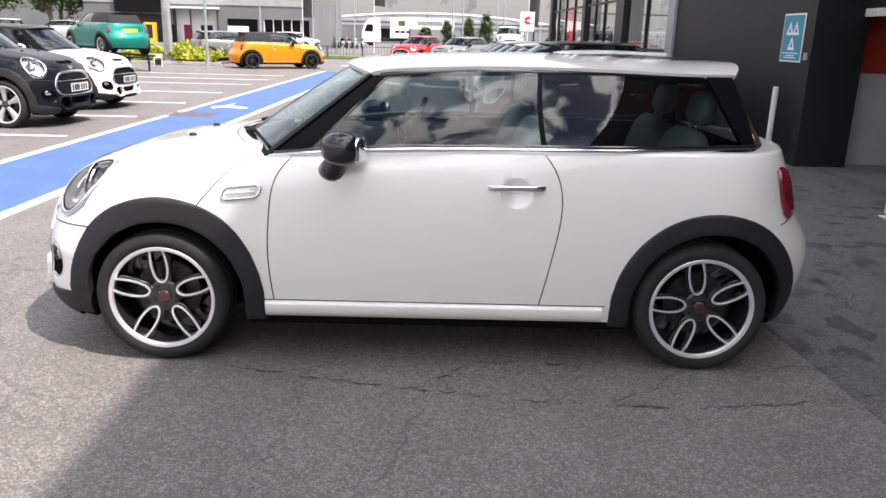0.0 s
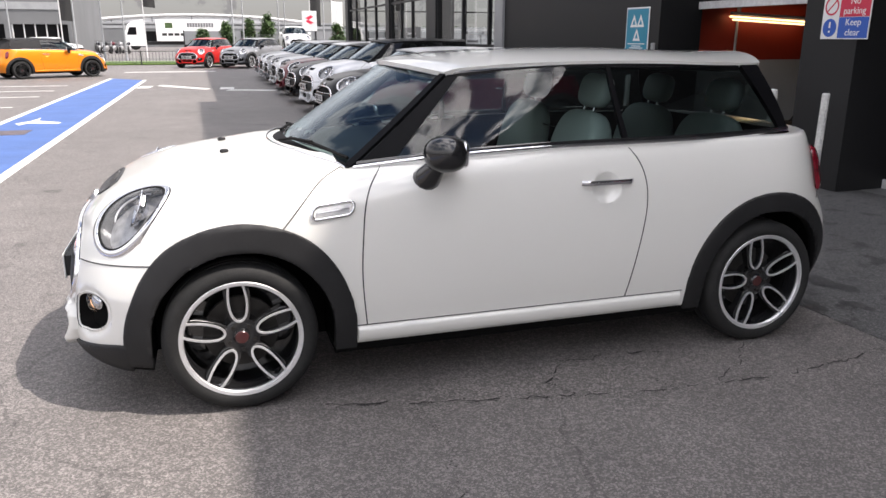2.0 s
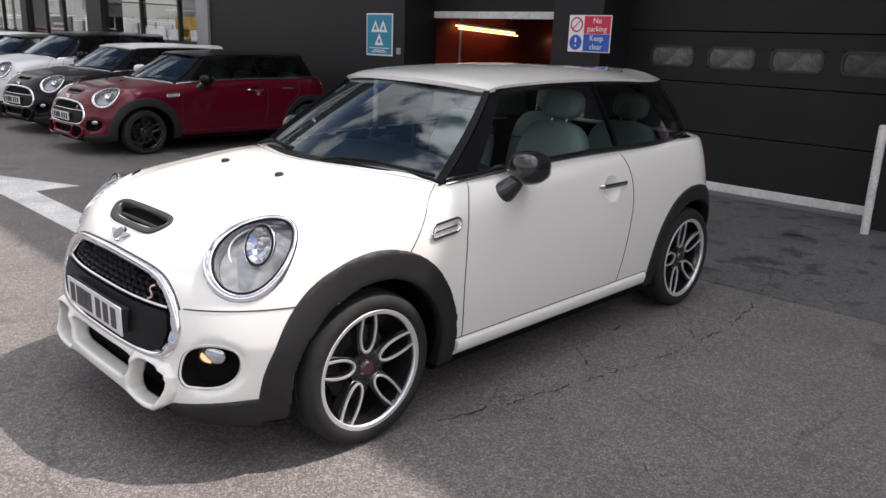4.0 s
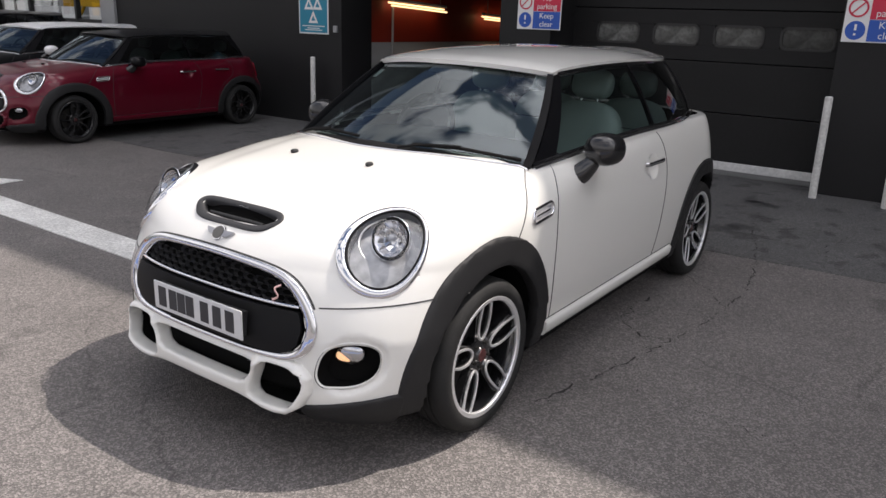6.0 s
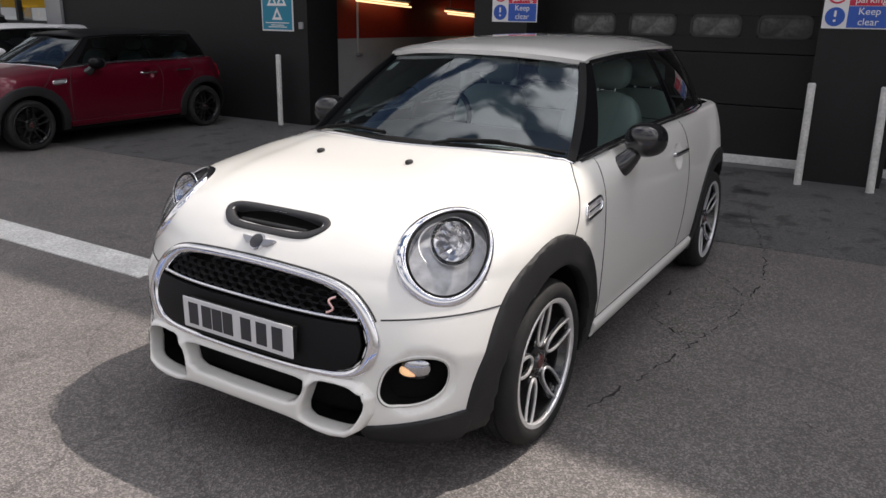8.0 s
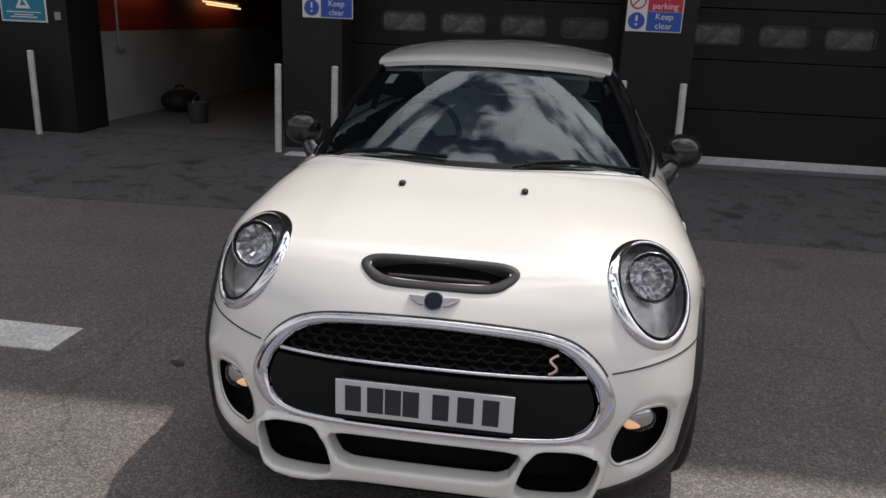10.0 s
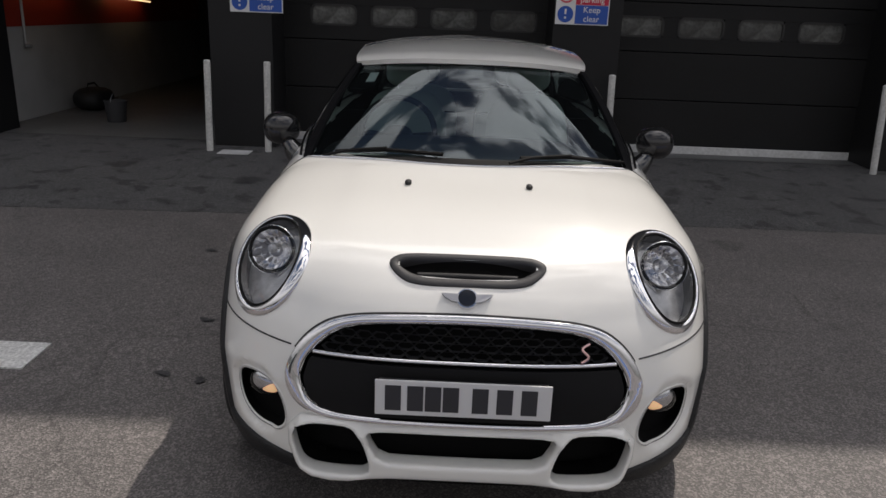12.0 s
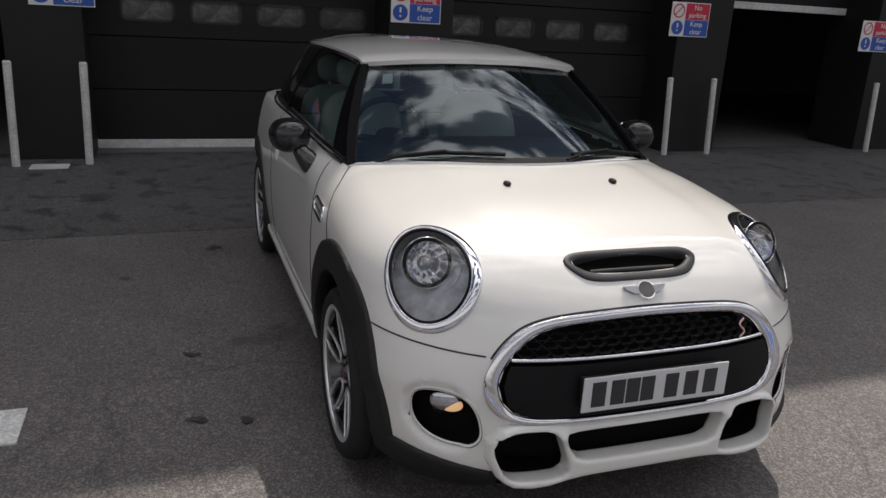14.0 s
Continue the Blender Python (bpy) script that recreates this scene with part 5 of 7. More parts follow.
    add("screen_header", sweep(path, np.tile((-0.5, 0, 0.8), (40, 1)), 0.045, 0.012, False, 8), GLOSS_BLACK, label="black band above the windscreen")
    g = roof_point(np.linspace(0, 1, 44 if hero else 20)[:, None], np.linspace(-1, 1, 33 if hero else 15)[None, :])
    add("roof", grid_mesh(g, 0.022), "ROOF", label="painted roof with a small spoiler", key="roof")
    add("headlining", grid_mesh(roof_point(np.linspace(0.04, 0.93, 14)[:, None], np.linspace(-0.93, 0.93, 11)[None, :], 0.034)), LEATHER, label="pale roof lining")

    # front end
    lay = lamp_lay()
    n = 120 if hero else 48
    me = band(corner_cut(GRILLE_OUT, n), corner_cut(GRILLE_IN, n), ((0.0, -0.010), (0.0, 0.008), (0.14, 0.014), (0.80, 0.007), (1.0, 0.001), (1.04, -0.030)), from_front)
    add("grille_surround", me, CHROME, label="chrome grille surround", key="grille")
    edge = corner_cut(GRILLE_OUT, 160)
    edge = np.stack([edge[:, 0] * 1.008, 0.57 + (edge[:, 1] - 0.57) * 1.022], 1)
    edge = np.roll(edge, -int(np.argmin(np.where(edge[:, 0] > 0, np.abs(edge[:, 1] - 0.60), 9))), 0)
    edge = edge[edge[:, 1] > 0.60]
    edge = edge[np.argsort(edge[:, 0])]
    path = from_front(edge[:, 0], edge[:, 1], 0.0)
    add("bonnet_edge", sweep(path, normals(skin, path), 0.007, 0.005, False, 6), SEAM, "grille", "dark gap between bonnet and grille")
    y = np.linspace(-0.446, 0.446, 40)
    path = from_front(y, 0.604 + 0 * y, -0.006)
    add("grille_bar", sweep(path, normals(skin, path), 0.014, 0.014, False, 8), CHROME, "grille", "chrome grille bar")
    yy, zz = np.meshgrid(np.linspace(-0.47, 0.47, 40), np.linspace(0.431, 0.590, 12), indexing="ij")
    w = np.interp(zz, (0.43, 0.444, 0.476, 0.528, 0.578, 0.60), (0.369, 0.426, 0.466, 0.479, 0.464, 0.448))
    g = from_front(yy / 0.47 * w * 0.985, zz, -0.010)
    add("grille_panel", grid_mesh(g, 0.015), SATIN_BLACK, "grille", "smooth black lower grille panel")
    if hero:
        bm = bmesh.new()
        for r in range(4):
            for cidx in range(-9, 10):
                yc, zc = cidx * 0.050 + (0.025 if r % 2 else 0), 0.622 + r * 0.0235
                if grille_line(np.array(yc), np.array(zc)) > -0.012:
                    continue
                hexo = [(yc + 0.030 * math.cos(radians(60 * k)), zc + 0.0150 * math.sin(radians(60 * k))) for k in range(6)]
                hexi = [(yc + 0.0225 * math.cos(radians(60 * k)), zc + 0.0100 * math.sin(radians(60 * k))) for k in range(6)]
                po = from_front(np.array([h[0] for h in hexo]), np.array([h[1] for h in hexo]), -0.020)
                pi = from_front(np.array([h[0] for h in hexi]), np.array([h[1] for h in hexi]), -0.034)
                a = [bm.verts.new(t) for t in po]
                b = [bm.verts.new(t) for t in pi]
                for k in range(6):
                    bm.faces.new((a[k], a[(k + 1) % 6], b[(k + 1) % 6], b[k]))
        me = bpy.data.meshes.new("mesh_insert")
        bm.to_mesh(me)
        bm.free()
        add("grille_mesh", me, material("mesh_black", (0.03, 0.03, 0.032), 0.35), "grille", "black honeycomb grille mesh")
        k = np.linspace(-1, 1, 24)
        path = from_front(-0.350 - 0.016 * k + 0.017 * np.sin(2.9 * k), 0.640 + 0.026 * k, -0.002)
        add("grille_badge", sweep(path, normals(skin, path), 0.0085, 0.006, False, 8, 3.0), material("badge_chrome", (0.80, 0.52, 0.50), 0.2, 0.9), "grille", "small slanted wavy chrome badge")
    # number plate with plain bars
    pz, px = 0.512, float(from_front(0.0, 0.512)[0]) - 0.015
    add("number_plate", box(px - 0.016, -0.253, pz - 0.0555, px - 0.010, 0.253, pz + 0.0555, 0.003), PLATE_WHITE, label="white number plate", key="plate")
    add("plate_carrier", box(px - 0.010, -0.245, pz - 0.045, px + 0.05, 0.245, pz + 0.045), TRIM, "plate", "black plate carrier")
    for yb in (0.200, 0.136, 0.085, 0.034, -0.050, -0.120, -0.190):
        add("plate_bar", box(px - 0.0175, yb - 0.022, pz - 0.0395, px - 0.0155, yb + 0.024, pz + 0.0395), PLATE_BLACK, "plate", "dark plain bar")
    # dark liners in the lower openings
    def liner(loop, depth, name, lab):
        mid = loop.mean(0)
        rows = []
        for k, (scale, push) in enumerate(((1.0, 0.006), (0.98, -0.02), (0.93, -depth))):
            q = mid + (loop - mid) * scale
            rows.append(from_front(q[:, 0], q[:, 1]) - np.array((push, 0, 0)))
        n = len(loop)
        v = np.concatenate(rows)
        f = [(r * n + i, r * n + (i + 1) % n, (r + 1) * n + (i + 1) % n, (r + 1) * n + i) for r in range(2) for i in range(n)] + [tuple(range(2 * n, 3 * n))]
        add(name, mesh_of("liner", v, f), CAVITY, label=lab)
    pocket = corner_cut(POCKET, 60, False)

    def low_frame(p):
        """The raised frame of the lower intakes, with three openings through it."""
        x, y, z = p[..., 0], np.abs(p[..., 1]), p[..., 2]
        face = -1.970 + 0.012 * (y / 0.46) ** 2 + 0.9 * np.maximum(y - 0.475, 0) + 0.75 * np.maximum(z - 0.374, 0) + 0.012 * np.clip((0.30 - y) / 0.03, 0, 1) * np.clip((z - 0.30) / 0.05, 0, 1)
        f = smax(np.maximum(face - x, x - face - 0.070), outline_distance(y, z, LOW_CUT), 0.020)
        return smax(f, 0.009 - np.minimum(outline_distance(y, z, LOW_MID), outline_distance(y, z, LOW_SIDE) - 0.003), 0.014)
    lv, lq = solid_mesh(low_frame, (-2.00, -0.56, 0.19), (-1.80, 0.56, 0.46), 0.007 if hero is True else 0.014)
    moved = settle_on(low_frame, lv, 2)
    lv = np.where((np.linalg.norm(moved - lv, axis=1) < 0.006)[:, None], moved, lv)
    add("intake_frame", mesh_of("frame", lv, lq, True, 50), "PAINT", label="painted frame round the three lower intakes")
    for sg in (1, -1):
        liner(pocket * np.array((sg, 1)), 0.055, "fog_pocket_liner", "black liner of the fog lamp pocket")
        path = from_front(pocket[:, 0] * sg, pocket[:, 1], -0.001)
        add("fog_lamp_frame", sweep(path, normals(skin, path), 0.012, 0.007, True, 10), "PAINT", label="painted rim of the fog lamp pocket", key="fog%d" % sg)
        c = from_front(np.array(0.622 * sg), np.array(0.458), -0.022)
        turn = Matrix.Rotation(radians(-24 * sg), 4, "Z")
        add("fog_lamp", blob(c[0] + 0.010, c[1], c[2], 0.024, 0.049, 0.037, 2.2, turn, 24, 14), LAMP_BOWL, "fog%d" % sg, "silver fog lamp reflector")
        add("fog_bulb", blob(c[0] - 0.006, c[1] - 0.012 * sg, c[2] - 0.012, 0.013, 0.036, 0.020, 2.2, turn, 20, 12), FOG_LIT, "fog%d" % sg, "lit amber bulb")
        add("fog_lamp_lens", blob(c[0] - 0.004, c[1], c[2], 0.028, 0.053, 0.041, 2.2, turn, 24, 14), LENS, "fog%d" % sg, "clear fog lamp lens")
    # bonnet scoop, badge, washer jets
    outer = corner_cut([(0.0, -1.706), (0.19, -1.708), (0.225, -1.722), (0.240, -1.742), (0.222, -1.770), (0.170, -1.806), (0.0, -1.808)], 84)
    inner = corner_cut([(0.0, -1.728), (0.17, -1.729), (0.205, -1.738), (0.208, -1.748), (0.150, -1.782), (0.0, -1.784)], 84)
    me = band(outer, inner, ((0.0, -0.006), (0.0, 0.003), (0.10, 0.006), (0.80, 0.002), (1.0, -0.004), (1.03, -0.032)), lambda a, b, lift: from_top(b, a, lift))
    add("bonnet_scoop", me, SCOOP, label="dark grey plastic bonnet scoop", key="scoop")
    path = from_top(np.full(24, -1.768), np.linspace(-0.15, 0.15, 24), -0.016)
    add("scoop_slat", sweep(path, normals(skin, path), 0.016, 0.010, False, 8), TRIM, "scoop", "black slat")
    c = from_front(np.array(0.0), np.array(0.772), 0.006)
    out = Vector(normals(skin, c))
    side = Vector((0, 1, 0))
    rise = out.cross(side) if out.cross(side).z > 0 else side.cross(out)
    face = Matrix((side, rise, out)).transposed().to_4x4()
    face.translation = Vector(c)
    bm = bmesh.new()
    bmesh.ops.create_cone(bm, cap_ends=True, segments=32, radius1=0.032, radius2=0.030, depth=0.012, matrix=face)
    add("bonnet_badge", bm_mesh(bm, "badge", True, 40), CHROME, label="plain chrome winged badge", key="badge")
    bm = bmesh.new()
    bmesh.ops.create_cone(bm, cap_ends=True, segments=32, radius1=0.027, radius2=0.026, depth=0.016, matrix=face)
    add("badge_disc", bm_mesh(bm, "disc", True, 40), GLOSS_BLACK, "badge", "black disc")
    for sg in (1, -1):
        bm = bmesh.new()
        pts = [(0.022, 0.012), (0.050, 0.014), (0.074, 0.015), (0.066, 0.004), (0.055, -0.003), (0.044, -0.010), (0.022, -0.013)]
        top = [bm.verts.new(face @ Vector((x * sg, yv, 0.007 - 0.5 * x * x))) for x, yv in pts]
        bot = [bm.verts.new(face @ Vector((x * sg, yv, -0.012 - 0.5 * x * x))) for x, yv in pts]
        bm.faces.new(top)
        for i in range(7):
            bm.faces.new((top[i], bot[i], bot[(i + 1) % 7], top[(i + 1) % 7]))
        add("badge_wing", bm_mesh(bm, "wing"), BADGE_METAL, "badge", "chrome badge wing")
    for sg in (1, -1):
        c = from_top(np.array(-1.25), np.array(0.216 * sg), 0.006)
        add("washer_jet", blob(*c, 0.020, 0.012, 0.010, 2.4), TRIM, label="small black washer jet")
        # wipers
        f = [screen(np.array(u0), np.array(v0)) for u0, v0 in ((0.55 * sg + 0.25, 0.05), (0.55 * sg - 0.05, 0.075), (0.55 * sg - 0.40, 0.055))]
        path = resample(np.array(f), 16) + np.array((-0.016, 0, 0.012))
        add("wiper_blade", sweep(path, np.tile((-0.5, 0, 0.8), (16, 1)), 0.016, 0.016, False, 6), COWL_BLACK, label="black wiper blade")
        arm = np.array([screen(np.array(0.55 * sg + 0.32), np.array(0.0)), screen(np.array(0.55 * sg + 0.18), np.array(0.05)), screen(np.array(0.55 * sg - 0.06), np.array(0.08))])
        path = resample(arm, 12) + np.array((-0.026, 0, 0.018))
        add("wiper_arm", sweep(path, np.tile((-0.5, 0, 0.8), (12, 1)), 0.014, 0.012, False, 6), COWL_BLACK, label="black wiper arm")

        # headlamp
        flip = np.array((1, sg, 1))
        a = np.linspace(0, 2 * np.pi, 72, endpoint=False)
        outer = np.stack([LAMP_W * 1.09 * np.cos(a), LAMP_H * 1.055 * np.sin(a)], 1)
        inner = np.stack([0.010 + 0.107 * np.cos(a), 0.007 + 0.163 * np.sin(a)], 1)
        add("headlamp", band(outer, inner, ((0.0, -0.025), (0.0, 0.004), (0.20, 0.010), (0.80, 0.011), (1.0, 0.006), (1.0, -0.012)), lambda u1, v1, lift: lay(u1, v1, lift) * flip),
            CHROME, label="chrome headlamp ring", key="lamp%d" % sg)
        add("lamp_gasket", band(inner, inner * 0.962, ((0.0, 0.007), (0.4, 0.009), (1.0, 0.005), (1.0, -0.03)), lambda u1, v1, lift: lay(u1, v1, lift) * flip), SATIN_BLACK, "lamp%d" % sg, "black rubber gasket")
        g = disc_grid(lambda p, q2: lay(0.010 + 0.101 * p, 0.007 + 0.154 * q2, 0.005 + 0.018 * (1 - p * p - q2 * q2))) * flip
        add("headlamp_lens", grid_mesh(g, 0, sg > 0), LENS, "lamp%d" % sg, "clear headlamp lens")
        g = disc_grid(lambda p, q2: lay(LAMP_W * 0.98 * p, LAMP_H * 0.98 * q2, -0.066 + 0.02 * (p * p + q2 * q2))) * flip
        add("lamp_housing", grid_mesh(g, 0, sg > 0), LAMP_GREY, "lamp%d" % sg, "grey lamp housing")
        a = np.linspace(0, 2 * np.pi, 49)
        rim = [lay(0.010 + 0.102 * np.cos(a), 0.007 + 0.156 * np.sin(a), lift + 0 * a) * flip for lift in (-0.002, -0.028, -0.060)]
        add("lamp_surround", grid_mesh(np.stack(rim), 0, sg < 0), LAMP_DARK, "lamp%d" % sg, "grey inner wall of the headlamp")
        c = lay(0.014, 0.038, -0.014) * flip
        m = Matrix.Translation(c) @ Vector((-0.92, 0.10 * sg, 0.34)).to_track_quat("-Y", "Z").to_matrix().to_4x4()
        bowl = lathe([(0.005, 0.048), (0.024, 0.043), (0.044, 0.028), (0.060, 0.006), (0.065, 0.0), (0.066, 0.02)], 14, "bowl", 8)
        bowl.transform(m)
        add("lamp_bowl", bowl, LAMP_BOWL, "lamp%d" % sg, "silver reflector bowl")
        for r, w, mt, lab in ((0.0705, 0.010, SATIN_BLACK, "black bowl ring"), (0.077, 0.004, LAMP_BOWL, "bright bowl ring")):
            k = np.linspace(0, 2 * np.pi, 48, endpoint=False)
            path = np.array([tuple(m @ Vector((r * math.cos(t), 0.003, r * math.sin(t)))) for t in k])
            add("bowl_ring", sweep(path, np.tile(tuple(m.to_3x3() @ Vector((0, -1, 0))), (48, 1)), w, 0.008, True, 8), mt, "lamp%d" % sg, lab)
        add("lamp_bulb", blob(*(Vector(c) + Vector((0.012, 0, 0))), 0.020, 0.015, 0.015, 2.0), LAMP_GREY, "lamp%d" % sg, "grey bulb shield")
        a = np.linspace(radians(130), radians(245), 24)
        path = lay(0.018 + 0.098 * np.cos(a), 0.030 + 0.104 * np.sin(a), -0.022 + 0 * a) * flip
        add("light_guide", sweep(path, np.tile(LAMP_OUT * flip, (24, 1)), 0.005, 0.008, False, 8), LAMP_GREY, "lamp%d" % sg, "silver daytime light guide")
        # tail lamp
        u, v = np.meshgrid(np.linspace(-1, 1, 15), np.linspace(-1, 1, 19), indexing="ij")
        a = 1.655 + 0.075 * u * (1 - 0.22 * v ** 4)
        b = 0.838 + 0.118 * v * (1 - 0.16 * u ** 4)
        g = cast(np.stack([a + 0.25 + 0.20 * (0.84 - b), np.full(a.shape, 1.0 * sg), b], -1), (-0.64, -0.77 * sg, 0))
        g = g + normals(skin, g.reshape(-1, 3)).reshape(g.shape) * (0.006 + 0.026 * ((1 - u ** 4) * (1 - v ** 4)) ** 0.6)[..., None]
        add("tail_lamp", grid_mesh(g, 0.02, sg > 0), RED_LENS, label="glossy red tail lamp")

    # cabin
    lean = Matrix.Rotation(radians(14), 4, "Y")
    for sg in (1, -1):
        for nm, x0, zc, hh, w in (("front_seat", 0.42, 0.80, 0.34, 0.235), ("rear_seat", 1.20, 0.80, 0.30, 0.25)):
            y0 = (0.345 if nm == "front_seat" else 0.31) * sg
            key = "%s%d" % (nm, sg)
            add(nm, blob(x0, y0, zc, 0.085, w, hh, 3.4, lean, 24, 16), LEATHER, label="pale leather %s" % nm.replace("_", " "), key=key)
            add("headrest", blob(x0 + 0.115, y0, zc + hh + 0.085, 0.05, 0.125, 0.085, 3.0, lean, 20, 12), LEATHER, key, "pale leather headrest")
            add("seat_cushion", blob(x0 - 0.27, y0, 0.55, 0.27, w + 0.01, 0.10, 3.4, None, 24, 12), LEATHER, key, "pale leather cushion")
            for off in (-0.05, 0.05):
                pts = [(x0 + 0.075, y0 + off, zc + hh - 0.03), (x0 + 0.095, y0 + off, zc + hh + 0.04)]
                add("headrest_rod", sweep(np.array(pts), np.tile((0, 1, 0), (2, 1)), 0.012, 0.012, False, 8), CHROME, key, "steel headrest rod")
    add("dashboard", blob(-0.50, 0, 0.905, 0.30, 0.66, 0.105, 3.4, None, 28, 14), CABIN_DARK, label="dark dashboard", key="dash")
    a = np.linspace(0, 2 * np.pi, 40, endpoint=False)
    ring = np.stack([-0.14 + 0.175 * np.sin(a) * 0.40, 0.345 + 0.185 * np.cos(a), 0.975 + 0.170 * np.sin(a)], -1)
    add("steering_wheel", sweep(ring, np.tile((-0.9, 0, 0.4), (40, 1)), 0.030, 0.030, True, 10), CABIN_DARK, label="dark steering wheel", key="steer")
    add("steering_boss", blob(-0.15, 0.345, 0.965, 0.04, 0.075, 0.055, 2.6), CABIN_DARK, "steer", "dark wheel boss")
    for dy in (0.17, -0.17):
        add("steering_spoke", sweep(np.array([(-0.145, 0.345 + dy * 0.4, 0.965), (-0.142, 0.345 + dy, 0.975)]), np.tile((-0.9, 0, 0.4), (2, 1)), 0.035, 0.018, False, 8), CABIN_DARK, "steer", "dark wheel spoke")
    add("cabin_mirror", blob(-0.36, 0, 1.29, 0.02, 0.11, 0.032, 3.0), CABIN_DARK, label="dark interior mirror")
    return P


STORE = {}


def small_car(m, label, body_paint, roof_paint, mirror_paint, hero=False, black_wheels=False, group="", stretch=1.0, tall=1.0, scoop=False, soft=False):
    """A small hatchback built from the shared meshes; the paints belong to each car."""
    if hero not in STORE:
        STORE[hero] = cap_parts(hero)
    if (hero, black_wheels) not in STORE:
        STORE[hero, black_wheels] = wheel_parts(hero, black_wheels)
    car = thing("car", label, "car", m, group)
    car.scale = (stretch, 1.03 if tall > 1 else 1, tall)
    made = {"car": car}
    paints = {"PAINT": body_paint, "ROOF": roof_paint, "MIRROR": mirror_paint}
    for key, name, me, mat, parent, lab in STORE[hero]:
        if hero is not True and not scoop and ("scoop" in name or name == "grille_badge"):
            continue
        if not hero and (name.startswith(("washer", "scoop_slat", "wiper_arm", "headrest_rod", "steering_sp", "scuttle_bar", "light_guide", "lamp_bulb", "fin_aerial", "pillar_strip"))):
            continue
        if name == "fog_bulb" and hero is not True:
            mat = LAMP_BOWL
        if hero is not True and mat in (TINTED, PRIVACY):
            mat = CLOTH_TOP if soft and name != "door_window" else DARK_GLASS
            lab = "black cloth top" if mat is CLOTH_TOP else "dark window"
        if soft and name == "rear_pillar":
            mat = CLOTH_TOP
        made[key] = part(name, me, paints[mat] if isinstance(mat, str) else mat, made[parent], lab)
    for ax, sy in ((-AXLE, -1), (AXLE, -1), (-AXLE, 1), (AXLE, 1)):
        at = pose(ax, 0.728 * sy, HUB_Z, 0, 0, 0 if sy < 0 else 180) @ Matrix.Diagonal((min(tall / stretch, 1), 1, 1, 1)) @ Matrix.Rotation(radians(1 if ax < 0 else -8), 4, "Y")
        root = None
        for name, me, mat, lab in STORE[hero, black_wheels]:
            if root is None:
                root = part("wheel", me, mat, car, "black alloy wheel", at)
            else:
                part(name, me, mat, root, lab)
    return car


small_car(pose(0.0, 4.075, 0.0, 0, 0, -0.5), "pearl white three-door hatchback standing half in the building's shadow", WHITE_PAINT, WHITE_PAINT, CAP_BLACK, hero=True)


# ---- inside the open bays ----
def tube_light(a, b, label):
    a, b = Vector(a), Vector(b)
    d = thing("tube_light", label, "light", pose(*((a + b) / 2)), group="workshop tubes")
    h = (b - a) / 2
    path = np.array([tuple(-h), (0, 0, 0), tuple(h)])
    for k in (-1, 1):
        part("tube", sweep(path + np.array((0, 0.03 * k, 0.021 * k)), np.tile((0, 0, 1), (3, 1)), 0.027, 0.027, False, 12), TUBE, d, "lit warm fluorescent tube")
    part("batten", sweep(path + np.array((0, 0, 0.066)), np.tile((0, 0, 1), (3, 1)), 0.07, 0.04, False, 8, 6.0), SHOP_GREY, d, "grey lamp batten")
    for e in (-1, 1):
        part("hanger", sweep(np.array([tuple(h * e * 0.8 + Vector((0, 0, 0.06))), tuple(h * e * 0.8 + Vector((0, 0, 4.0 - (a.z + b.z) / 2)))]), np.tile((0, 1, 0), (2, 1)), 0.012, 0.012, False, 6), GREY_METAL, d, "thin steel hanger")


tube_light((5.83, 9.55, 1.74), (7.16, 9.45, 1.67), "pair of warm fluorescent tubes hanging by the red side wall")
tube_light((8.42, 9.5, 1.585), (9.80, 9.5, 1.525), "pair of warm fluorescent tubes hanging deep in the workshop")
pile = thing("tool_bag", "black heap of bags on the workshop floor", "bag", pose(7.0, 9.3, 0.008))
part("bag", blob(0, 0, 0.16, 0.32, 0.24, 0.16, 2.6), TRIM, pile)
part("strap", sweep(np.array([(-0.2, 0, 0.28), (-0.1, 0.02, 0.37), (0.1, 0.02, 0.37), (0.2, 0, 0.28)]), np.tile((0, 1, 0), (4, 1)), 0.03, 0.01, False, 6), TRIM, pile, "black carrying strap")
bucket = thing("bucket", "dark plastic bucket on the workshop floor", "bucket", pose(6.0, 8.55, 0.008))
bk = lathe([(0.001, 0.01), (0.11, 0.01), (0.115, 0.0), (0.14, -0.26), (0.148, -0.26), (0.148, -0.275), (0.136, -0.275), (0.11, -0.02), (0.001, -0.02)], 28, "bucket")
bk.transform(Matrix.Rotation(radians(-90), 4, "X"))
part("pail", bk, SHOP_DARK, bucket)
hoop = np.array([(0.145 * math.cos(a), 0.0, 0.265 + 0.1 * math.sin(a)) for a in np.linspace(0, math.pi, 12)])
part("handle", sweep(hoop, np.tile((0, 1, 0), (12, 1)), 0.008, 0.008, False, 6), GREY_METAL, bucket, "thin steel handle")
pipe = thing("wall_pipe", "grey conduit with a valve on the red and grey wall", "pipe", pose(6.0, 9.63, 0.9))
part("conduit", sweep(np.array([(0, 0, 0.05), (0, 0, 0.6), (0, 0, 1.6)]), np.tile((0, 1, 0), (3, 1)), 0.035, 0.035, False, 10), SHOP_GREY, pipe)
part("valve", blob(0, -0.03, 0.03, 0.07, 0.035, 0.03, 3.0), GREY_METAL, pipe, "grey tap")
box_lamp = thing("wall_socket", "small grey switch box on the black door reveal", "switch", pose(WALL_X - 0.03, 9.52, 1.36))
part("case", box(0, -0.035, -0.045, 0.03, 0.035, 0.045, 0.006), GREY_METAL, box_lamp)

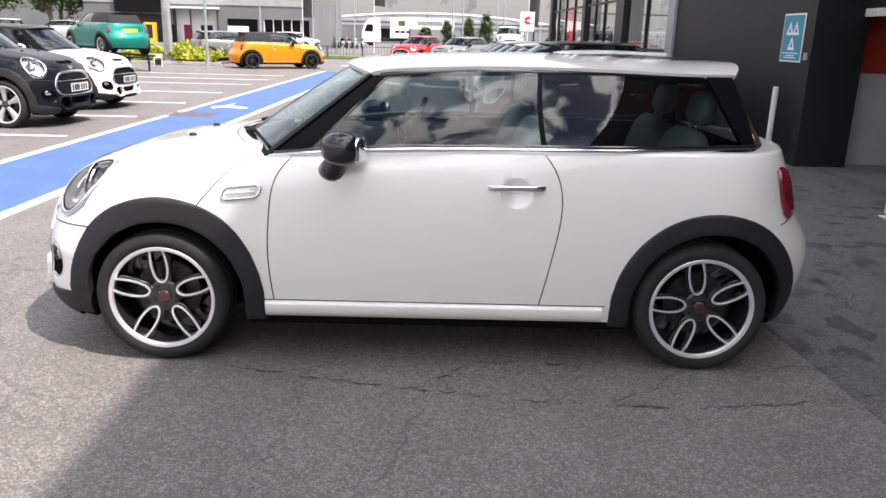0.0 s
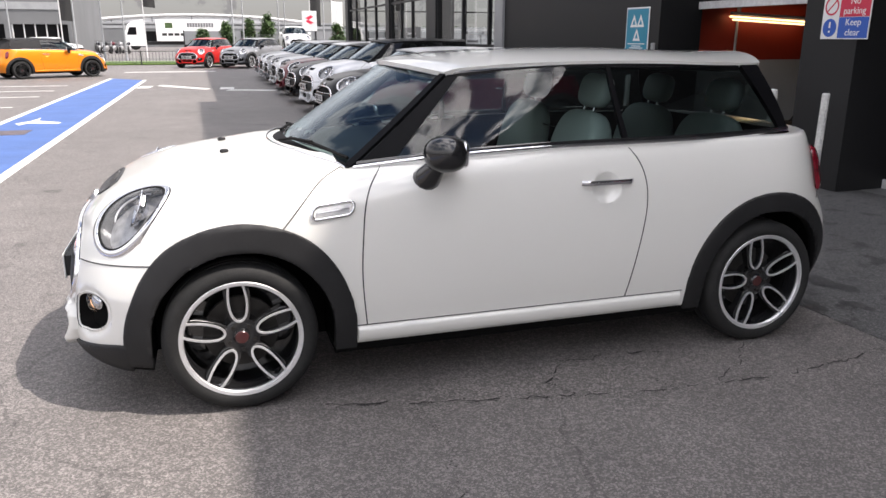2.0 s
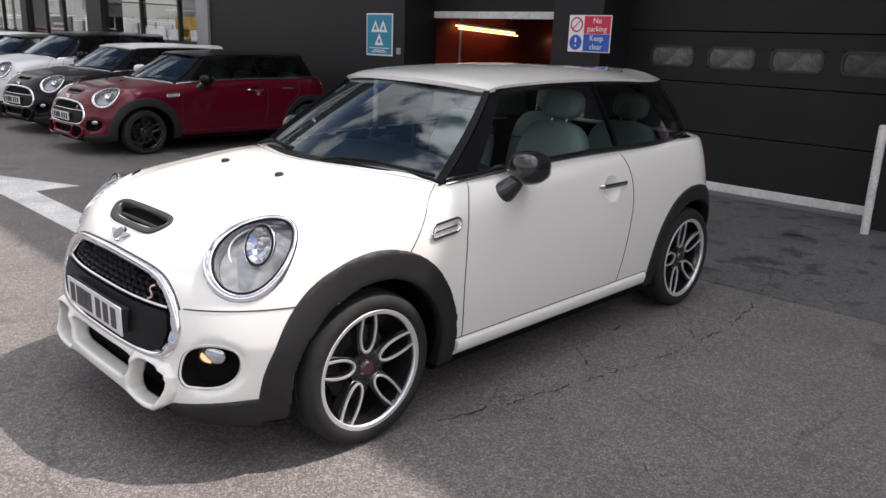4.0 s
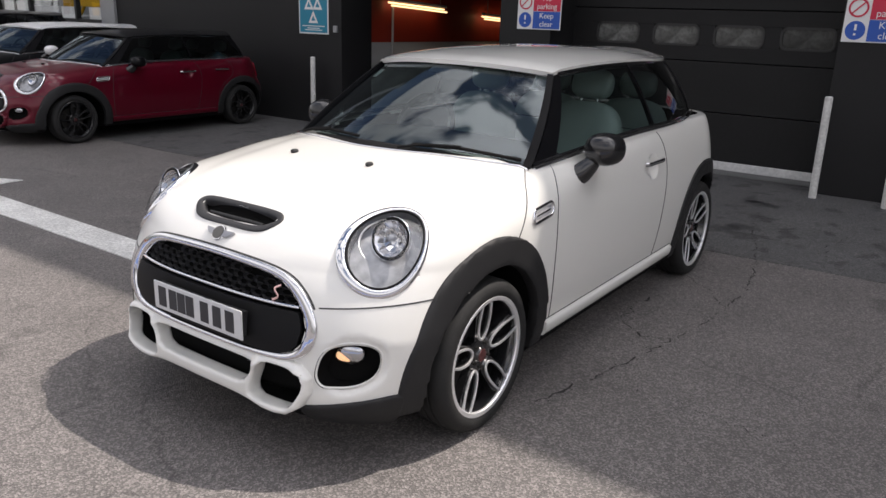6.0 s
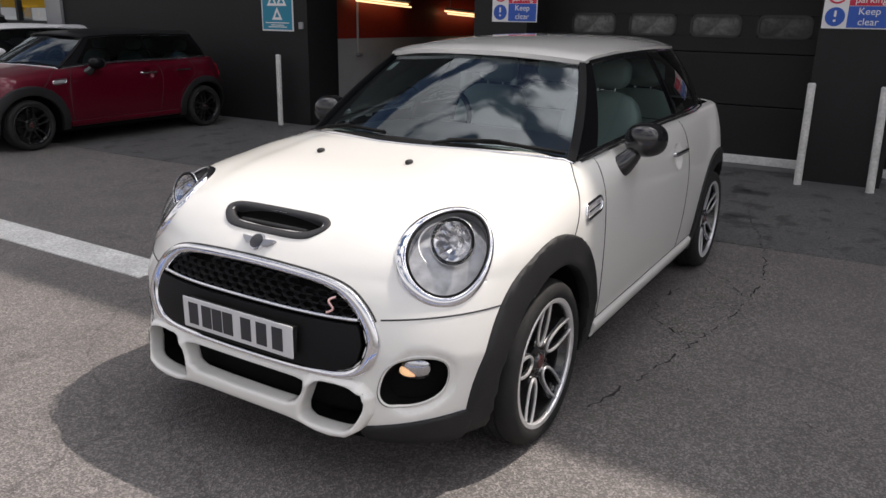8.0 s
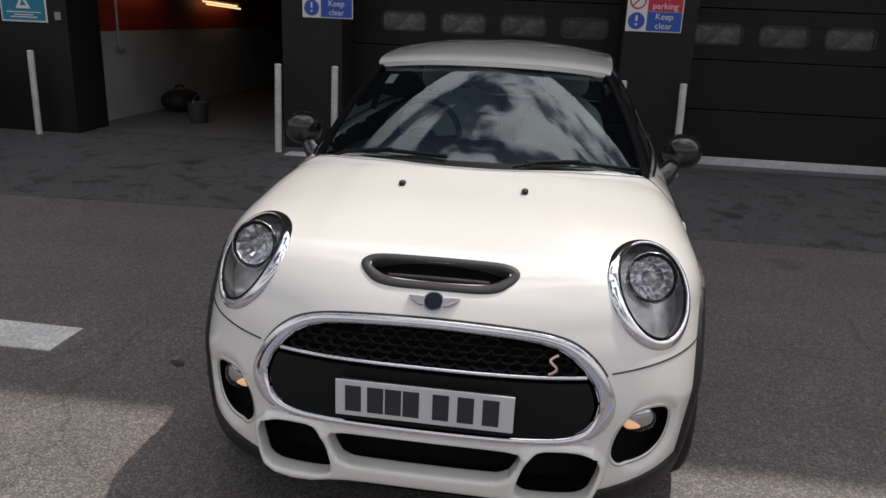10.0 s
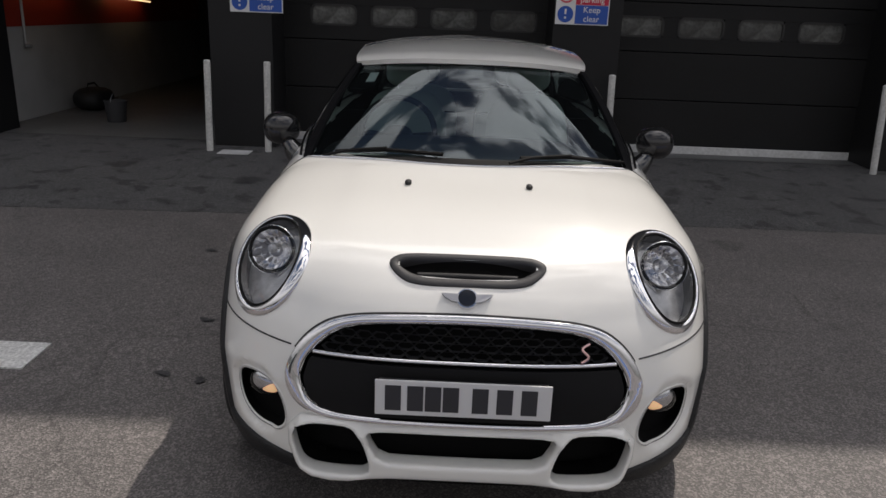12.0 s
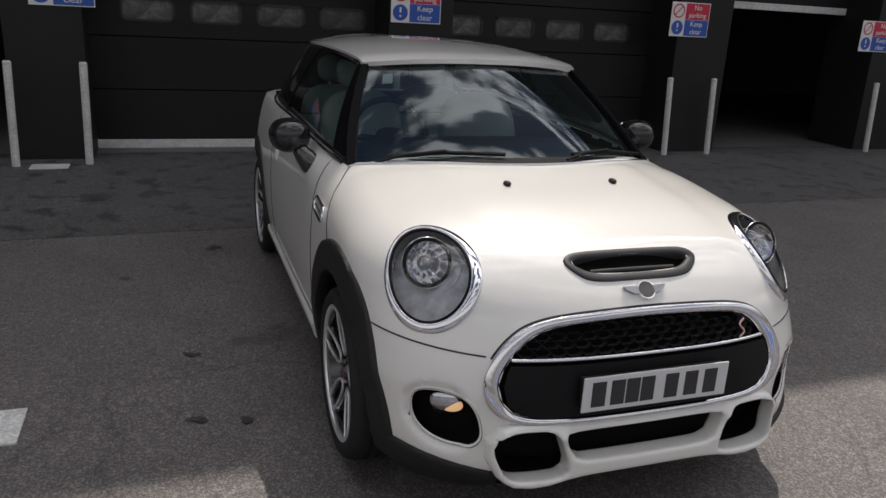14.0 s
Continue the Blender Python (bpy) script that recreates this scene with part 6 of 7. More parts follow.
# ---- showroom: glass front with columns and mullions ----
FRAME = vary(material("dark_frame", (0.03, 0.031, 0.033), 0.4, 0.4), 2.0, 0.15)
SHOW_FLOOR = vary(material("showroom_floor", (0.32, 0.32, 0.31), 0.3), 0.5, 0.1)
SHOW_CEIL = vary(material("showroom_ceiling", (0.55, 0.55, 0.54), 0.7), 0.5, 0.08)
POSTER = vary(material("grey_poster", (0.10, 0.10, 0.105), 0.4), 2.0, 0.2)
GX = 5.15
structure("showroom_floor", box(GX + 0.1, 15.28, 0.0, 14.0, 34, 0.03), SHOW_FLOOR, "pale tiled showroom floor", "floor")
structure("ceiling_showroom", box(GX + 0.1, 15.28, 7.6, 14.0, 34, 7.8), SHOW_CEIL, "pale showroom ceiling", "ceiling")
structure("wall_fascia", box(GX - 0.15, 15.28, 7.6, GX + 0.2, 34.1, TOP), CLADDING, "black fascia above the showroom glass", "wall")
structure("wall_showroom_back", box(14.0, 15.28, 0, 14.2, 34, TOP), GREY_WALL, "grey rear wall of the showroom", "wall")
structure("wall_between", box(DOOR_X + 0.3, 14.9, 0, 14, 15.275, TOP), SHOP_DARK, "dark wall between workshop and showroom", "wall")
for yc, w in ((21.4, 0.45), (26.5, 0.25), (33.8, 0.3)):
    structure("showroom_column", box(GX - 0.10, yc - w, 0, GX + 0.45, yc + w, 7.7, 0.01), FRAME, "dark column of the showroom front", "column")
ys = (15.33, 17.1, 18.9, 20.95, 21.85, 23.6, 24.9, 26.2, 26.8, 28.6, 30.4, 32.1, 33.5)
win = thing("window_front", "tall glass front of the showroom with dark mullions", "window", kind="structure")
for a, b in zip(ys, ys[1:]):
    if b - a < 1.0:
        continue
    for z0, z1 in ((0.05, 1.28), (1.28, 2.55), (2.55, 3.9), (3.9, 5.7), (5.7, 7.6)):
        pane = part("pane", mesh_of("pane", [(GX, a + 0.03, z0 + 0.03), (GX, a + 0.03, z1 - 0.03), (GX, b - 0.03, z1 - 0.03), (GX, b - 0.03, z0 + 0.03)], [(0, 1, 2, 3)]), PANE, win, "clear pane")
        pane.visible_shadow = False
        part("transom", box(GX - 0.03, a, z1 - 0.032, GX + 0.05, b, z1 + 0.032), FRAME, win, "dark transom")
for y in ys:
    part("mullion", box(GX - 0.04, y - 0.035, 0.03, GX + 0.06, y + 0.035, 7.6), FRAME, win, "dark mullion")
win = thing("window_end", "glass end wall of the showroom with dark mullions", "window", kind="structure")
for k in range(5):
    x = GX + 0.2 + 1.72 * k
    pane = part("pane", mesh_of("pane", [(x + 0.03, 33.9, 0.05), (x + 1.69, 33.9, 0.05), (x + 1.69, 33.9, 7.5), (x + 0.03, 33.9, 7.5)], [(0, 1, 2, 3)]), PANE, win, "clear pane")
    pane.visible_shadow = False
    part("mullion", box(x - 0.035, 33.86, 0.03, x + 0.035, 33.96, 7.6), FRAME, win, "dark mullion")
    for z in (1.28, 2.55, 3.9):
        part("transom", box(x + 0.03, 33.88, z - 0.03, x + 1.69, 33.94, z + 0.03), FRAME, win, "dark transom")
board = thing("poster_board", "dark poster board with pale lines behind the showroom glass", "poster", pose(GX + 0.35, 25.0, 0.03))
part("board", box(0, -0.9, 0.55, 0.05, 0.9, 1.75, 0.01), POSTER, board)
part("foot", box(-0.12, -0.6, 0, 0.18, 0.6, 0.55, 0.02), FRAME, board, "dark stand")
for dz, w in ((1.55, 0.5), (1.4, 0.65), (1.25, 0.4), (1.0, 0.6), (0.85, 0.3)):
    part("bar", box(-0.006, -w, dz - 0.03, -0.002, w, dz + 0.03), SIGN_WHITE, board, "pale line of lettering")
banner = thing("hanging_banner", "pale price banner hanging behind the showroom glass", "banner", pose(GX + 0.6, 23.0, 0.03))
part("cloth", box(0, -0.9, 1.95, 0.02, 0.9, 2.75, 0.004), SHOW_CEIL, banner)
for k in range(5):
    part("bar", box(-0.006, -0.7 + 0.28 * k, 2.3, -0.002, -0.5 + 0.28 * k, 2.55), POSTER, banner, "dark figure")
part("cord", box(0.008, -0.8, 2.75, 0.014, -0.794, 7.57), FRAME, banner, "thin cord")
part("cord", box(0.008, 0.794, 2.75, 0.014, 0.8, 7.57), FRAME, banner, "thin cord")
rack = thing("steel_frame", "low yellow steel gantry behind the showroom glass", "gantry", pose(7.0, 19.55, 0.03))
for dy in (-0.95, 0.95):
    part("post", box(-0.09, dy - 0.11, 0, 0.09, dy + 0.11, 1.52, 0.01), YELLOW, rack)
part("beam", box(-0.11, -1.2, 1.52, 0.11, 1.2, 1.84, 0.015), YELLOW, rack)
for dy in (-0.6, 0.6):
    part("brace", sweep(np.array([(0, dy * 1.4, 1.1), (0, dy * 0.75, 1.54)]), np.tile((1, 0, 0), (2, 1)), 0.07, 0.07, False, 8), YELLOW, rack)
shelf = thing("display_shelf", "white display shelves along the showroom side", "shelf", pose(6.2, 16.0, 0.03))
part("back_panel", box(-0.5, -0.2, 0, 0.5, -0.15, 2.2, 0.01), WHITE_WALL, shelf)
for z in (0.4, 0.9, 1.4, 1.9):
    part("shelf_board", box(-0.5, -0.15, z, 0.5, 0.15, z + 0.03, 0.004), WHITE_WALL, shelf)

for yc, w, z0, n in ((16.25, 0.60, 0.98, 0), (17.62, 0.26, 0.98, 1), (18.60, 0.62, 0.98, 2)):
    board = thing("notice_board", "white notice board with dark lines behind the showroom glass", "board", pose(GX + 0.10, yc, 0.03))
    part("board", box(0, -w, z0, 0.04, w, 1.51, 0.008), SIGN_WHITE, board)
    for dy in (-w + 0.08, w - 0.08):
        part("leg", box(0.045, dy - 0.02, 0, 0.085, dy + 0.02, 1.4, 0.004), FRAME, board)
    for k in range(n):
        part("bar", box(-0.006, -w + 0.12, z0 + 0.14 + 0.2 * k, -0.002, w * (0.7 - 0.25 * (k % 2)), z0 + 0.19 + 0.2 * k), POSTER, board, "dark line of lettering")

# ---- parked cars ----
def car_paint(name, c, flake=0.25, coat=0.5, spec=0.2):
    return vary(material(name, c, 0.35, flake, coat, spec), 0.8, 0.02)


CHILLI = car_paint("dark_red_paint", (0.105, 0.0015, 0.012))
MAROON = car_paint("maroon_paint", (0.10, 0.008, 0.014))
SILVER = car_paint("silver_paint", (0.50, 0.51, 0.52), 0.5)
GREY_P = car_paint("grey_paint", (0.20, 0.205, 0.215), 0.4)
NIGHT = car_paint("black_paint", (0.005, 0.005, 0.006), 0.0, 0.25, 0.08)
DEEP = car_paint("dark_blue_paint", (0.006, 0.007, 0.011), 0.0, 0.25, 0.08)
SILVER_WHITE = car_paint("silver_white_paint", (0.66, 0.67, 0.69), 0.2)
PLAIN_WHITE = car_paint("plain_white_paint", (0.78, 0.78, 0.78), 0.0)
ORANGE = car_paint("orange_paint", (0.78, 0.24, 0.012), 0.2)
GREEN = car_paint("green_paint", (0.0, 0.19, 0.15), 0.3)
BRIGHT_RED = car_paint("red_paint", (0.55, 0.015, 0.012), 0.1)
ROW = "parked cars before the showroom"
red = small_car(pose(2.48, 11.36, 0, 0, 0, 0.5), "dark red estate car with black roof and black wheels", CHILLI, NIGHT, NIGHT, "near", True, ROW, 1.0, 0.90, True)
for sg in (1, -1):
    pts = np.array([(1.02, 1.03), (1.10, 0.93), (1.10, 0.80), (0.98, 0.70), (0.86, 0.56), (0.82, 0.33)])
    d = np.concatenate([[0], np.cumsum(np.linalg.norm(np.diff(pts, axis=0), axis=1))])
    t = np.linspace(0, d[-1], 30)
    path = from_side(spline(d, pts[:, 0])(t), spline(d, pts[:, 1])(t), sg, 0.0)
    part("door_gap", sweep(path, normals(skin, path), 0.006, 0.005, False, 6), SEAM, red, "thin dark panel gap")
    x = np.linspace(0.80, 1.02, 12)
    path = from_side(x, np.full(12, 0.872), sg, 0.018)
    part("door_handle", sweep(path, np.tile((0, sg, 0), (12, 1)), 0.024, 0.016, False, 10, 3.0), CHROME, red, "chrome door handle")
for y, x, yaw, pt, rf, lab, tall in (
        (13.75, 2.60, 5, NIGHT, PLAIN_WHITE, "black hatchback with white roof parked in the row", 0.92),
        (16.1, 2.65, 4, SILVER_WHITE, NIGHT, "white crossover with black roof parked in the row", 1.02),
        (18.5, 2.62, 4, NIGHT, NIGHT, "black hatchback parked in the row", 0.95),
        (20.9, 2.65, 3, MAROON, PLAIN_WHITE, "maroon hatchback with white roof parked in the row", 0.95),
        (23.3, 2.7, 3, SILVER, NIGHT, "silver hatchback with black roof parked in the row", 0.95),
        (25.7, 2.7, 2, GREY_P, SILVER, "grey hatchback with silver roof parked in the row", 0.95),
        (28.1, 2.75, 2, SILVER, SILVER, "silver hatchback parked in the row", 0.95),
        (30.5, 2.8, 2, GREY_P, NIGHT, "grey hatchback parked at the end of the row", 0.95)):
    small_car(pose(x, y, 0, 0, 0, yaw), lab, pt, rf, rf if rf is PLAIN_WHITE else NIGHT, False, y > 17, ROW, 1.0, tall)
LEFT = "cars in the marked bays"
small_car(pose(-7.58, 12.25, 0, 0, 0, 177), "black crossover car with silver wheels in a marked bay", DEEP, DEEP, NIGHT, "near", "silver", LEFT, 1.03, 1.13)
small_car(pose(-7.80, 14.95, 0, 0, 0, 178), "white hatchback with black roof and chrome grille in a marked bay", PLAIN_WHITE, NIGHT, PLAIN_WHITE, False, False, LEFT, 1.0, 1.06)
small_car(pose(-6.5, 32.35, 0, 0, 0, 210), "orange convertible with black cloth top standing across the yard", ORANGE, CLOTH_TOP, NIGHT, "near", True, soft=True)
small_car(pose(-9.5, 36.6, 0, 0, 0, 215), "grey hatchback behind the orange car", GREY_P, GREY_P, NIGHT)
green = small_car(pose(-11.65, 28.1, 0.57, 0, 0, -44), "green convertible with black cloth top standing on a steel ramp", GREEN, CLOTH_TOP, NIGHT, "near", soft=True)
tail = np.linspace(2.2, 1.6, 121)
tail_x = tail[int(np.argmax(skin(np.stack([tail, 0 * tail, 0 * tail + 0.80], -1)) < 0))]
part("rear_plate", box(tail_x - 0.01, -0.26, 0.745, tail_x + 0.02, 0.26, 0.855, 0.006), YELLOW, green, "yellow rear number plate")
ramp = thing("display_ramp", "dark steel display ramp under the green convertible", "ramp", pose(-11.65, 28.1, 0, 0, 0, -44))
for sy in (-1, 1):
    part("track", box(-1.75, 0.73 * sy - 0.14, 0.50, 1.75, 0.73 * sy + 0.14, 0.568, 0.01), FRAME, ramp)
    for x in (-1.5, 0.0, 1.5):
        part("leg", box(x - 0.03, 0.73 * sy - 0.03, 0, x + 0.03, 0.73 * sy + 0.03, 0.498, 0.004), FRAME, ramp)
for x in (-1.5, 0.0, 1.5):
    part("cross_bar", box(x - 0.025, -0.585, 0.45, x + 0.025, 0.585, 0.498, 0.004), FRAME, ramp)
stand = thing("floor_sign", "small white framed sign standing on the tarmac", "sign", pose(-10.9, 30.9, 0))
for dx in (-0.15, 0.15):
    part("upright", box(dx - 0.02, -0.02, 0, dx + 0.02, 0.02, 0.5, 0.004), RAIL_WHITE, stand)
part("panel", box(-0.128, -0.012, 0.06, 0.128, 0.012, 0.26, 0.004), FRAME, stand, "dark panel")
part("top_panel", box(-0.128, -0.012, 0.33, 0.128, 0.012, 0.5, 0.004), RAIL_WHITE, stand, "white panel")
small_car(pose(-0.7, 41.3, 0, 0, 0, 60), "red hatchback parked across the far yard", BRIGHT_RED, BRIGHT_RED, NIGHT)
small_car(pose(1.5, 40.4, 0, 0, 0, 50), "grey hatchback parked across the far yard", GREY_P, GREY_P, NIGHT)
small_car(pose(4.9, 51.0, 0.5, 0, 0, 90), "white off-roader on the raised forecourt", PLAIN_WHITE, PLAIN_WHITE, PLAIN_WHITE, False, False, "", 1.08, 1.15)
small_car(pose(-10.5, 60.0, 0, 0, 0, 160), "white hatchback before the grey dealership", PLAIN_WHITE, PLAIN_WHITE, NIGHT)


# ---- far side of the yard ----
def leaf_mass(seed, n, place, size, name="leaves", stretch=1.6):
    """Many small bent leaves, each placed by a rule."""
    rnd = random.Random(seed)
    v, f = [], []
    for _ in range(n):
        c = Vector(place(rnd))
        s = size * rnd.uniform(0.6, 1.4)
        q = Matrix.Rotation(rnd.uniform(0, 6.28), 3, "Z") @ Matrix.Rotation(rnd.uniform(-1.2, 1.2), 3, "X") @ Matrix.Rotation(rnd.uniform(0, 6.28), 3, "Z")
        k = len(v)
        for a, b, h in ((0, -1, 0), (0.45, 0, 0.12), (0, 1, 0), (-0.45, 0, 0.12)):
            v.append(c + q @ Vector((a * s, b * s * stretch * 0.6, h * s)))
        f += [(k, k + 1, k + 2), (k, k + 2, k + 3)]
    return mesh_of(name, v, f)


def conifer(x, y, h, r, seed, label):
    t = thing("tree", label, "tree", pose(x, y, 0))
    part("trunk", bm_mesh(cyl_bm(0, 0, 0, h * 0.9, 0.10, 10, r2=0.02), "trunk", True, 40), BARK, t)
    rnd = random.Random(seed)
    lobes = [(rnd.uniform(0.08, 0.95), rnd.uniform(0, 6.28), rnd.uniform(0.7, 1.15)) for _ in range(46)]
    for k in range(5):
        z, a, _ = lobes[k]
        tip = np.array((r * 0.7 * math.cos(a), r * 0.7 * math.sin(a), h * (0.25 + 0.12 * k) + 0.3))
        part("limb", sweep(np.array([(0, 0, h * (0.2 + 0.12 * k)), tuple(tip)]), np.tile((0, 0.3, 1), (2, 1)), 0.04, 0.04, False, 6), BARK, t)

    def place(q):
        z, a, w = lobes[q.randrange(46)]
        rad = r * w * (1 - z) ** 0.7 * 0.75
        g = [q.gauss(0, 1) for _ in range(3)]
        return (rad * math.cos(a) + g[0] * r * 0.16, rad * math.sin(a) + g[1] * r * 0.16, h * z + 0.15 + g[2] * h * 0.045)
    part("crown", leaf_mass(seed, 2600, place, 0.10), LEAF_GREEN, t, "dense dark green crown")


for k, (x, y, h, r) in enumerate(((2.7, 60, 2.6, 0.75), (4.1, 60, 2.9, 0.85), (1.1, 60.5, 2.3, 0.8), (9.3, 60, 2.3, 0.9), (5.6, 61, 1.9, 0.8), (-0.6, 61, 2.0, 0.8))):
    conifer(x, y, h, r, 40 + k, "dark green clipped conifer by the far fence")


def bed_place(q):
    x = q.uniform(-13.4, -9.4)
    mound = 0.62 + 0.16 * math.sin(x * 2.7) + 0.10 * math.sin(x * 6.1 + 1)
    y = q.uniform(33.4, 37.6)
    z = mound * math.sqrt(max(0.02, 1 - ((y - 35.5) / 2.3) ** 2)) * q.uniform(0.35, 1.0)
    return (x, y, z + 0.05 + abs(q.gauss(0, 0.05)))


bed = part("shrub_bed", leaf_mass(7, 12000, bed_place, 0.075, stretch=2.2), LEAF_YELLOW, None, "bright yellow-green low shrubs in a kerbed bed")
tagged(bed, category="shrubs", kind="stuff")
structure("bed_soil", box(-13.55, 33.3, 0, -9.3, 37.7, 0.11, 0.02), BARK, "dark soil of the shrub bed", "soil")
for a in np.arange(-13.6, -9.9, 0.915):
    structure("kerb", box(a, 33.12, 0, a + 0.905, 33.28, 0.13, 0.015), CONCRETE, "grey concrete kerb of the shrub bed", "kerb")
structure("grass_verge", box(-8.2, 44.6, 0, 0.2, 48.2, 0.10, 0.03), GRASS, "strip of green grass behind the low railing", "grass")
structure("forecourt", box(1.2, 48.6, 0, 14, 54.4, 0.5, 0.03), CONCRETE, "raised concrete forecourt at the far end of the yard", "forecourt")
structure("forecourt_upper", box(-40, 31.6, 0, -13.6, 60, 0.42, 0.03), ASPHALT, "raised asphalt forecourt behind the shrub bed", "forecourt")
structure("road_far", box(-16.75, 54.6, 0, 40, 58.5, 0.01), APRON, "darker public road behind the yard", "road")


def railing(x0, x1, y, h, label):
    n = int((x1 - x0) / 2)
    r = thing("railing", label, "railing", pose(x0, y, 0))
    for k in range(n + 1):
        part("post", box(k * 2 - 0.03, -0.03, 0, k * 2 + 0.03, 0.03, h, 0.004), FRAME, r)
    for z in (h - 0.03, 0.14):
        part("rail", box(0.03, -0.015, z - 0.015, n * 2 - 0.03, 0.015, z + 0.015), FRAME, r)
    bar = box(-0.008, -0.008, 0.155, 0.008, 0.008, h - 0.045)
    for k in range(n * 12):
        part("baluster", bar, FRAME, r, at=pose(k / 6 + 0.085, 0, 0))


railing(-8.0, 0.0, 44.4, 0.75, "low dark metal railing along the verge")


def lamp_post(x, y, h, r, head, label):
    p = thing("street_lamp", label, "lamp post", pose(x, y, 0), group="poles of the yard")
    part("pole", bm_mesh(cyl_bm(0, 0, 0, h, r, 16, r2=r * 0.6), "pole", True, 40), GREY_METAL, p)
    part("base", bm_mesh(cyl_bm(0, 0, 0, 0.35, r * 1.5, 16, r2=r * 1.3), "base", True, 40), GREY_METAL, p)
    if head:
        part("arm", sweep(np.array([(0, 0, h - 0.05), (0.4, 0, h + 0.12), (1.0, 0, h + 0.16)]), np.tile((0, 1, 0), (3, 1)), 0.06, 0.06, False, 8), GREY_METAL, p)
        part("lamp_head", blob(1.3, 0, h + 0.16, 0.35, 0.14, 0.06, 3.0), GREY_METAL, p)


lamp_post(-11.4, 33.7, 7.5, 0.20, True, "thick pale lamp post in the shrub bed")
lamp_post(-9.3, 32.15, 6.0, 0.07, False, "slim pale pole by the shrub bed")
for x, y, h in ((-8.4, 55, 8), (-6.9, 56, 7), (-5.5, 55, 9), (1.4, 56, 9), (2.2, 58, 8), (4.9, 60, 8.5), (5.6, 62, 8), (7.95, 58, 7), (-12.5, 57, 9)):
    lamp_post(x, y, h, 0.06, h > 8, "slim grey pole along the far road")


def flag(x, y, h, mat, label):
    p = thing("flag_pole", label, "flag", pose(x, y, 0), group="dealer flags")
    part("pole", bm_mesh(cyl_bm(0, 0, 0, h, 0.045, 12, r2=0.03), "pole", True, 40), RAIL_WHITE, p)
    u, w = np.meshgrid(np.linspace(0, 0.8, 9), np.linspace(0, 2.6, 14), indexing="ij")
    g = np.stack([u + 0.03, 0.07 * np.sin(u * 7 + w), h - 0.1 - w - 0.1 * u], -1)
    part("cloth", grid_mesh(g, 0.004), mat, p, "hanging banner cloth")


for x, y, h, m, lab in ((9.0, 60.5, 4.2, SIGN_WHITE, "tall white and red banner on a pole"), (7.4, 61, 5.0, SIGN_BLACK, "tall dark banner on a pole"), (-9.6, 58, 5.2, SIGN_BLACK, "dark banner on a pole"),
                        (-4.5, 60, 6.2, SIGN_BLACK, "dark banner on a pole"), (10.4, 61, 4.0, SIGN_RED, "red banner on a pole")):
    flag(x, y, h, m, lab)
ps = thing("pylon_sign", "pale grey pylon sign with a red shape", "sign", pose(7.2, 60, 0))
part("post", box(-0.08, -0.06, 0, 0.08, 0.06, 1.9, 0.01), GREY_METAL, ps)
part("panel", box(-0.55, -0.09, 1.9, 0.55, 0.09, 3.35, 0.02), RAIL_WHITE, ps)
for s1, z in ((1, 2.82), (-1, 2.5)):
    part("red_shape", mesh_of("stroke", [(-0.32 * s1, -0.095, z), (0.1 * s1, -0.095, z + 0.22), (0.32 * s1, -0.095, z + 0.1), (-0.05 * s1, -0.095, z - 0.12)], [(0, 1, 2, 3) if s1 < 0 else (0, 1, 2, 3)]), SIGN_RED, ps, "red angular shape")
structure("wall_fence", box(-2.0, 66, 0, 40, 66.15, 1.9), GREY_WALL, "grey boarded fence along the far side", "fence")
for k in range(28):
    structure("fence_post", box(-2.0 + 1.5 * k, 65.94, 0, -1.9 + 1.5 * k, 65.999, 1.95), FRAME, "dark post of the grey fence", "fence")

# truck
tr = thing("truck", "white lorry with a long box body standing on the far road", "truck", pose(-3.0, 97, 0))
part("box_body", box(-2.2, -1.25, 0.95, 5.6, 1.25, 3.35, 0.05), PLAIN_WHITE, tr)
part("chassis", box(-5.0, -0.45, 0.55, 5.4, 0.45, 0.93, 0.03), FRAME, tr, "dark chassis")
cabm = mesh_of("cab", [(x, y, z) for y in (-1.2, 1.2) for x, z in ((-5.6, 0.45), (-5.65, 1.6), (-5.25, 2.75), (-4.6, 3.2), (-3.6, 3.35), (-3.4, 0.45))],
               [(0, 1, 2, 3, 4, 5), (11, 10, 9, 8, 7, 6)] + [(i, 6 + i, 6 + (i + 1) % 6, (i + 1) % 6) for i in range(6)])
part("cab", cabm, PLAIN_WHITE, tr)
part("windscreen", mesh_of("screen", [(-5.66, -1.05, 1.65), (-5.66, 1.05, 1.65), (-5.30, 1.0, 2.65), (-5.30, -1.0, 2.65)], [(0, 1, 2, 3)]), NIGHT, tr, "dark windscreen")
part("side_window", mesh_of("screen", [(-5.35, -1.21, 1.65), (-4.3, -1.21, 1.65), (-4.3, -1.21, 2.5), (-5.05, -1.21, 2.5)], [(0, 1, 2, 3)]), NIGHT, tr, "dark side window")
for x in (-4.6, 3.2, 4.3):
    for sy in (-1.05, 1.05):
        part("wheel", blob(x, sy, 0.5, 0.5, 0.15, 0.5, 2.2), RUBBER, tr, "black tyre")
for x0, x1, z0, z1, m in ((-1.2, -0.2, 2.4, 3.0, LEAF_GREEN), (1.2, 4.2, 2.5, 3.0, GREY_P), (-1.6, 5.2, 1.55, 1.85, SIGN_BLACK)):
    n = 10 if x1 - x0 > 2 else 1
    for k in range(n):
        a = x0 + (x1 - x0) * k / n
        part("bar", box(a, -1.262, z0, a + (x1 - x0) / n * 0.82, -1.254, z1), m, tr, "plain bar of lettering")


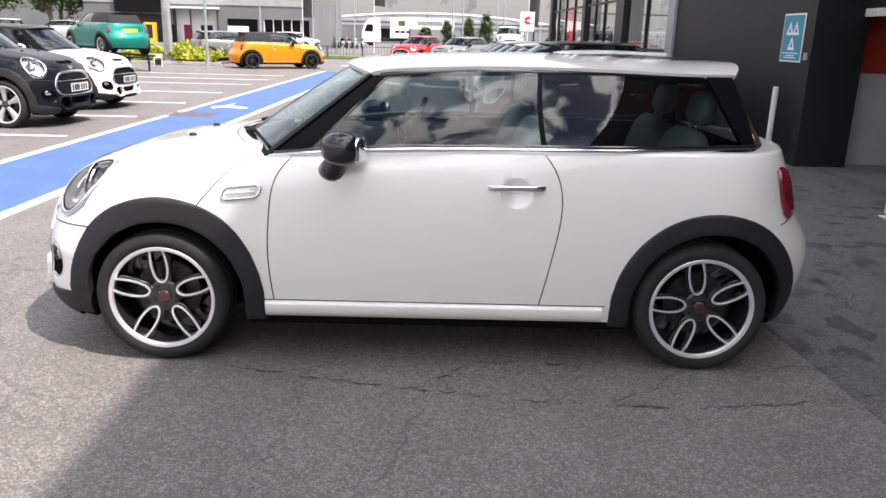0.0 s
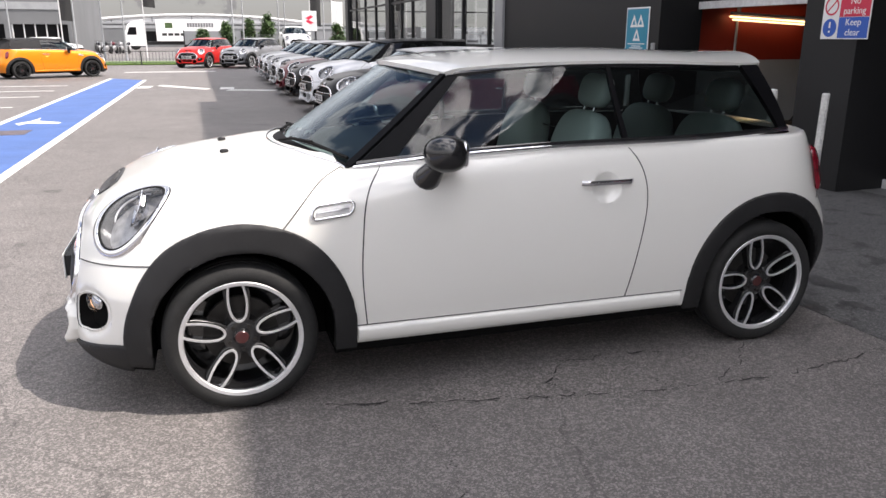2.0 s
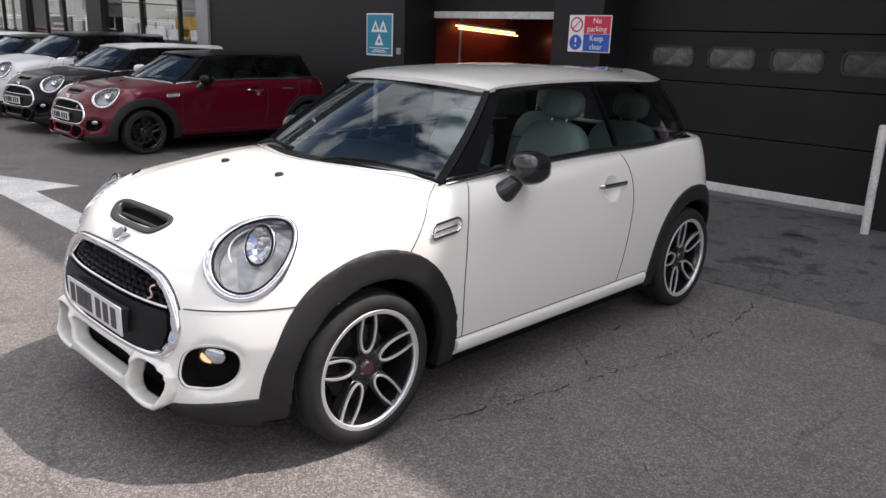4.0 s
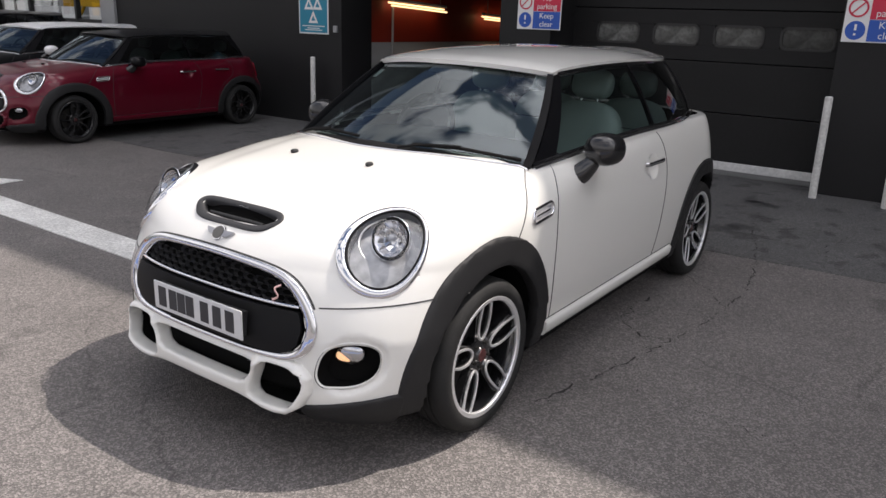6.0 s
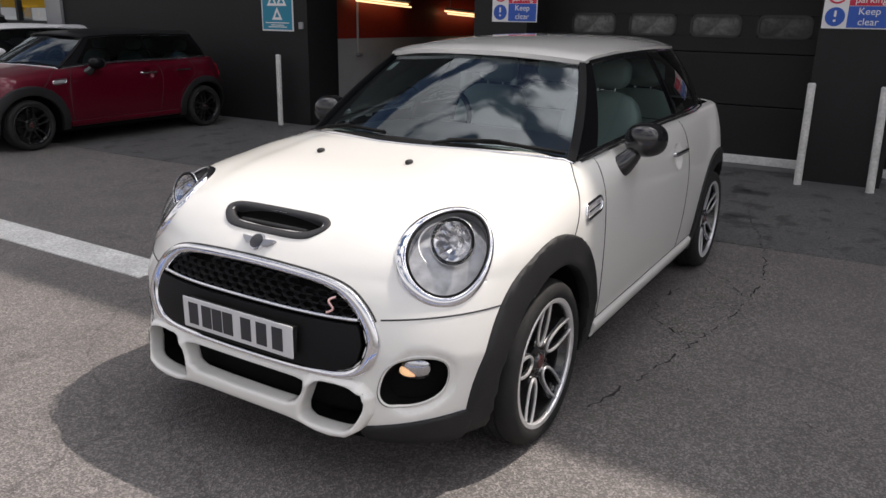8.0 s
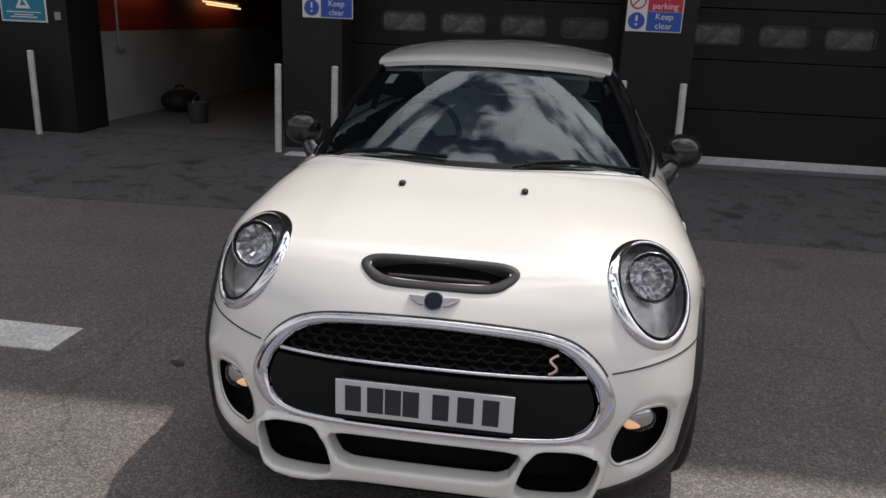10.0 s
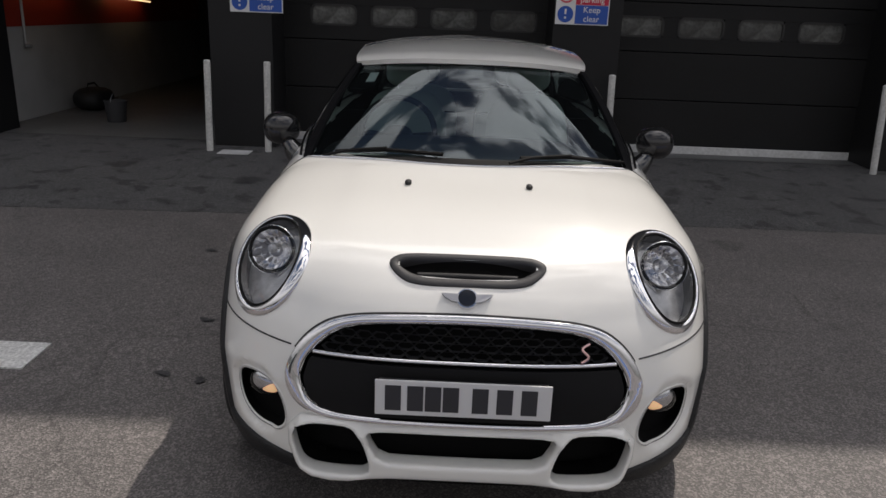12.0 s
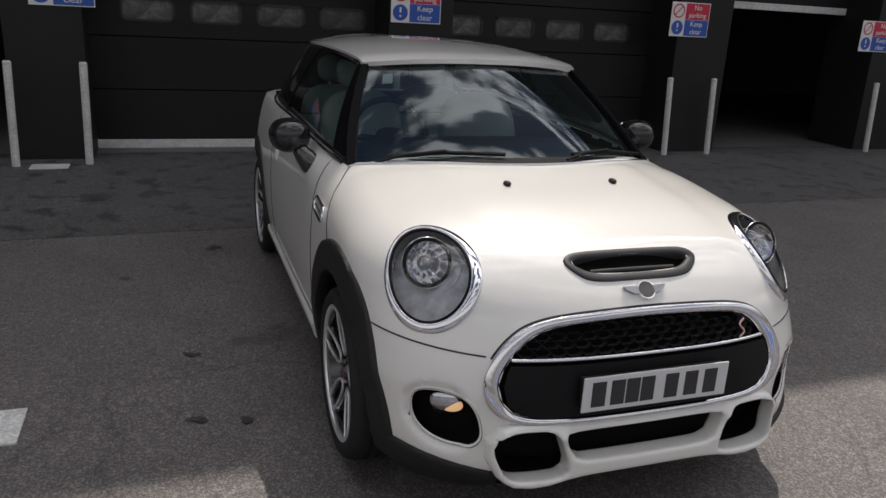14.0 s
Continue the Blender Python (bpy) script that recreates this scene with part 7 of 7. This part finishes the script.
# motorbikes
def motorbike(m, mat, label):
    b = thing("motorbike", label, "motorbike", m, group="row of motorbikes")
    for x in (-0.7, 0.7):
        w = lathe([(0.20, -0.05), (0.30, -0.06), (0.31, 0.0), (0.30, 0.06), (0.20, 0.05), (0.20, -0.05)], 20, "tyre")
        w.transform(Matrix.Translation((x, 0, 0.31)))
        part("wheel", w, RUBBER, b, "black tyre")
    part("tank", blob(-0.1, 0, 0.85, 0.32, 0.16, 0.15, 2.4), mat, b)
    part("seat", blob(0.45, 0, 0.82, 0.35, 0.13, 0.06, 2.6), TRIM, b, "black seat")
    part("engine", blob(0.0, 0, 0.48, 0.30, 0.18, 0.22, 3.0), LAMP_GREY, b, "grey engine")
    part("fork", sweep(np.array([(-0.72, 0, 0.31), (-0.45, 0, 1.05)]), np.tile((0, 1, 0), (2, 1)), 0.16, 0.05, False, 8), CHROME, b, "steel fork")
    part("handlebar", sweep(np.array([(-0.32, -0.36, 1.08), (-0.45, 0, 1.06), (-0.32, 0.36, 1.08)]), np.tile((0, 0, 1), (3, 1)), 0.03, 0.03, False, 6), TRIM, b, "black handlebar")


for k in range(12):
    motorbike(pose(-13.6 + 0.62 * k, 75 + 0.1 * (k % 3), 0, 0, 0, 70 + 7 * (k % 4)), (NIGHT, MAROON, SILVER, DEEP)[k % 4], "motorbike in a row before the far dealership")

# ---- far buildings ----
def hall(name, label, x0, y0, x1, y1, h, mat, openings=(), bands=(), roof=None):
    """A house with a front towards -y: wall, roof, openings with depth, bands."""
    b = thing(name, label, "building", pose((x0 + x1) / 2, y0, 0))
    w = (x1 - x0) / 2
    cuts = sorted(openings)
    x = -w
    for a, c, z0, z1, _ in cuts:
        if a > x:
            part("wall_panel", box(x, 0, 0, a, 0.3, h), mat, b)
        if z1 < h:
            part("lintel", box(a, 0, z1, c, 0.3, h), mat, b)
        if z0 > 0:
            part("parapet", box(a, 0, 0, c, 0.3, z0), mat, b)
        x = c
    part("wall_panel", box(x, 0, 0, w, 0.3, h), mat, b)
    part("body_wall", box(-w, 0.7, 0, w, y1 - y0, h - 0.05), mat, b)
    part("roof", box(-w - 0.15, -0.15, h, w + 0.15, y1 - y0, h + 0.25), roof or GREY_METAL, b, "flat roof edge")
    for a, c, z0, z1, m in cuts:
        part("opening", box(a - 0.02, 0.32, z0, c + 0.02, 0.36, z1 + 0.02), m, b, "recessed opening")
    for z, t, m in bands:
        part("band", box(-w, -0.06, z, w, -0.004, z + t), m, b, "horizontal band")
    return b


deal = hall("dealership", "grey clad dealership with a dark gateway and white entrance", -27.3, 62, -9.5, 82, 7.5, FAR_GREY,
            [(-5.9, -2.3, 0, 2.5, DARK_VOID), (-2.0, 1.5, 0, 2.9, WHITE_WALL), (2.2, 4.6, 1.1, 2.3, NIGHT), (5.05, 8.65, 0.9, 2.3, NIGHT)],
            [(3.3, 0.5, GREY_METAL), (5.6, 0.12, GREY_METAL)])
part("sign_board", box(-6.4, -0.35, 2.6, -2.4, -0.07, 5.2, 0.02), NIGHT, deal, "large black sign board")
for x in (-1.9, -0.7, 0.5, 1.4):
    part("entrance_post", box(x, 0.02, 0, x + 0.09, 0.14, 2.9), FRAME, deal, "dark entrance frame")
for k in range(5):
    part("window_bar", box(5.05 + 0.72 * k, 0.1, 0.9, 5.12 + 0.72 * k, 0.2, 2.3), RAIL_WHITE, deal, "white window bar")
part("awning", box(-2.2, -1.2, 2.95, 1.7, -0.07, 3.1, 0.02), RAIL_WHITE, deal, "white awning over the entrance")
for x, m, w in ((-23.4, MAROON, 0.22), (-20.2, NIGHT, 0.4), (-18.9, MAROON, 0.25), (-17.4, NIGHT, 0.45), (-15.0, RAIL_WHITE, 0.8)):
    item = thing("display_stand", "upright display stand before the dealership", "stand", pose(x, 60.6, 0))
    part("panel", box(-w, -0.05, 0.25, w, 0.05, 1.75, 0.02), m, item)
    part("foot", box(-w * 0.7, -0.2, 0, w * 0.7, 0.2, 0.25, 0.02), FRAME, item, "dark foot")


def broad_tree(x, y, h, r, seed):
    t = thing("tree", "broad dark green tree beside the far dealership", "tree", pose(x, y, 0))
    part("trunk", bm_mesh(cyl_bm(0, 0, 0, h * 0.7, 0.22, 12, r2=0.07), "trunk", True, 40), BARK, t)
    rnd = random.Random(seed)
    lobes = []
    for k in range(26):
        a, e = rnd.uniform(0, 6.28), rnd.uniform(-0.5, 1.3)
        d = r * rnd.uniform(0.45, 0.95)
        lobes.append((d * math.cos(a) * math.cos(e), d * math.sin(a) * math.cos(e), h * 0.62 + d * math.sin(e) * 0.8))
    for k in range(7):
        part("limb", sweep(np.array([(0, 0, h * (0.28 + 0.05 * k)), lobes[k]]), np.tile((0, 0.3, 1), (2, 1)), 0.09, 0.09, False, 6), BARK, t)

    def place(q):
        c = lobes[q.randrange(26)]
        return tuple(c[i] + q.gauss(0, 1) * r * 0.17 for i in range(3))
    part("crown", leaf_mass(seed, 4200, place, 0.22), LEAF_GREEN, t, "loose dark green crown")


for k, (x, y, h, r) in enumerate(((-35.5, 64, 6.5, 2.6), (-31.0, 66, 6.0, 2.4), (-29.2, 60.5, 5.6, 1.8))):
    broad_tree(x, y, h, r, 90 + k)
small_car(pose(-31.6, 57.6, 0.42, 0, 0, 20), "white hatchback on the far forecourt", PLAIN_WHITE, PLAIN_WHITE, NIGHT)
small_car(pose(-27.0, 57.0, 0.42, 0, 0, 10), "silver hatchback on the far forecourt", SILVER, SILVER, NIGHT)
structure("wall_far", box(-60, 84, 0, -27.5, 84.3, 5.0), FAR_GREY, "grey wall far behind the trees", "wall")
kiosk = thing("vending_cabinet", "yellow cabinet beside the dark gateway", "cabinet", pose(-21.95, 61.2, 0))
part("case", box(-0.40, -0.35, 0, 0.40, 0.35, 1.85, 0.03), YELLOW, kiosk)
part("screen", box(-0.28, -0.365, 0.7, 0.28, -0.352, 1.7), FRAME, kiosk, "dark window")
hall("warehouse", "long low grey warehouse beyond the far road", -70, 120, 20, 150, 3.2, FAR_GREY, [(-30 + 9 * k, -25.5 + 9 * k, 0.3, 2.2, NIGHT) for k in range(8)], [(2.6, 0.4, GREY_METAL)])
# arched hall
arch = thing("arched_hall", "white arched warehouse roof on the skyline", "building", pose(0, 160, 0))
xs = np.linspace(-34, 34, 40)
zs = 5.4 - 3.4 * (xs / 34) ** 2
v = [(x, y, z) for y in (0, 30) for x, z in zip(xs, zs)] + [(x, y, 0) for y in (0, 30) for x in xs]
n = len(xs)
f = [(i, i + 1, n + i + 1, n + i) for i in range(n - 1)] + [(i, 2 * n + i, 2 * n + i + 1, i + 1) for i in range(n - 1)]
part("shell", mesh_of("shell", v, f), WHITE_WALL, arch)
part("roof_edge", sweep(np.stack([xs, 0 * xs - 0.3, zs + 0.1], -1), np.tile((0, 0, 1), (n, 1)), 0.5, 0.5, False, 8), RAIL_WHITE, arch, "white curved roof edge")
for k in range(9):
    part("roof_rib", box(-30 + 7.2 * k, -0.2, 0, -29.8 + 7.2 * k, -0.02, float(np.interp(-30 + 7.2 * k, xs, zs)) - 0.1), GREY_METAL, arch, "grey rib")
hall("sheds", "white and grey sheds at the end of the yard", 20, 110, 60, 130, 2.6, WHITE_WALL, [(-12, -6, 0, 2.0, FAR_GREY)], [(2.2, 0.2, GREY_METAL)])
structure("backdrop_trees", leaf_mass(91, 9000, lambda q: (q.uniform(-120, 120), 200 + q.uniform(0, 12), (2.5 + 1.6 * math.sin(q.random() * 3)) * q.random()), 0.9), LEAF_GREEN, "far belt of trees on the skyline", "trees")
